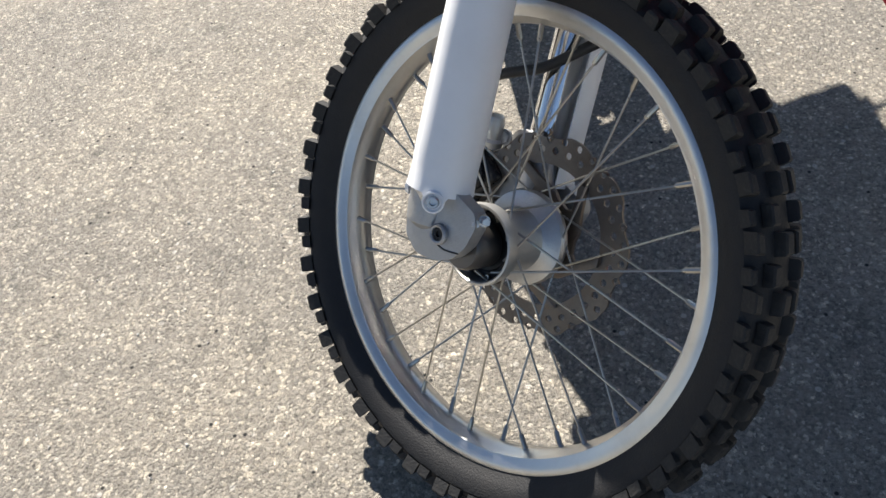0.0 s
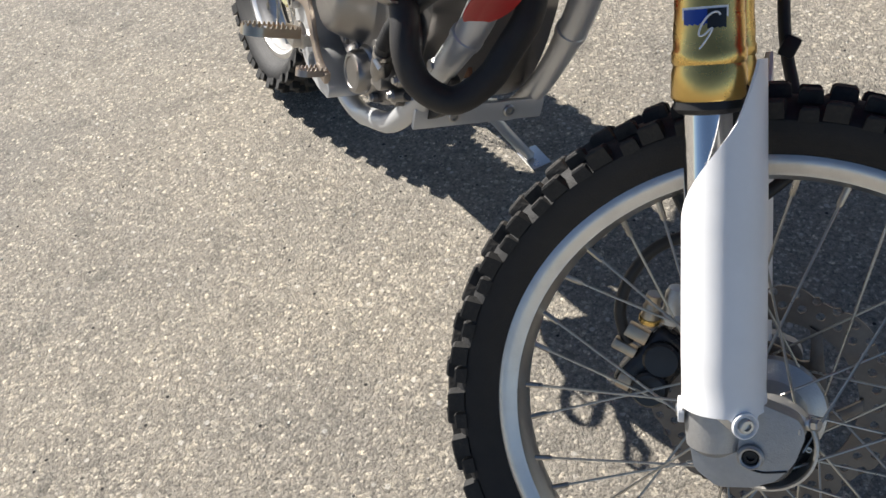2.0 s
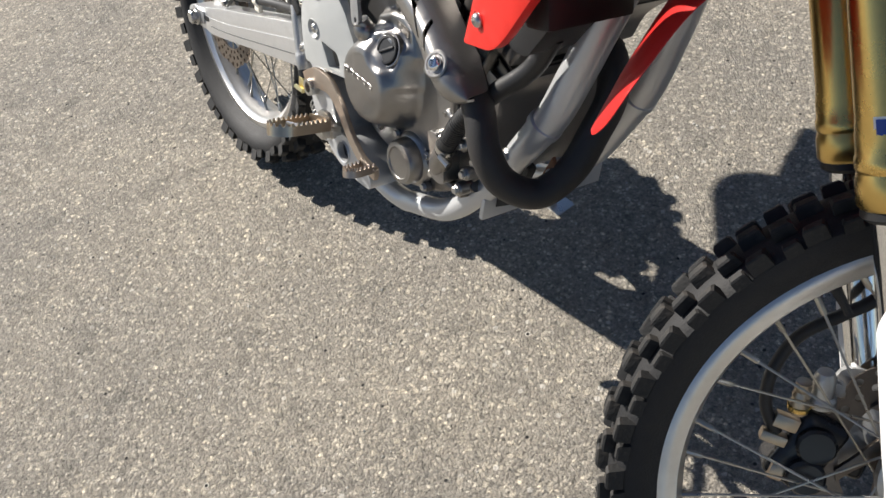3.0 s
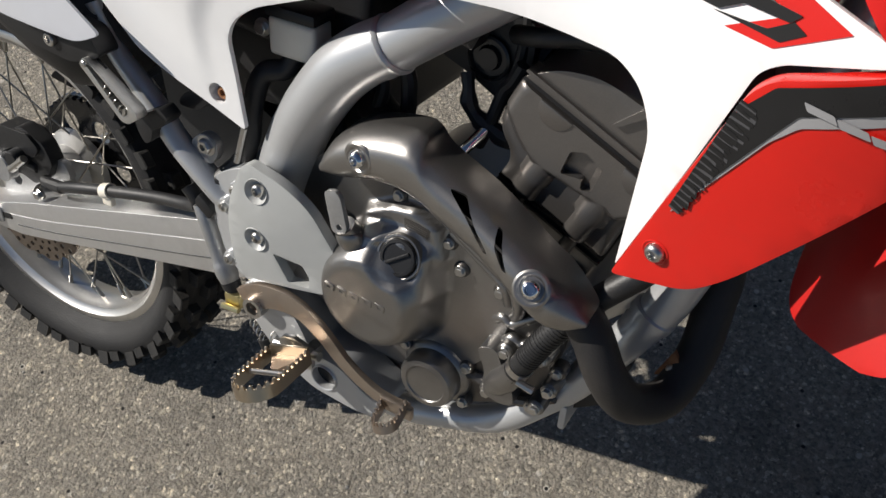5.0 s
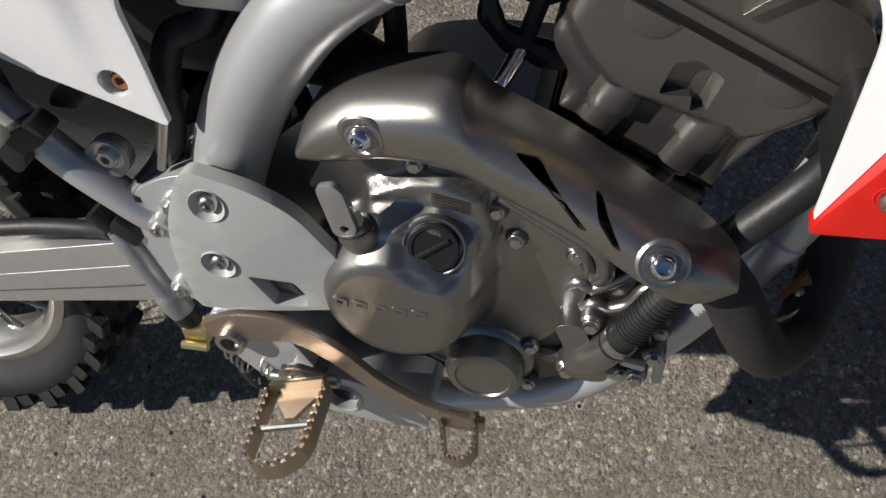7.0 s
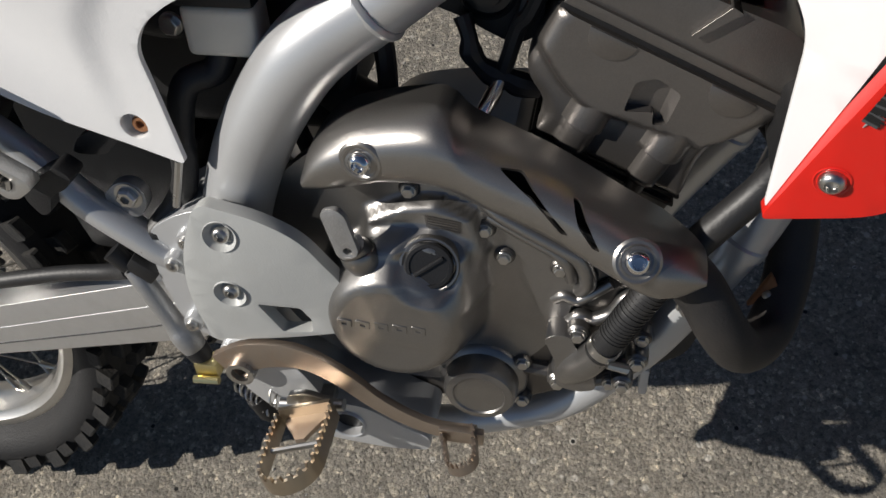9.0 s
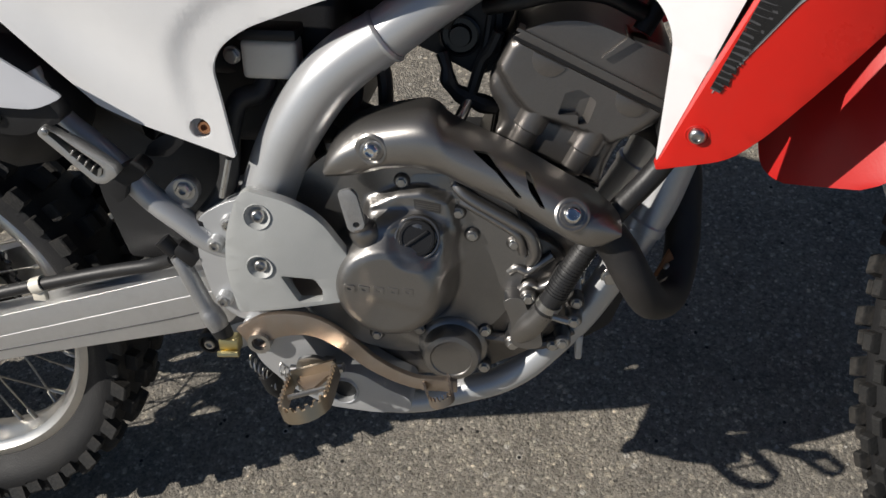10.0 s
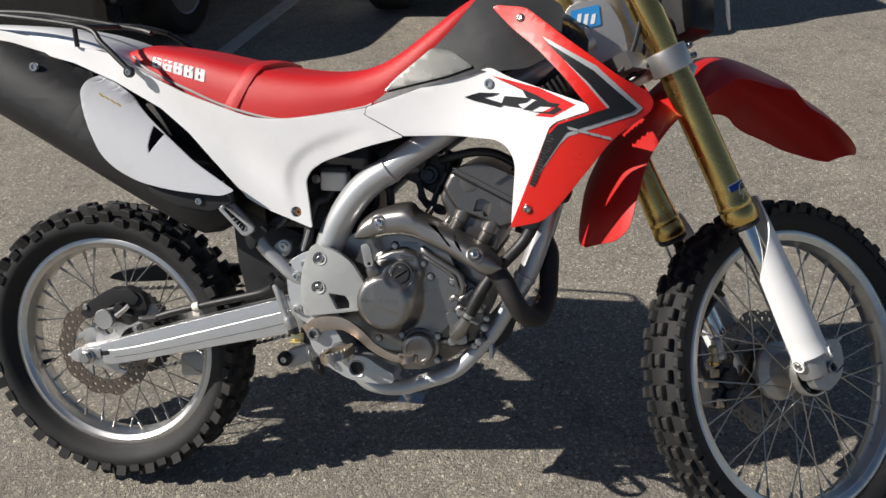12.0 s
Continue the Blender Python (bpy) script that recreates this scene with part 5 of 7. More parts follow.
for x, z in ((0.799, 0.406), (0.862, 0.440), (0.813, 0.4656), (0.852, 0.4115), (0.8507, 0.4753)):
    part("boss", lathe([(0.0095, 0.010), (0.0090, -0.010), (0.0075, -0.012), (0, -0.012)], 16, at_y(x, -0.122, z)), cover_paint, pump)
    bolt(pump, x, -0.1335, z, 0.0052, 0.006, steel, socket=False)
HOSE = [(0.829, -0.144, 0.455), (0.841, -0.146, 0.482), (0.853, -0.145, 0.508), (0.868, -0.140, 0.534), (0.892, -0.128, 0.566), (0.930, -0.115, 0.610), (0.955, -0.115, 0.66)]
hose = part("coolant_hose", tube(HOSE, 0.0118, 18), hose_rubber, engine, "black ribbed rubber coolant hose")
for i in range(16):
    a, b = Vector(HOSE[1 + i // 8]), Vector(HOSE[2 + i // 8])
    part("rib", lathe([(0.0114, -0.0012), (0.0127, -0.0006), (0.0127, 0.0006), (0.0114, 0.0012)], 20, aim(a.lerp(b, (i % 8) / 8), b - a), closed=True), hose_rubber, hose)
part("hose_clamp", lathe([(0.0120, -0.004), (0.0134, -0.004), (0.0134, 0.004), (0.0120, 0.004)], 26, aim((0.8345, -0.1450, 0.4670), (0.40, -0.07, 0.90)), closed=True), steel, hose)
part("clamp_screw", tube([(0.838, -0.157, 0.460), (0.854, -0.154, 0.454)], [0.0034, 0.0042], 8, 1), steel, hose)
part("cooler_pipe", tube([(0.735, -0.118, 0.586), (0.749, -0.124, 0.575), (0.792, -0.127, 0.552), (0.810, -0.127, 0.540), (0.818, -0.125, 0.516), (0.812, -0.118, 0.500)], 0.0066, 12), cover_paint, engine)
part("cooler_pipe", tube([(0.740, -0.118, 0.568), (0.756, -0.121, 0.561), (0.788, -0.123, 0.543), (0.800, -0.123, 0.532), (0.805, -0.120, 0.512)], 0.0052, 12), cover_paint, engine)
part("case_ridge", tube([(0.752, -0.112, 0.400), (0.790, -0.116, 0.400), (0.830, -0.116, 0.396), (0.862, -0.112, 0.415)], 0.007, 10), engine_paint, engine)
skid = part("skid_bracket", box((0.868, -0.105, 0.368), (0.876, 0.105, 0.400), 0.003, None, 2), silver_paint, frame_body, "silver cross plate between the cradle tubes", angle=40)
for y in (-0.045, 0.045):
    bolt(skid, 0.8775, y, 0.386, 0.009, 0.004, steel, way=(-1, 0, 0))
part("skid_lug", plate(fillet([(0.840, 0.395), (0.905, 0.470), (0.925, 0.470), (0.905, 0.405), (0.860, 0.372)], 0.01), -0.085, -0.072, [circle(0.883, 0.428, 0.008, 12)], 0.002), black_plastic, engine)
bolt(engine, 0.898, -0.100, 0.478, 0.008, 0.008, steel, socket=False)

# cylinder and head, tilted forwards
CYL = Matrix.Translation((0.838, 0, 0.655)) @ Matrix.Rotation(radians(25), 4, "Y")


def tilted(outline, y0, y1, holes=(), b=0.004, seg=3):
    return plate(outline, y0, y1, holes, b, seg, CYL)


cyl = part("cylinder", tilted(fillet([(-0.050, -0.150), (0.066, -0.150), (0.066, -0.050), (-0.050, -0.050)], 0.008), -0.090, 0.085, (), 0.01), engine_paint, engine, "dark silver cylinder", angle=40)
for z in (-0.052, -0.060):
    part("gasket_line", tilted(fillet([(-0.053, z - 0.0012), (0.068, z - 0.0012), (0.068, z + 0.0012), (-0.053, z + 0.0012)], 0.0005), -0.094, 0.09, (), 0.001, 1), black_plastic, cyl)
head_low = fillet([(-0.052, -0.048), (0.066, -0.048), (0.061, -0.008), (0.068, 0.014), (0.086, 0.0485), (-0.0815, 0.0485), (-0.0820, 0.000), (-0.0740, -0.014), (-0.0580, -0.024), (-0.0515, -0.036)], [0.004, 0.006, 0.015, 0.02, 0.002, 0.002, 0.010, 0.008, 0.01, 0.006])


POCKET = fillet([(-0.0128, 0.0263), (-0.0020, 0.0354), (0.0176, 0.0320), (0.0212, 0.0081), (0.0131, 0.0027), (0.0086, 0.0121), (-0.0089, 0.0030)], 0.003, 3)
SHOULDER = [(-0.0794, 0.0217), (-0.0543, 0.0043), (-0.0354, -0.0047), (-0.0112, -0.0025), (0.0164, 0.0009), (0.0389, 0.0059), (0.0493, 0.0027), (0.0773, 0.0333), (0.0860, 0.0600), (-0.0900, 0.0600)]
BOSSES = ((-0.0253, -0.0256), (0.0328, -0.0205))
top_edge = next(i for i, (a, b) in enumerate(zip(head_low, head_low[1:])) if a[1] > 0.046 and b[1] > 0.046 and a[0] - b[0] > 0.1)
head_rim = head_low[top_edge + 1:] + head_low[:top_edge + 1]


def head_y(x, z):
    """The cast face: a proud shoulder, half-round bosses hanging from it and a rounded rim."""
    h = 0.0120 * (1 - soft(poly_gap(SHOULDER, x, z), 0.0, 0.0085))
    for bx, low in BOSSES:
        r = 0.0150 if z > low else 0.0118
        if abs(x - bx) < r and z < 0.03:
            h = max(h, math.sqrt(r * r - (x - bx) ** 2) * (0.80 if z > low else 0.72))
    gap, r = line_gap(head_rim, x, z), float(np.interp(z, [-0.047, -0.030], [0.003, 0.011]))
    drop = r - math.sqrt(max(0.0, r * r - (r - gap) ** 2)) if gap < r else 0.0
    return -0.1000 - h + drop


head_skin = panel(head_low, head_y, 0.014, [POCKET], 0.0024, 0.0)
bmesh.ops.transform(head_skin, matrix=CYL, verts=head_skin.verts[:])
join(head_skin, tilted([(x * 0.985, z) for x, z in head_low], -0.088, 0.100, (), 0.003, 2))
head = part("cylinder_head", head_skin, head_paint, engine, "dark grey cylinder head with bosses", angle=50)
head_up = fillet([(-0.0800, 0.0515), (0.085, 0.0515), (0.083, 0.080), (0.060, 0.100), (-0.028, 0.094), (-0.060, 0.076)], [0.002, 0.002, 0.02, 0.02, 0.02, 0.015])
valve = part("valve_cover", tilted(head_up, -0.107, 0.10, (), 0.012, 4), head_paint, head, "dark grey valve cover", angle=40)
part("gasket_line", tilted([(-0.080, 0.0480), (0.0845, 0.0480), (0.0845, 0.0520), (-0.080, 0.0520)], -0.1070, 0.098, (), 0.0), black_plastic, head)
part("cover_rib", tilted(fillet([(-0.081, 0.0575), (0.086, 0.0575), (0.086, 0.0605), (-0.080, 0.0605)], 0.001), -0.1105, -0.09, (), 0.001, 1), head_paint, valve)
for x in (-0.0408, 0.0465):
    half = [(x + 0.0165 * math.cos(math.pi + math.pi * i / 14), 0.0482 + 0.0165 * math.sin(math.pi + math.pi * i / 14)) for i in range(15)]
    part("half_round_lug", tilted(half, -0.1134, -0.10, (), 0.0012, 2), head_paint, head)
part("pocket_floor", tilted(fillet([(-0.020, -0.006), (0.028, -0.006), (0.028, 0.042), (-0.020, 0.042)], 0.003), -0.1035, -0.0985), head_paint, head)
ramp = [[CYL @ Vector(v) for v in row] for row in (((0.0212, -0.1115, 0.0081), (0.0145, -0.1033, 0.0095), (0.0212, -0.1033, 0.0081)), ((0.0176, -0.1115, 0.0320), (0.0108, -0.1033, 0.0325), (0.0176, -0.1033, 0.0320)))]
part("pocket_ramp", loft(ramp), head_paint, head)
part("fin", tilted(fillet([(0.000, 0.070), (0.004, 0.070), (0.020, 0.097), (0.012, 0.098)], 0.001), -0.1120, -0.07, (), 0.001, 1), head_paint, valve)
part("stud", tube([(0.795, -0.096, 0.625), (0.775, -0.096, 0.580)], 0.007, 12, 1), engine_paint, cyl)
part("stud", tube([(0.852, -0.096, 0.605), (0.832, -0.096, 0.560)], 0.007, 12, 1), engine_paint, cyl)
part("plug_lead", tube([(0.905, -0.080, 0.752), (0.868, -0.088, 0.770), (0.829, -0.090, 0.772), (0.787, -0.088, 0.762), (0.760, -0.07, 0.752)], 0.0085, 12), hose_rubber, engine, "black ignition lead")
part("breather_hose", tube([(0.905, -0.08, 0.735), (0.925, -0.07, 0.770), (0.945, -0.06, 0.80)], 0.010, 12), hose_rubber, engine)

# exhaust header and its shield
pipe = part("exhaust_pipe", tube([(0.905, -0.005, 0.625), (0.945, -0.008, 0.610), (0.970, -0.022, 0.575), (0.974, -0.042, 0.535), (0.974, -0.066, 0.492), (0.962, -0.102, 0.462), (0.938, -0.138, 0.474), (0.917, -0.153, 0.508), (0.894, -0.150, 0.546), (0.862, -0.144, 0.574), (0.815, -0.130, 0.594), (0.756, -0.120, 0.618), (0.690, -0.105, 0.632), (0.630, -0.070, 0.632), (0.560, -0.045, 0.660), (0.48, -0.065, 0.695), (0.40, -0.095, 0.715), (0.320, -0.119, 0.675)], 0.0188, 20), exhaust_black, motorcycle, "matt black exhaust header pipe looping in front of the engine", angle=60)
part("pipe_bracket", plate([(0.945, 0.470), (0.972, 0.482), (0.958, 0.505)], -0.086, -0.080, (), 0.001), rust, pipe, "rusty triangular bracket")
bolt(pipe, 0.960, -0.086, 0.484, 0.006, 0.005, steel, dome=True)
sh_rows = [(0.607, 0.612, 0.611, 0.600, -0.150), (0.613, 0.629, 0.632, 0.600, -0.154), (0.628, 0.646, 0.655, 0.604, -0.157), (0.652, 0.660, 0.675, 0.609, -0.159), (0.700, 0.673, 0.703, 0.6115, -0.164), (0.718, 0.671, 0.728, 0.6065, -0.166), (0.734, 0.658, 0.750, 0.597, -0.168), (0.787, 0.637, 0.789, 0.584, -0.174), (0.8415, 0.612, 0.834, 0.564, -0.186), (0.869, 0.598, 0.857, 0.553, -0.188), (0.887, 0.585, 0.876, 0.552, -0.182), (0.8975, 0.573, 0.8965, 0.564, -0.174)]
sh_line = np.array(smooth_line(sh_rows, 14))
SH_L, SH_W = 0.33, 0.034


def sh_point(u, v):
    """u along the sheet and v across it, both in metres when laid flat."""
    row = [np.interp(min(max(u / SH_L, 0), 1) * (len(sh_line) - 1), range(len(sh_line)), sh_line[:, c]) for c in range(5)]
    k = v / SH_W
    a = min(1.0, abs(k))
    over = max(0.0, abs(k) - 1.0)
    across = math.copysign(a + 0.05 * over, k)
    end = min(1.0, 5.0 * min(u, SH_L - u) / SH_L)
    deep = 0.004 * a * a + 0.024 * a**4 + over * 0.055
    mx, mz = (row[0] + row[2]) / 2, (row[1] + row[3]) / 2
    return Vector((mx + (row[0] - row[2]) / 2 * across, row[4] + deep * (0.55 + 0.45 * end), mz + (row[1] - row[3]) / 2 * across))


def sh_flat(x, z):
    """The place on the flat sheet of a point x, z of its outer face."""
    best = (9.0, 0.0, 0.0)
    for i in range(0, 111):
        for j in range(-20, 21):
            u, v = SH_L * i / 110, SH_W * j / 20
            q = sh_point(u, v)
            best = min(best, (math.hypot(q.x - x, q.z - z), u, v))
    return best[1:]


def sh_normal(u, v):
    e = 0.004
    n = (sh_point(u + e, v) - sh_point(u - e, v)).cross(sh_point(u, v + e) - sh_point(u, v - e)).normalized()
    return n if n.y > 0 else -n


def shield_sheet():
    slots = []
    for poly in ([(0.7563, 0.6430), (0.7700, 0.6400), (0.7890, 0.6210), (0.8029, 0.6035), (0.7975, 0.6040), (0.7760, 0.6270)], [(0.8046, 0.6250), (0.8110, 0.6230), (0.8269, 0.5967), (0.8222, 0.5975), (0.8110, 0.6110)]):
        slots.append(fillet([sh_flat(x, z) for x, z in poly], 0.002, 3))
    rim = fillet([(0.0, -1.12 * SH_W), (SH_L, -1.12 * SH_W), (SH_L, 1.45 * SH_W), (0.0, 1.45 * SH_W)], 0.012, 5)
    bm = cut_grid(flat(rim, slots), 0.0055)
    for v in bm.verts:
        v.co = sh_point(v.co.x, v.co.z)
    bmesh.ops.recalc_face_normals(bm, faces=bm.faces[:])
    if sum(f.normal.y * f.calc_area() for f in bm.faces) > 0:
        bmesh.ops.reverse_faces(bm, faces=bm.faces[:])
    bmesh.ops.solidify(bm, geom=bm.faces[:], thickness=0.0030)
    return bm


exh_shield = part("exhaust_heat_shield", shield_sheet(), shield_metal, pipe, "brushed dark silver exhaust heat shield with slots", angle=50)
for x, z in ((0.658, 0.637), (0.850, 0.594)):
    spot = sh_flat(x, z)
    p, w = sh_point(*spot), sh_normal(*spot)
    part("bolt_recess", lathe([(0.0165, 0.0008), (0.0145, -0.0006), (0.0125, -0.0006), (0.0105, 0.0010), (0, 0.0012)], 30, aim(p, w), cap=False), shield_metal, exh_shield)
    bolt(exh_shield, *(p - w * 0.0008), 0.0086, 0.0058, chrome, dome=True, way=w)

# ---- rear brake pedal, foot peg, master cylinder ----
ped = smooth_line([(0.512, 0.412), (0.545, 0.432), (0.588, 0.436), (0.622, 0.420), (0.650, 0.398), (0.676, 0.385), (0.704, 0.379), (0.738, 0.384)], 5)
ped_w = [np.interp(i, [0, 4, 12, 20, 35], [0.0145, 0.0150, 0.0110, 0.0085, 0.0062]) for i in range(len(ped))]
top, bot = [], []
for i, p in enumerate(ped):
    a, b = ped[max(i - 1, 0)], ped[min(i + 1, len(ped) - 1)]
    d = (b - a) / np.linalg.norm(b - a)
    top.append((p[0] - d[1] * ped_w[i], p[1] + d[0] * ped_w[i]))
    bot.append((p[0] + d[1] * ped_w[i], p[1] - d[0] * ped_w[i]))
bm = cut_grid(flat(top + bot[::-1], [circle(0.529, 0.411, 0.0075, 16)]), 0.02)
for v in bm.verts:
    v.co.y = np.interp(v.co.x, [0.5, 0.58, 0.66, 0.74], [-0.166, -0.168, -0.175, -0.184])
thicken(bm, 0.007)
bevel(bm, 0.0018, 2, 50)
pedal = part("brake_pedal", bm, pedal_metal, motorcycle, "zinc-plated rear brake pedal with brown tarnish", angle=35)
part("pivot_ring", lathe([(0.0080, -0.004), (0.0125, -0.004), (0.0130, 0.004), (0.0125, 0.014), (0.0080, 0.014)], 24, at_y(0.529, -0.168, 0.411), closed=True), steel, pedal)


def toothed_loop(a, b, w0, w1, z0, h, thick, teeth, up):
    """A toothed band round a stadium from a to b (points), standing h high along 'up'."""
    a, b, up = Vector(a), Vector(b), Vector(up).normalized()
    d = (b - a).normalized()
    s = d.cross(up).normalized()
    path = []
    for i in range(teeth + 1):
        k = i / teeth
        path.append(a.lerp(b, k) + s * (w0 + (w1 - w0) * k))
    for i in range(1, 9):
        an = math.pi * i / 9
        path.append(b + s * w1 * math.cos(an) + d * w1 * math.sin(an))
    for i in range(teeth + 1):
        k = 1 - i / teeth
        path.append(a.lerp(b, k) - s * (w0 + (w1 - w0) * k))
    bm = bmesh.new()
    rows = []
    for i, p in enumerate(path):
        q, r = path[max(i - 1, 0)], path[min(i + 1, len(path) - 1)]
        n = (r - q).normalized().cross(up).normalized() * thick / 2
        hh = h
        rows.append([bm.verts.new(v) for v in (p - n, p + n, p + n + up * hh, p - n + up * hh)])
    for x, y in zip(rows, rows[1:]):
        for j in range(4):
            bm.faces.new((x[j], x[(j + 1) % 4], y[(j + 1) % 4], y[j]))
    bm.faces.new(rows[0])
    bm.faces.new(rows[-1][::-1])
    for i, (p, q) in enumerate(zip(path, path[1:])):
        c = (p + q) / 2 + up * h
        dd = (q - p).normalized()
        n = dd.cross(up).normalized() * thick / 2
        l = dd * (q - p).length * 0.30
        t = [bm.verts.new(v) for v in (c - l - n, c + l - n, c + l + n, c - l + n)]
        u = [bm.verts.new(v + up * 0.0042) for v in (c - l * 0.5 - n * 0.8, c + l * 0.5 - n * 0.8, c + l * 0.5 + n * 0.8, c - l * 0.5 + n * 0.8)]
        bm.faces.new(u)
        for j in range(4):
            bm.faces.new((t[j], t[(j + 1) % 4], u[(j + 1) % 4], u[j]))
    return bm


PEG_UP = Vector((-0.30, 0.12, 0.95)).normalized()
pa, pb = Vector((0.594, -0.188, 0.380)), Vector((0.599, -0.243, 0.388))
peg = part("foot_peg", toothed_loop(pa, pb, 0.0255, 0.0250, 0, 0.014, 0.0032, 7, PEG_UP), zinc, motorcycle, "serrated tarnished steel foot peg", angle=35)
pd = (pb - pa).normalized()
ps = pd.cross(PEG_UP).normalized()
part("cross_bar", tube([pa.lerp(pb, 0.72) - ps * 0.021 + PEG_UP * 0.010, pa.lerp(pb, 0.72) + ps * 0.021 + PEG_UP * 0.010], 0.0028, 8, 1), steel, peg)
rows_ = []
for k, w in ((0.0, 0.020), (0.12, 0.019), (0.40, 0.008), (0.52, 0.004)):
    c = pa.lerp(pb, k)
    rows_.append([c - ps * w + PEG_UP * 0.004, c + ps * w + PEG_UP * 0.004, c + ps * w + PEG_UP * 0.008, c - ps * w + PEG_UP * 0.008])
part("web", loft(rows_), pedal_metal, peg, "brown-tarnished web")
part("end_wall", loft([[pa - ps * 0.024, pa + ps * 0.024, pa + ps * 0.024 + PEG_UP * 0.018, pa - ps * 0.024 + PEG_UP * 0.018], [pa - ps * 0.024 - pd * 0.004, pa + ps * 0.024 - pd * 0.004, pa + ps * 0.024 - pd * 0.004 + PEG_UP * 0.018, pa - ps * 0.024 - pd * 0.004 + PEG_UP * 0.018]]), zinc, peg)
hinge = part("hinge", box((0.574, -0.190, 0.366), (0.606, -0.145, 0.382), 0.003), steel, peg)
part("hinge_cheek", plate(fillet([(0.566, 0.362), (0.612, 0.366), (0.612, 0.394), (0.588, 0.402), (0.570, 0.396)], 0.006), -0.176, -0.170, (), 0.001), steel, peg, "bright bent hinge cheek")
part("hinge_pin", tube([(0.562, -0.172, 0.380), (0.620, -0.172, 0.388)], 0.0055, 12, 1), steel, peg)
part("spring", tube([(0.545 + 0.0008 * i, -0.160 + 0.006 * math.cos(i * 1.1), 0.372 - 0.0008 * i + 0.006 * math.sin(i * 1.1)) for i in range(34)], 0.0012, 5, 2), steel, peg)
# toe piece of the pedal
toe = part("toe_piece", toothed_loop((0.724, -0.184, 0.381), (0.732, -0.214, 0.386), 0.0135, 0.012, 0, 0.009, 0.0026, 4, (-0.3, 0.1, 0.95)), pedal_metal, pedal, angle=35)
part("toe_wall", box((0.706, -0.188, 0.377), (0.744, -0.181, 0.392), 0.0015), pedal_metal, pedal)
# master cylinder
mc = part("master_cylinder", tube([(0.441, -0.145, 0.500), (0.449, -0.146, 0.485), (0.458, -0.147, 0.461), (0.466, -0.148, 0.440), (0.470, -0.148, 0.431), (0.475, -0.148, 0.420), (0.478, -0.148, 0.410)], [0.0075, 0.0090, 0.0092, 0.0095, 0.0120, 0.0122, 0.0100], 18, 4), lug_alloy, motorcycle, "slim grey rear brake master cylinder with black fittings", angle=45)
part("fitting", tube([(0.429, -0.146, 0.519), (0.441, -0.146, 0.504)], [0.0090, 0.0080], 12, 1), black_plastic, mc)
part("fitting", box((0.442, -0.153, 0.496), (0.468, -0.139, 0.512), 0.003, Matrix.Translation((0.455, 0, 0.505)) @ Matrix.Rotation(radians(38), 4, "Y") @ Matrix.Translation((-0.455, 0, -0.505))), black_plastic, mc)
part("boot", tube([(0.478, -0.148, 0.412), (0.483, -0.149, 0.402), (0.487, -0.150, 0.396)], [0.0115, 0.010, 0.008], 14), hose_rubber, mc)
part("clevis", box((0.478, -0.160, 0.386), (0.500, -0.142, 0.404), 0.003), brass, mc, "yellow zinc clevis")
part("pin", tube([(0.478, -0.164, 0.388), (0.502, -0.164, 0.390)], 0.0035, 8, 1), brass, mc)
part("return_spring", tube([(0.508 + 0.0008 * i, -0.150 + 0.006 * math.cos(i * 1.2), 0.372 - 0.0010 * i + 0.006 * math.sin(i * 1.2)) for i in range(36)], 0.0012, 5, 2), steel, mc)
part("brake_switch", tube([(0.524, -0.148, 0.352), (0.532, -0.146, 0.332), (0.538, -0.145, 0.318)], [0.010, 0.011, 0.005], 12, 1), black_plastic, mc)
# linkage seen behind the pedal
part("linkage", plate(fillet([(0.405, 0.290), (0.425, 0.282), (0.500, 0.318), (0.520, 0.360), (0.480, 0.345), (0.410, 0.318)], 0.012), -0.030, 0.030, (), 0.005), lug_alloy, motorcycle, "grey rear suspension linkage", angle=40)
link = part("link_bolt", lathe([(0.016, 0.008), (0.016, -0.004), (0.012, -0.006), (0.010, -0.003), (0, -0.003)], 22, at_y(0.413, -0.034, 0.305)), black_plastic, motorcycle)
bolt(link, 0.413, -0.038, 0.305, 0.007, 0.005, steel)
# passenger peg, folded up: a slim open channel on a black bracket
pp = part("passenger_peg", plate(fillet([(0.348, 0.654), (0.356, 0.663), (0.389, 0.642), (0.418, 0.622), (0.420, 0.615), (0.406, 0.605), (0.396, 0.605), (0.372, 0.630)], 0.004), -0.192, -0.178, [fillet([(0.3575, 0.6560), (0.3640, 0.6570), (0.4070, 0.6225), (0.4050, 0.6140), (0.3985, 0.6120)], 0.003, 3)], 0.002, 2), cast_alloy, motorcycle, "folded grey alloy passenger foot peg, an open channel", angle=40)
part("channel_floor", plate(fillet([(0.354, 0.655), (0.363, 0.660), (0.411, 0.623), (0.406, 0.610), (0.396, 0.610)], 0.003), -0.182, -0.179), black_plastic, pp)
for i in range(5):
    x, z = 0.3790 + 0.0058 * i, 0.6375 - 0.0052 * i
    part("rib", plate([(x - 0.0035, z - 0.0042), (x - 0.0018, z - 0.0050), (x + 0.0030, z + 0.0010), (x + 0.0012, z + 0.0018)], -0.1925, -0.181, (), 0.0004, 1), steel, pp)
part("end_web", plate(fillet([(0.4000, 0.6130), (0.4045, 0.6150), (0.4065, 0.6220), (0.4030, 0.6220)], 0.001), -0.1935, -0.180), steel, pp)
bolt(pp, 0.3585, -0.1945, 0.6575, 0.0030, 0.002, steel, socket=False)
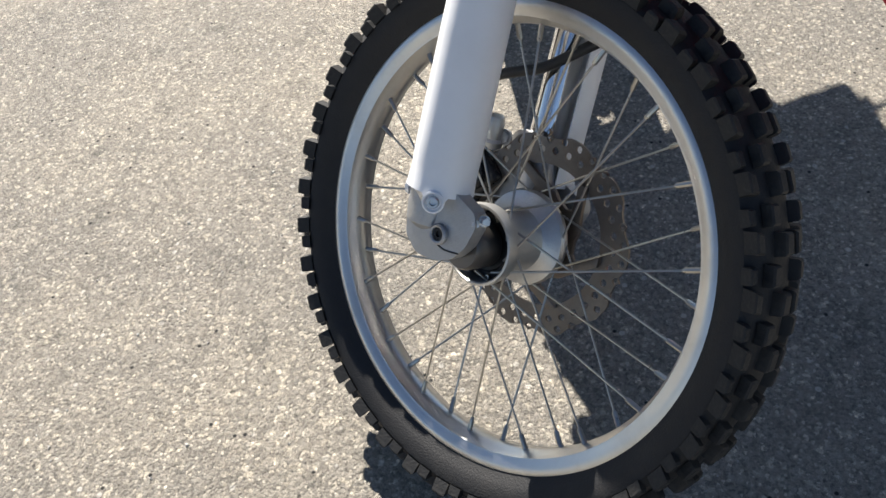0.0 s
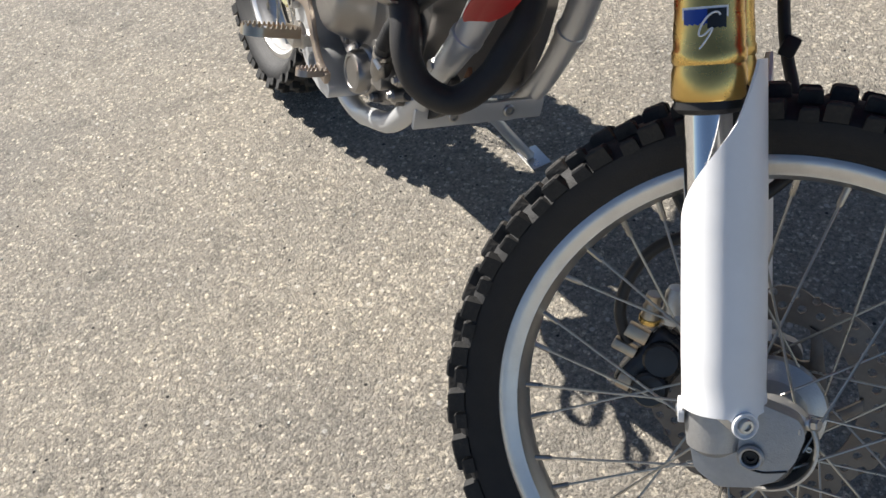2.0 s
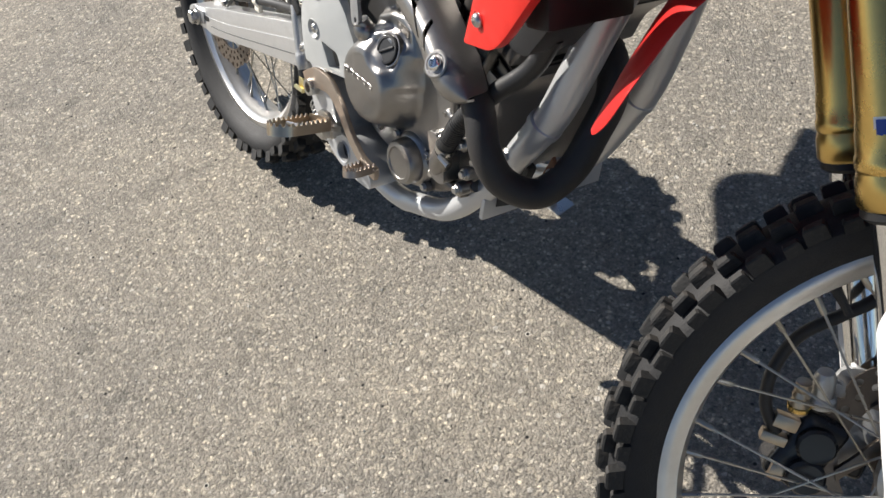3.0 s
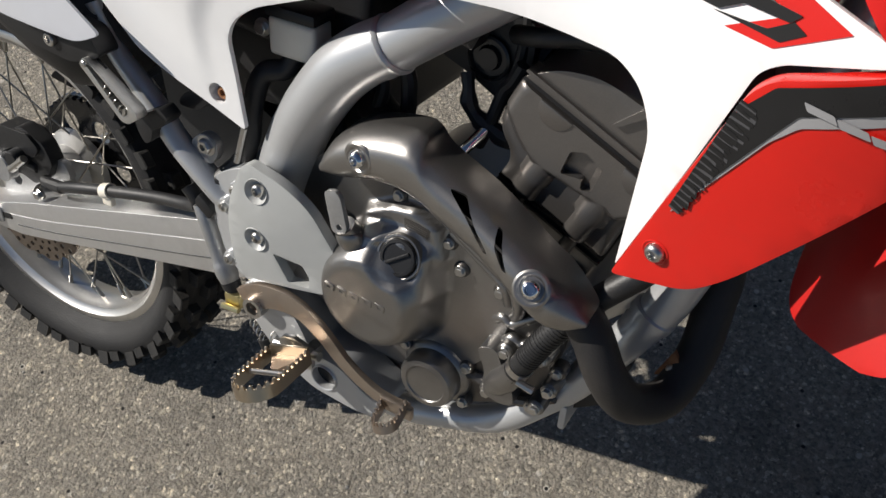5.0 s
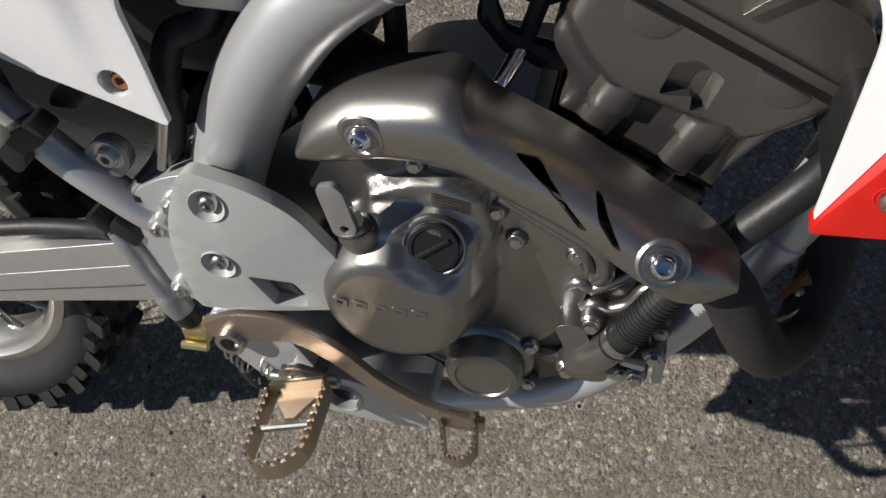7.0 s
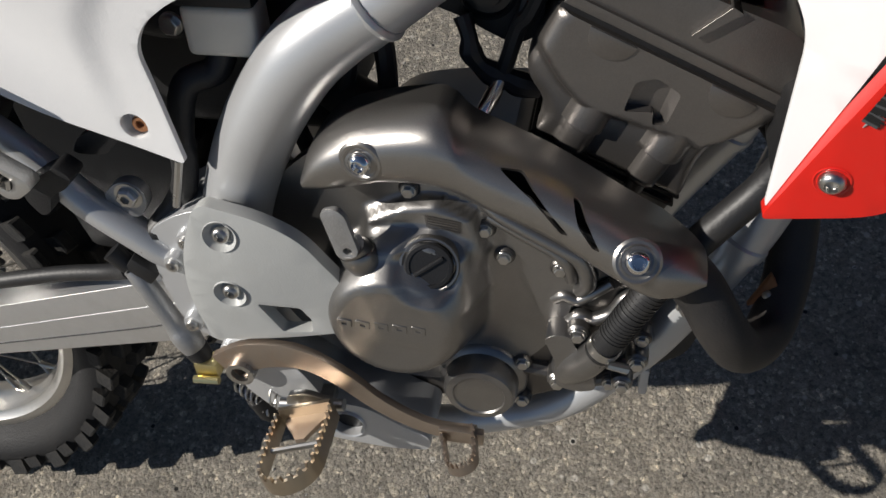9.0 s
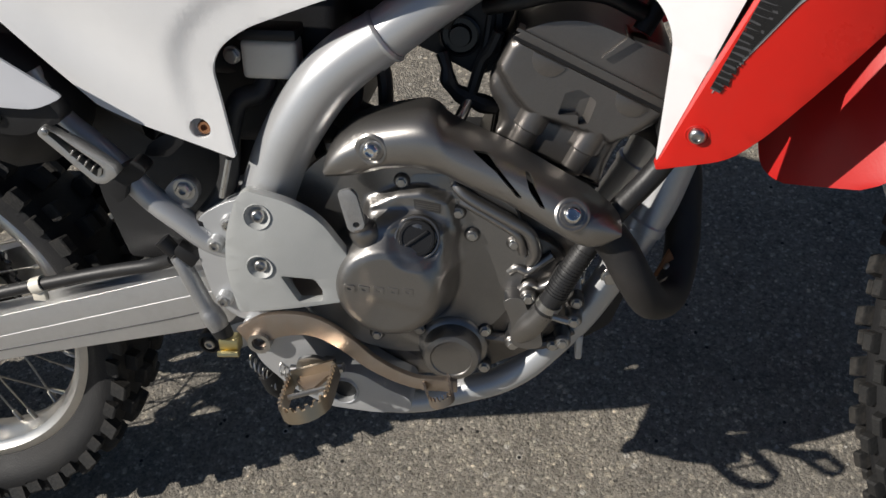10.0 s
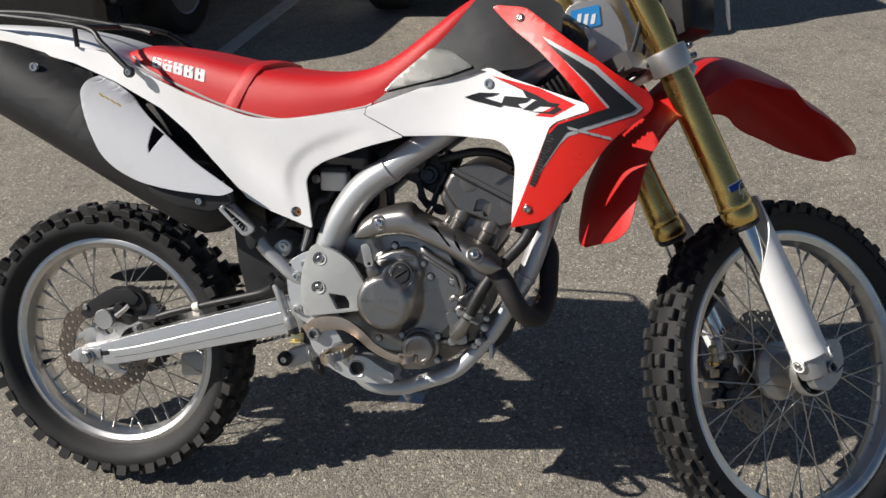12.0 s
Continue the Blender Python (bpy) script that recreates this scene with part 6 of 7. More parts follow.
part("bracket", plate(fillet([(0.392, 0.602), (0.404, 0.608), (0.420, 0.616), (0.428, 0.622), (0.440, 0.612), (0.432, 0.602), (0.416, 0.594), (0.411, 0.578), (0.402, 0.573), (0.394, 0.586)], 0.005), -0.172, -0.152, (), 0.003), black_plastic, pp, "black peg bracket")
part("bracket_web", plate(fillet([(0.423, 0.612), (0.430, 0.625), (0.455, 0.640), (0.470, 0.630), (0.450, 0.612)], 0.006), -0.140, -0.120, (), 0.003), black_plastic, pp)
# small lug with a nut beside the subframe
lug = part("lug", plate(fillet([(0.440, 0.577), (0.453, 0.590), (0.466, 0.593), (0.476, 0.586), (0.477, 0.573), (0.467, 0.558), (0.450, 0.560)], 0.006), -0.146, -0.136, (), 0.002), lug_alloy, frame_body, "grey lug with a hexagon nut")
part("nut", lathe([(0.0085, 0.001), (0.0085, -0.005), (0.0070, -0.007), (0.0040, -0.007), (0.0035, -0.003), (0, -0.003)], 6, at_y(0.463, -0.146, 0.580)), steel, lug)
part("washer", lathe([(0.0115, 0.001), (0.0115, -0.0012), (0.0080, -0.0014)], 22, at_y(0.463, -0.146, 0.580)), steel, lug)
# side stand
stand = part("side_stand", tube([(0.585, 0.100, 0.300), (0.592, 0.170, 0.235), (0.602, 0.280, 0.130), (0.606, 0.310, 0.104)], [0.013, 0.011, 0.010, 0.010], 14), silver_paint, motorcycle, "silver side stand with a flat steel foot", angle=50)
part("foot", box((-0.030, -0.022, -0.004), (0.034, 0.022, 0.003), 0.003, Matrix.Translation((0.608, 0.318, 0.100)) @ Matrix.Rotation(radians(LEAN_DEG), 4, "X")), steel, stand)

# ---- reservoir, hoses and dark inner parts ----
res = part("reservoir", box((0.528, -0.118, 0.688), (0.582, -0.088, 0.726), 0.006, None, 3), cream, motorcycle, "translucent cream brake fluid reservoir with brown stain", angle=40)
part("cap", box((0.526, -0.120, 0.726), (0.584, -0.086, 0.738), 0.004), black_plastic, res, "dark reservoir cap")
bolt(res, 0.518, -0.112, 0.710, 0.007, 0.006, steel, socket=False)
part("hose", tube([(0.550, -0.103, 0.690), (0.540, -0.108, 0.672), (0.520, -0.118, 0.665), (0.510, -0.125, 0.63), (0.505, -0.128, 0.59), (0.490, -0.130, 0.560), (0.462, -0.150, 0.530)], 0.0105, 12), hose_rubber, res)
part("hose_clip", tube([(0.512, -0.142, 0.614), (0.500, -0.144, 0.572)], 0.0032, 8, 1), steel, res)
airbox = part("airbox", box((0.415, -0.075, 0.600), (0.620, 0.12, 0.815), 0.02, None, 3), black_plastic, motorcycle, "black plastic airbox", angle=40)
part("airbox_duct", tube([(0.60, 0.0, 0.760), (0.66, -0.01, 0.758), (0.72, -0.015, 0.745), (0.775, -0.015, 0.720)], [0.046, 0.042, 0.038, 0.036], 20), black_plastic, airbox)
part("throttle_body", plate(fillet([(0.682, 0.712), (0.714, 0.700), (0.731, 0.690), (0.752, 0.680), (0.772, 0.690), (0.775, 0.760), (0.703, 0.775), (0.680, 0.740)], 0.008), -0.062, 0.01, (), 0.006, 3), black_plastic, airbox, angle=40)
part("throttle_drum", lathe([(0.0, -0.004), (0.010, -0.004), (0.012, 0.001), (0.017, 0.001), (0.0185, -0.003), (0.021, -0.002), (0.021, 0.010)], 28, at_y(0.733, -0.064, 0.721)), satin_black, airbox)
part("shock", tube([(0.470, 0.0, 0.340), (0.480, 0.0, 0.430), (0.500, 0.0, 0.560), (0.530, 0.0, 0.760)], [0.030, 0.040, 0.040, 0.040], 18, 3), black_plastic, motorcycle, "black rear shock absorber")
wires = part("wiring", tube([(0.600, -0.06, 0.740), (0.620, -0.070, 0.700), (0.630, -0.072, 0.670), (0.625, -0.075, 0.640), (0.630, -0.080, 0.600)], 0.0075, 10), hose_rubber, motorcycle, "bundle of black cables and hoses")
for pts, r in (
    ([(0.772, -0.078, 0.730), (0.764, -0.078, 0.712), (0.756, -0.076, 0.701), (0.746, -0.075, 0.668), (0.735, -0.075, 0.640)], 0.0062),
    ([(0.716, -0.070, 0.705), (0.721, -0.075, 0.692), (0.722, -0.075, 0.681), (0.728, -0.075, 0.671), (0.737, -0.075, 0.664), (0.747, -0.075, 0.661), (0.757, -0.074, 0.656), (0.772, -0.072, 0.652)], [0.0070, 0.0060, 0.0085, 0.0070, 0.0095, 0.0080, 0.0100, 0.0075]),
    ([(0.560, -0.080, 0.680), (0.575, -0.080, 0.640), (0.590, -0.085, 0.600), (0.600, -0.085, 0.560)], 0.007),
    ([(0.640, -0.078, 0.712), (0.656, -0.075, 0.690), (0.659, -0.075, 0.669), (0.658, -0.075, 0.636), (0.655, -0.075, 0.600)], 0.0080),
):
    part("cable", tube(pts, r, 9), hose_rubber, wires)
part("cable_ferrule", tube([(0.729, -0.105, 0.636), (0.7335, -0.099, 0.6445), (0.7445, -0.076, 0.663), (0.752, -0.068, 0.688)], [0.0046, 0.0052, 0.0056, 0.0050], 14), chrome, wires, "bright steel cable ferrule")
part("cable", tube([(0.751, -0.069, 0.685), (0.760, -0.062, 0.715), (0.764, -0.058, 0.760), (0.760, -0.055, 0.800)], 0.0058, 10), hose_rubber, wires)
part("connector", box((0.700, -0.085, 0.735), (0.735, -0.055, 0.775), 0.006, Matrix.Translation((0.717, 0, 0.755)) @ Matrix.Rotation(radians(25), 4, "Y") @ Matrix.Translation((-0.717, 0, -0.755)), 2), black_plastic, wires)
mud = part("mud_guard", plate(fillet([(0.318, 0.600), (0.338, 0.650), (0.398, 0.645), (0.430, 0.600), (0.459, 0.592), (0.485, 0.577), (0.460, 0.520), (0.425, 0.440), (0.345, 0.445), (0.326, 0.520)], 0.006), -0.062, 0.050, (), 0.004), black_plastic, motorcycle, "black rubber mud flap behind the engine", angle=40)
# radiator behind the shroud
radiator = part("radiator", box((0.955, -0.185, 0.690), (0.990, -0.070, 0.900), 0.006, Matrix.Translation((0.97, 0, 0.8)) @ Matrix.Rotation(radians(-14), 4, "Y") @ Matrix.Translation((-0.97, 0, -0.8))), black_plastic, motorcycle, "black radiator with louvres", angle=40)
for i in range(6):
    part("louvre", box((0.948 + 0.010 * i, -0.186, 0.870 + 0.003 * i), (0.953 + 0.010 * i, -0.150, 0.910), 0.001, Matrix.Translation((0.97, 0, 0.92)) @ Matrix.Rotation(radians(-35), 4, "Y") @ Matrix.Translation((-0.97, 0, -0.92))), black_plastic, radiator)
part("lower_tank", plate(fillet([(0.955, 0.640), (0.985, 0.690), (0.975, 0.700), (0.930, 0.690), (0.925, 0.640)], 0.01), -0.150, -0.075, (), 0.004), black_plastic, radiator)
rad_l = part("radiator_shroud", panel(fillet(shroud_outline, 0.01), lambda x, z: -shroud_y(x, z), -0.006, (), 0.03, 0.0), red_plastic, motorcycle, "glossy red radiator shroud of the far side", angle=24)
part("side_panel", panel(fillet(rear_outline, rear_radius), lambda x, z: -side_depth(x, z), -0.005, (), 0.04, 0.0), white_plastic, motorcycle, "white plastic side cover of the far side", angle=24)
part("side_panel", panel(fillet(front_outline, 0.01), lambda x, z: -side_depth(x, z), -0.005, (), 0.04, 0.0), white_plastic, motorcycle, "white plastic side panel of the far side", angle=24)

# ---- steered front end (built straight, turned by STEER) ----
F0 = Vector((1.2450, 0, 0.6108))  # lower end of the outer tube, in the middle plane


def leg_points(y, *ts):
    return [F0 + FORK * t + Vector((0, y, 0)) for t in ts]


def fork_leg(y, name_label):
    s = -1 if y < 0 else 1
    m = aim(F0 + Vector((0, y, 0)), FORK)
    outer = lathe([(0.0270, -0.590), (0.0285, -0.586), (0.0285, -0.365), (0.0275, -0.357), (0.0275, -0.292), (0.0285, -0.284), (0.0288, -0.075), (0.0300, -0.060), (0.0300, -0.045), (0.0315, -0.042), (0.0315, -0.034), (0.0300, -0.031), (0.0318, -0.024), (0.0322, -0.004), (0.0290, 0.0), (0.022, 0.001)], 40, m)
    leg = part("fork_leg", outer, gold, motorcycle, name_label, STEER, angle=40)
    part("dust_seal", lathe([(0.0295, -0.001), (0.0300, 0.006), (0.0260, 0.010), (0.0220, 0.011)], 32, m), black_plastic, leg)
    part("stanchion", lathe([(0.0215, -0.01), (0.0215, 0.300)], 32, m), chrome, leg, "chromed inner fork tube")
    return leg


leg_r = fork_leg(-0.0980, "gold anodised fork leg with a white guard")
leg_l = fork_leg(0.1000, "gold anodised fork leg with a white guard")
# sticker of the right leg


def on_leg(a, t, r):
    return F0 + Vector((0, -0.0980, 0)) + FORK * t + r * (Vector((math.cos(RAKE), 0, math.sin(RAKE))) * math.sin(a) + Vector((0, -1, 0)) * math.cos(a))


def leg_patch(a0, a1, t0, t1, r, mat, parent, label="", name="sticker"):
    bm = bmesh.new()
    k = 8
    rows = [[bm.verts.new(on_leg(a0 + (a1 - a0) * i / k, t, r)) for i in range(k + 1)] for t in (t0, t1)]
    for i in range(k):
        bm.faces.new((rows[0][i], rows[0][i + 1], rows[1][i + 1], rows[1][i]))
    geo = bmesh.ops.extrude_face_region(bm, geom=bm.faces[:], use_keep_orig=True)
    ctr = F0 + Vector((0, -0.0980, 0))
    for g in geo["geom"]:
        if isinstance(g, bmesh.types.BMVert):
            ax = ctr + FORK * (g.co - ctr).dot(FORK)
            g.co += (ax - g.co).normalized() * 0.0004
    return part(name, bm, mat, parent, label, angle=50)


leg_patch(radians(-42), radians(36), -0.078, -0.040, 0.0293, decal_white, leg_r, "white sticker border")
leg_patch(radians(-38), radians(32), -0.076, -0.042, 0.0297, decal_blue, leg_r, "blue sticker with a white curl")
leg_patch(radians(2), radians(32), -0.076, -0.042, 0.0299, decal_black, leg_r, "black half of the sticker")
# white swash of the sticker: a closed loop with a tail, laid round the tube
curl = [(22, -0.0705), (18, -0.0730), (10, -0.0725), (1, -0.0690), (-7, -0.0630), (-11, -0.0570), (-9, -0.0545), (-2, -0.0555), (5, -0.0590), (10, -0.0600), (4, -0.0540), (-4, -0.0480), (-10, -0.0440)]
part("sticker_mark", tube([on_leg(radians(a), t, 0.0299) for a, t in curl], 0.0009, 6, 4), decal_white, leg_r)

# lower clamp
clamp_t = -0.325
for y, leg in ((-0.0980, leg_r), (0.1000, leg_l)):
    m = aim(F0 + FORK * clamp_t + Vector((0, y, 0)), FORK)
    c = lathe([(0.0290, -0.022), (0.0365, -0.021), (0.0375, -0.017), (0.0375, 0.017), (0.0365, 0.021), (0.0290, 0.022)], 36, m, closed=True)
    ctr = F0 + FORK * clamp_t
    join(c, box((-0.052, -0.014, -0.019), (-0.030, 0.014, 0.019), 0.004, Matrix.Translation(ctr + Vector((0, y, 0))) @ Matrix.Rotation(RAKE - math.pi, 4, "Y") @ Matrix.Rotation(radians(0), 4, "Z")))
    clamp = part("fork_clamp", c, cast_alloy, motorcycle, "polished silver lower fork clamp", STEER, angle=40)
    for dt in (-0.009, 0.010):
        p = ctr + FORK * dt + Vector((0.030, y - 0.024, 0.016))
        bolt(clamp, p.x, p.y, p.z, 0.0055, 0.006, steel)
ctr = F0 + FORK * clamp_t
bridge = part("clamp_bridge", loft([[ctr + Vector((x, y, 0)) + FORK * t for x, t in ((-0.075, -0.016), (-0.02 if abs(y) < 0.06 else 0.012, -0.016), (-0.02 if abs(y) < 0.06 else 0.012, 0.016), (-0.075, 0.016))] for y in (-0.080, -0.05, 0.05, 0.090)]), cast_alloy, motorcycle, "silver clamp bridge", STEER, angle=40)
part("stem", tube([ctr + Vector((-0.048, 0, 0)) + FORK * 0.02, ctr + Vector((-0.048, 0, 0)) - FORK * 0.24], 0.016, 16, 1), cast_alloy, motorcycle, m=STEER)
# cables in front of the neck
cab = part("front_cables", tube([(1.125, -0.075, 1.080), (1.118, -0.085, 1.000), (1.100, -0.080, 0.940), (1.060, -0.060, 0.900)], 0.0045, 9), hose_rubber, motorcycle, "dark control cables beside the steering head")
for dx, dy in ((0.014, 0.012), (0.028, 0.006)):
    part("cable", tube([(1.125 + dx, -0.075 + dy, 1.080), (1.120 + dx, -0.085 + dy, 1.000), (1.105 + dx, -0.080 + dy, 0.930), (1.060, -0.055 + dy, 0.885)], 0.0038, 9), satin_black, cab)

# white fork guards
def fork_guard(y, label):
    s = -1 if y < 0 else 1
    rows_ = []
    fwd = Vector((math.cos(RAKE), 0, math.sin(RAKE)))
    out = Vector((0, s, 0))
    base = F0 + Vector((0, y, 0)) + fwd * 0.0130
    last = 31
    for k in range(last + 1):
        t = -0.033 + 0.311 * k / last
        # the upper end is cut aslant: only the front part is left
        lo = np.interp(t, [-0.033, 0.02, 0.075, 0.105, 0.278], [58, 18, -50, -84, -100])
        hi = np.interp(t, [-0.033, 0.01, 0.278], [92, 118, 122])
        r = float(np.interp(t, [-0.033, 0.10, 0.229, 0.256, 0.278], [0.0345, 0.0368, 0.0378, 0.0372, 0.0388]))
        ring, inner = [], []
        for j in range(31):
            deg = lo + (hi - lo) * j / 30
            a = radians(deg)
            # two lobes at the lower edge carry the screws
            lobe = max(math.exp(-(((deg - 33) / 15) ** 4)), math.exp(-(((deg + 84) / 15) ** 4)))
            down = 0.020 * lobe * max(0.0, (k - last + 4) / 4)
            dirn = fwd * math.sin(a) + out * math.cos(a)
            ring.append(base + FORK * (t + down) + r * dirn)
            inner.append(base + FORK * (t + down) + (r - 0.0032) * dirn)
        rows_.append(ring + inner[::-1])
    g = part("fork_guard", loft(rows_), white_plastic, leg_r if s < 0 else leg_l, label, angle=40)
    for deg, t in ((33, 0.285), (-84, 0.286)):
        w = fwd * math.sin(radians(deg)) + out * math.cos(radians(deg))
        p = base + FORK * t + w * 0.0392
        part("screw_cup", lathe([(0.0125, 0.004), (0.0125, -0.0010), (0.0110, -0.0016), (0.0095, 0.0), (0.0080, 0.0022), (0, 0.0026)], 24, aim(p, -w)), white_plastic, g)
        bolt(g, *(p - w * 0.0008), 0.0070, 0.004, steel, way=-w)
    return g


guard_r = fork_guard(-0.0980, "white plastic fork guard")
guard_l = fork_guard(0.1000, "white plastic fork guard")

# axle feet
for y, leg in ((-0.0980, leg_r), (0.1000, leg_l)):
    s = -1 if y < 0 else 1
    base = F0 + Vector((0, y, 0))
    foot = lathe([(0.0, 0.238), (0.0240, 0.240), (0.0265, 0.250), (0.0270, 0.300), (0.0255, 0.318), (0.0160, 0.326), (0.0, 0.328)], 32, aim(base + Vector((0.005, 0, 0.002)), FORK))
    out = fillet([(1.372, 0.371), (1.410, 0.392), (1.446, 0.396), (1.458, 0.386), (1.463, 0.357), (1.458, 0.333), (1.443, 0.315), (1.418, 0.299), (1.392, 0.304), (1.370, 0.333)], 0.006)
    join(foot, plate(out, y + (-0.014 if s < 0 else -0.006), y + (0.006 if s < 0 else 0.014), (), 0.005, 3))
    ft = part("axle_foot", foot, lug_alloy, leg, "grey cast fork foot clamping the axle", angle=45)
    if s < 0:
        face = y - 0.0142
        part("clamp_slot", tube([(1.432, face, 0.331), (1.445, face, 0.335), (1.461, face, 0.347)], 0.0010, 6), black_plastic, ft)
        part("boss", lathe([(0.0125, 0.012), (0.0120, -0.008), (0.0100, -0.010), (0.0080, -0.009), (0.0070, 0.004), (0, 0.004)], 24, at_y(1.428, face + 0.004, 0.343)), lug_alloy, ft)
        bolt(ft, 1.428, face + 0.001, 0.343, 0.0072, 0.004, black_plastic)
        for dx, dz in ((0.0, 0.0), (-0.008, -0.012)):
            bolt(ft, 1.456 + dx, y - 0.006, 0.395 + dz, 0.0052, 0.010, steel, socket=False, way=(-0.65, 0.55, -0.5))
fax = part("front_axle", tube([(1.445, -0.100, 0.335), (1.445, 0.112, 0.335)], 0.011, 16, 1), steel, motorcycle, m=STEER)
part("spacer", lathe([(0.012, -0.086), (0.024, -0.085), (0.027, -0.080), (0.028, -0.044), (0.022, -0.038)], 30, at_y(1.445, 0, 0.335)), engine_paint, fax, "dull brown-grey axle spacer")

# front caliper and hose on the left
cal = box((1.296, 0.050, 0.262), (1.350, 0.104, 0.352), 0.012, Matrix.Translation((1.32, 0, 0.31)) @ Matrix.Rotation(radians(12), 4, "Y") @ Matrix.Translation((-1.32, 0, -0.31)), 4)
join(cal, box((1.330, 0.088, 0.280), (1.400, 0.118, 0.365), 0.008, None, 3))
join(cal, lathe([(0.021, 0.02), (0.021, -0.008), (0.018, -0.011), (0, -0.011)], 28, at_y(1.326, 0.050, 0.322)))
join(cal, lathe([(0.021, 0.02), (0.021, -0.008), (0.018, -0.011), (0, -0.011)], 28, at_y(1.330, 0.050, 0.284)))
fcal = part("front_brake_caliper", cal, satin_black, motorcycle, "dark front brake caliper with tarnished pins", STEER, angle=40)
boot = part("slide_boot", lathe([(0.0, -0.030), (0.0080, -0.029), (0.0092, -0.022), (0.0078, -0.018), (0.0098, -0.012), (0.0085, -0.008), (0.0105, -0.002), (0.0105, 0.010), (0, 0.012)], 22, aim((1.292, 0.050, 0.360), (0.25, 0.25, -0.94))), zinc, fcal, "tarnished pin with a gold collar")
part("collar", lathe([(0.0112, -0.003), (0.0122, -0.002), (0.0122, 0.003), (0.0112, 0.004)], 22, aim((1.293, 0.051, 0.357), (0.25, 0.25, -0.94)), closed=True), gold, boot)
part("slide_boot", lathe([(0.0, -0.020), (0.0085, -0.019), (0.0115, -0.012), (0.0120, 0.010), (0.015, 0.014), (0.015, 0.022), (0, 0.024)], 24, aim((1.308, 0.055, 0.385), (0.30, 0.2, -0.93))), cast_alloy, fcal)
for x, z, w, h in ((1.289, 0.334, 0.013, 0.008), (1.284, 0.312, 0.014, 0.006), (1.302, 0.276, 0.008, 0.009)):
    part("pad_plate", box((x - w, 0.046, z - h), (x + w, 0.060, z + h), 0.002), zinc, fcal)
part("bracket", plate(fillet([(1.345, 0.285), (1.420, 0.320), (1.425, 0.372), (1.380, 0.420), (1.325, 0.405), (1.318, 0.372)], 0.01), 0.078, 0.086, [circle(1.375, 0.350, 0.008, 12), circle(1.392, 0.385, 0.006, 12)], 0.002), lug_alloy, fcal)
bolt(fcal, 1.322, 0.066, 0.384, 0.0085, 0.006, lug_alloy, socket=False)
fhose = part("front_brake_hose", tube([(1.160, 0.120, 1.06), (1.175, 0.150, 0.95), (1.215, 0.158, 0.80), (1.268, 0.150, 0.69), (1.318, 0.138, 0.625), (1.352, 0.100, 0.592), (1.345, 0.062, 0.560), (1.315, 0.052, 0.496), (1.292, 0.050, 0.468), (1.262, 0.050, 0.430), (1.253, 0.050, 0.385), (1.262, 0.052, 0.345), (1.285, 0.055, 0.318)], 0.0068, 12), hose_rubber, motorcycle, "black front brake hose looping over the wheel", STEER)
part("hose_clamp", box((1.275, 0.138, 0.660), (1.293, 0.158, 0.684), 0.004), black_plastic, fhose)

# front fender
fend_path = [(1.028, 0.588, 0.04, 0.003), (1.029, 0.596, 0.062, 0.006), (1.0319, 0.614, 0.078, 0.01), (1.0398, 0.66, 0.086, 0.014), (1.0586, 0.732, 0.092, 0.02), (1.0951, 0.8, 0.096, 0.03), (1.1445, 0.862, 0.1, 0.044), (1.2006, 0.915, 0.104, 0.058), (1.2503, 0.953, 0.105, 0.066), (1.3, 0.97, 0.103, 0.071), (1.3525, 0.968, 0.101, 0.07), (1.4137, 0.955, 0.098, 0.064), (1.4638, 0.936, 0.096, 0.047), (1.5019, 0.918, 0.094, 0.056), (1.5638, 0.89, 0.09, 0.049), (1.6209, 0.855, 0.08, 0.038), (1.6609, 0.82, 0.058, 0.018), (1.68, 0.803, 0.034, 0.008)]


def fender_sections(rows, thick=0.0022, n=21):
    """Arched sections across the path; the sides turn down, square to the path."""
    line_ = smooth_line(rows, 5)
    out = []
    for i, (x, z, w, drop) in enumerate(line_):
        a, b = line_[max(i - 1, 0)], line_[min(i + 1, len(line_) - 1)]
        d = Vector((b[0] - a[0], 0, b[1] - a[1])).normalized()
        nrm = Vector((d.z, 0, -d.x))
        ring, inner = [], []
        for j in range(n):
            s = -1 + 2 * j / (n - 1)
            q = abs(s)
            k = 0.35 * q * q + 0.65 * q**4
            p = Vector((x, s * w * (0.62 + 0.38 * q), z)) + nrm * drop * k
            ring.append(tuple(p))
            inner.append(tuple(p + nrm * thick * (1 - 0.6 * q)))
        out.append(ring + inner[::-1])
    return out


front_fender = part("front_fender", loft(fender_sections(fend_path)), fender_red, motorcycle, "faded red plastic front fender, sweeping down behind the wheel", STEER @ Matrix.Translation((-0.038, 0, -0.0147)), angle=60)

# number plate cowl above the fender
cowl = part("headlight_cowl", panel(fillet([(1.225, 1.180), (1.232, 1.000), (1.262, 0.985), (1.285, 1.000), (1.300, 1.100), (1.300, 1.180)], 0.012), lambda x, z: -0.100 + 0.9 * (x - 1.24), 0.004, (), 0.03), white_plastic, motorcycle, "white front cowl edge with a dark blue mark", STEER, angle=30)
part("cowl_inner", box((1.165, -0.085, 0.975), (1.225, 0.085, 1.160), 0.012), black_plastic, cowl, "black inner cowl")
part("mark", plate([(1.252, 1.060), (1.272, 1.066), (1.262, 1.086)], -0.105, -0.102, (), 0.0, 1), decal_blue, cowl)

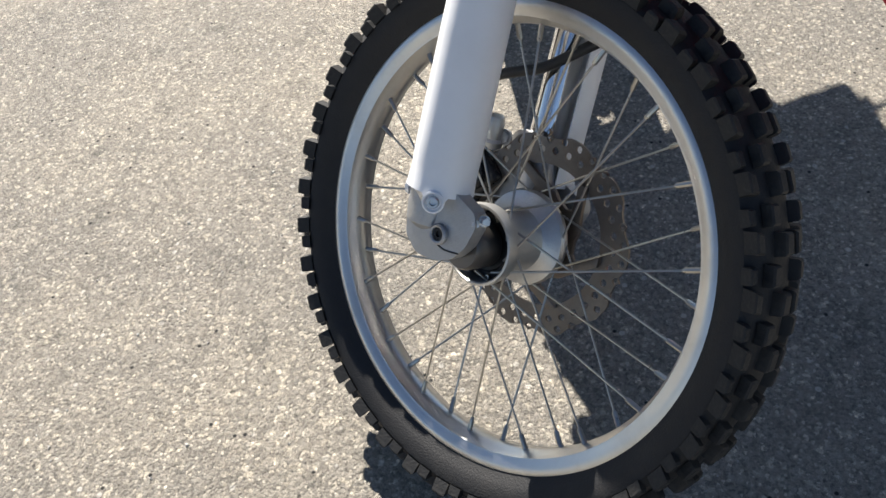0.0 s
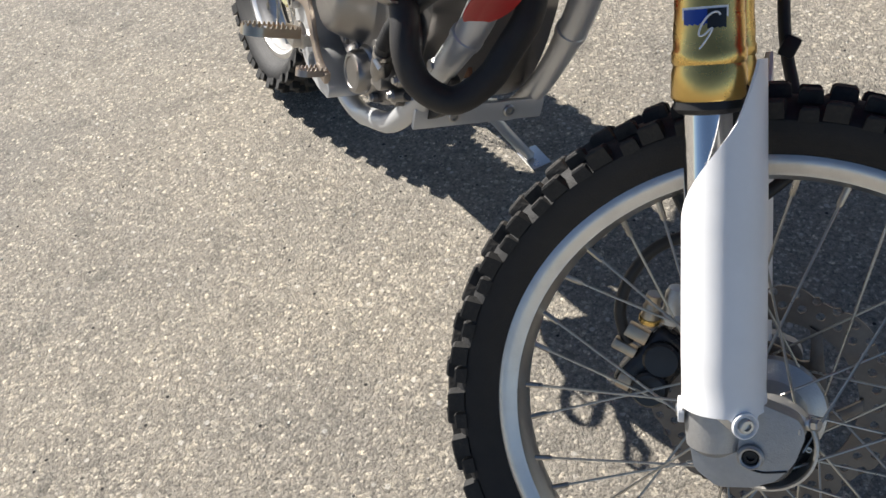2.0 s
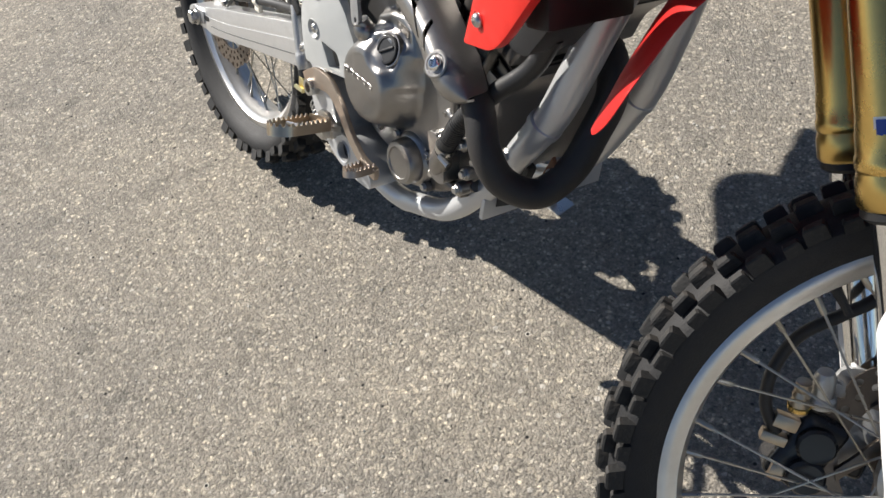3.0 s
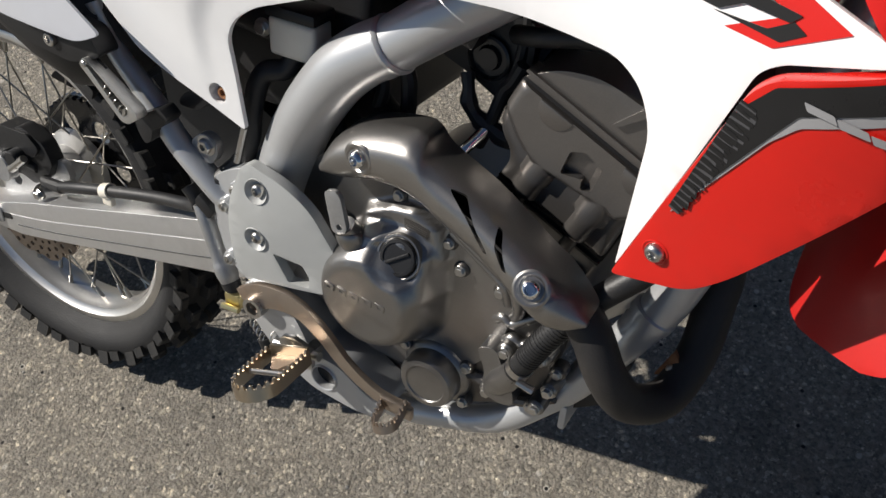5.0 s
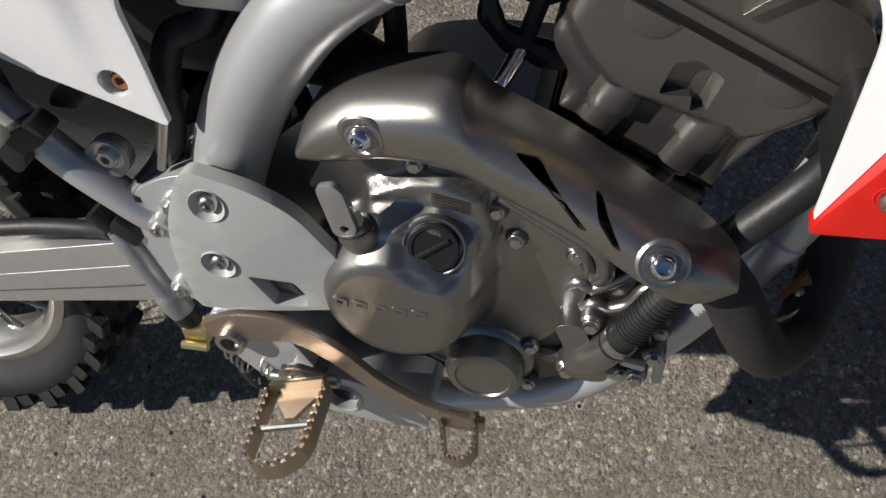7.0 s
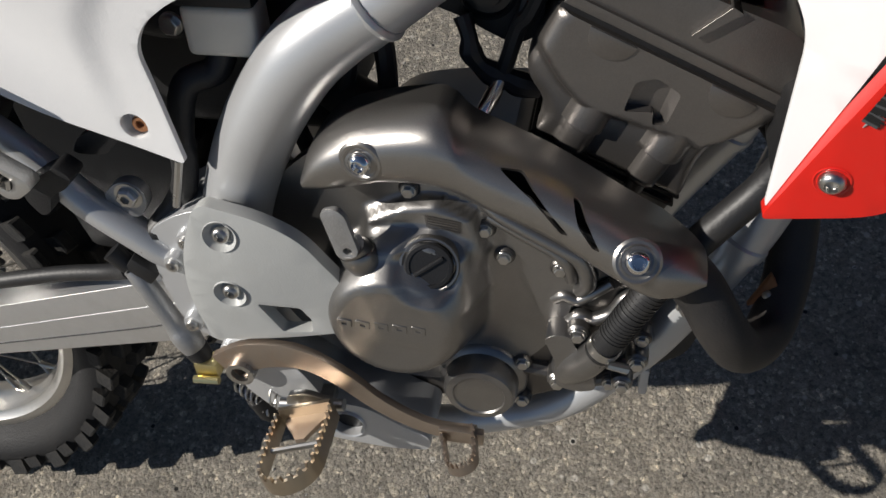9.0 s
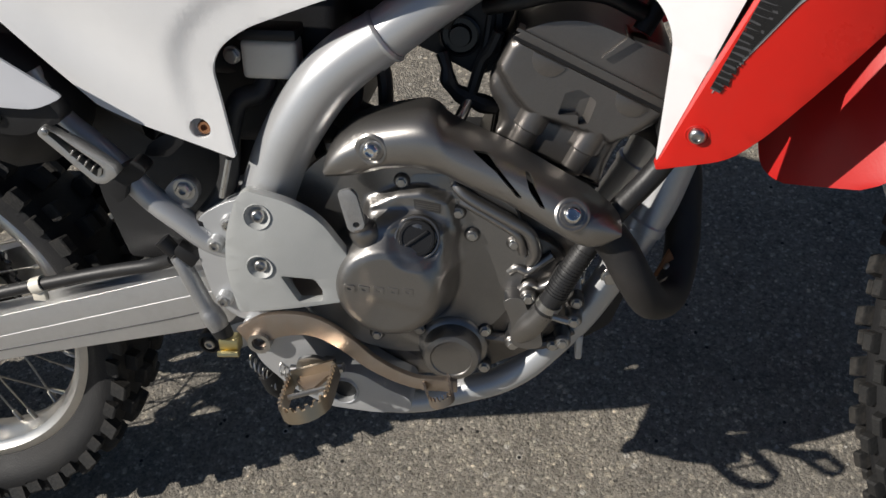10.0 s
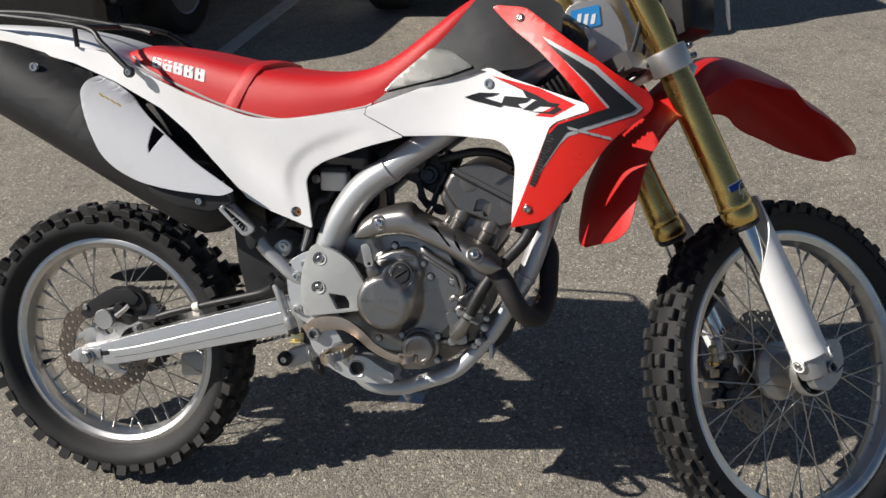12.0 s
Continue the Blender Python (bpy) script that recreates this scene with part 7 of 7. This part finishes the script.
# ---- parked cars at the back ----
def car(name, x, y, length, width, label, lift=0.0):
    """A dark car along +y, its near end at y, its left flank at x; parts: body, windows, wheels."""
    root = new(name)
    root.matrix_basis = Matrix.Translation((x + width / 2, y, 0))
    tagged(root, label, "car", group="parked cars")
    prof = [(0.02, 0.34 + lift), (0.0, 0.62 + lift), (0.06, 0.92 + lift), (0.70, 1.00), (1.35, 1.46), (2.75, 1.48), (3.55, 1.02), (length - 0.15, 0.86), (length, 0.60), (length - 0.03, 0.32)]
    hoops = []
    for k, w in ((-1.0, 0.90), (-0.97, 0.97), (-0.90, 1.0), (0.90, 1.0), (0.97, 0.97), (1.0, 0.90)):
        hoops.append([(k * width / 2 * (1 - 0.16 * max(0, (q[1] - 0.95)) / 0.5), q[0] + (1 - w) * (0.4 if q[0] < 1 else -0.4 if q[0] > length - 1 else 0), 0.28 + (q[1] - 0.28) * (0.96 + 0.04 * w) + (0 if q[0] < 0.1 else lift)) for q in fillet(prof, 0.12, 3)])
    part("body", loft(hoops), car_paint, root, "glossy black body", angle=40)
    part("bumper", box((-width / 2 + 0.02, -0.04, 0.26 + lift), (width / 2 - 0.02, 0.16, 0.50 + lift), 0.05, None, 3), car_paint, root, angle=40)
    part("underbody", box((-width / 2 + 0.12, 0.2, 0.20 + lift), (width / 2 - 0.12, length - 0.2, 0.34 + lift), 0.03), black_plastic, root)
    for s in (-1, 1):
        part("side_window", box((s * width / 2 * 0.90 - 0.02, 1.15, 1.03), (s * width / 2 * 0.90 + 0.02, 3.0, 1.36), 0.02), car_glass, root)
    part("end_window", box((-width / 2 + 0.25, 0.95, 1.04), (width / 2 - 0.25, 1.02, 1.36), 0.02, Matrix.Translation((0, 0.98, 1.2)) @ Matrix.Rotation(radians(-52), 4, "X") @ Matrix.Translation((0, -0.98, -1.2))), car_glass, root)
    wheel_mesh = None
    for wy in (0.82, length - 0.90):
        for s in (-1, 1):
            m = Matrix.Translation((s * (width / 2 - 0.11), wy, 0.32)) @ Matrix.Rotation(radians(90 * s), 4, "Z")
            t = part("wheel", lathe([(0.20, -0.09), (0.23, -0.105), (0.30, -0.105), (0.32, -0.085), (0.32, 0.085), (0.30, 0.105), (0.23, 0.105), (0.20, 0.09)], 48, closed=True), rubber, root, "black tyre with a dark alloy rim", m)
            rim = lathe([(0.215, -0.09), (0.205, -0.098), (0.195, -0.085), (0.19, 0.06), (0.215, 0.09)], 40)
            for i in range(5):
                for d in (-0.11, 0.11):
                    join(rim, box((0.03, -0.085, -0.012), (0.20, -0.055, 0.012), 0.005, Matrix.Rotation(2 * math.pi * i / 5 + d, 4, "Y")))
            join(rim, lathe([(0, -0.09), (0.04, -0.088), (0.05, -0.06)], 20))
            part("rim", rim, steel, t)
    return root


car("parked_car", -3.18, 2.52, 4.4, 1.80, "black car parked with its bumper towards the motorcycle")
car("parked_car", -0.42, 3.02, 3.4, 1.14, "dark high-set car parked in the next bay", 0.30)

# ---- loose stone chips on the asphalt ----
chip = random.Random(11)
verts, faces = [], []
for i in range(2600):
    x, y = chip.uniform(-1.3, 2.6), chip.uniform(-1.4, 2.4)
    r = 0.0012 + 0.0022 * chip.random() ** 2
    turn = chip.uniform(0, math.pi)
    base = len(verts)
    for k in range(6):
        a = turn + 2 * math.pi * k / 6
        rr = r * chip.uniform(0.75, 1.25)
        verts.append((x + rr * math.cos(a), y + rr * math.sin(a), -0.0003))
        verts.append((x + 0.75 * rr * math.cos(a), y + 0.75 * rr * math.sin(a), r * chip.uniform(0.5, 0.8)))
    verts.append((x, y, r * 0.85))
    for k in range(6):
        p, q = base + 2 * k, base + 2 * ((k + 1) % 6)
        faces.append((p, q, q + 1, p + 1))
        faces.append((p + 1, q + 1, base + 12))
gravel = part("gravel", (verts, faces), chip_stone, None, angle=20)
tagged(gravel, "scattered pale stone chips lying on asphalt", "gravel", kind="stuff")
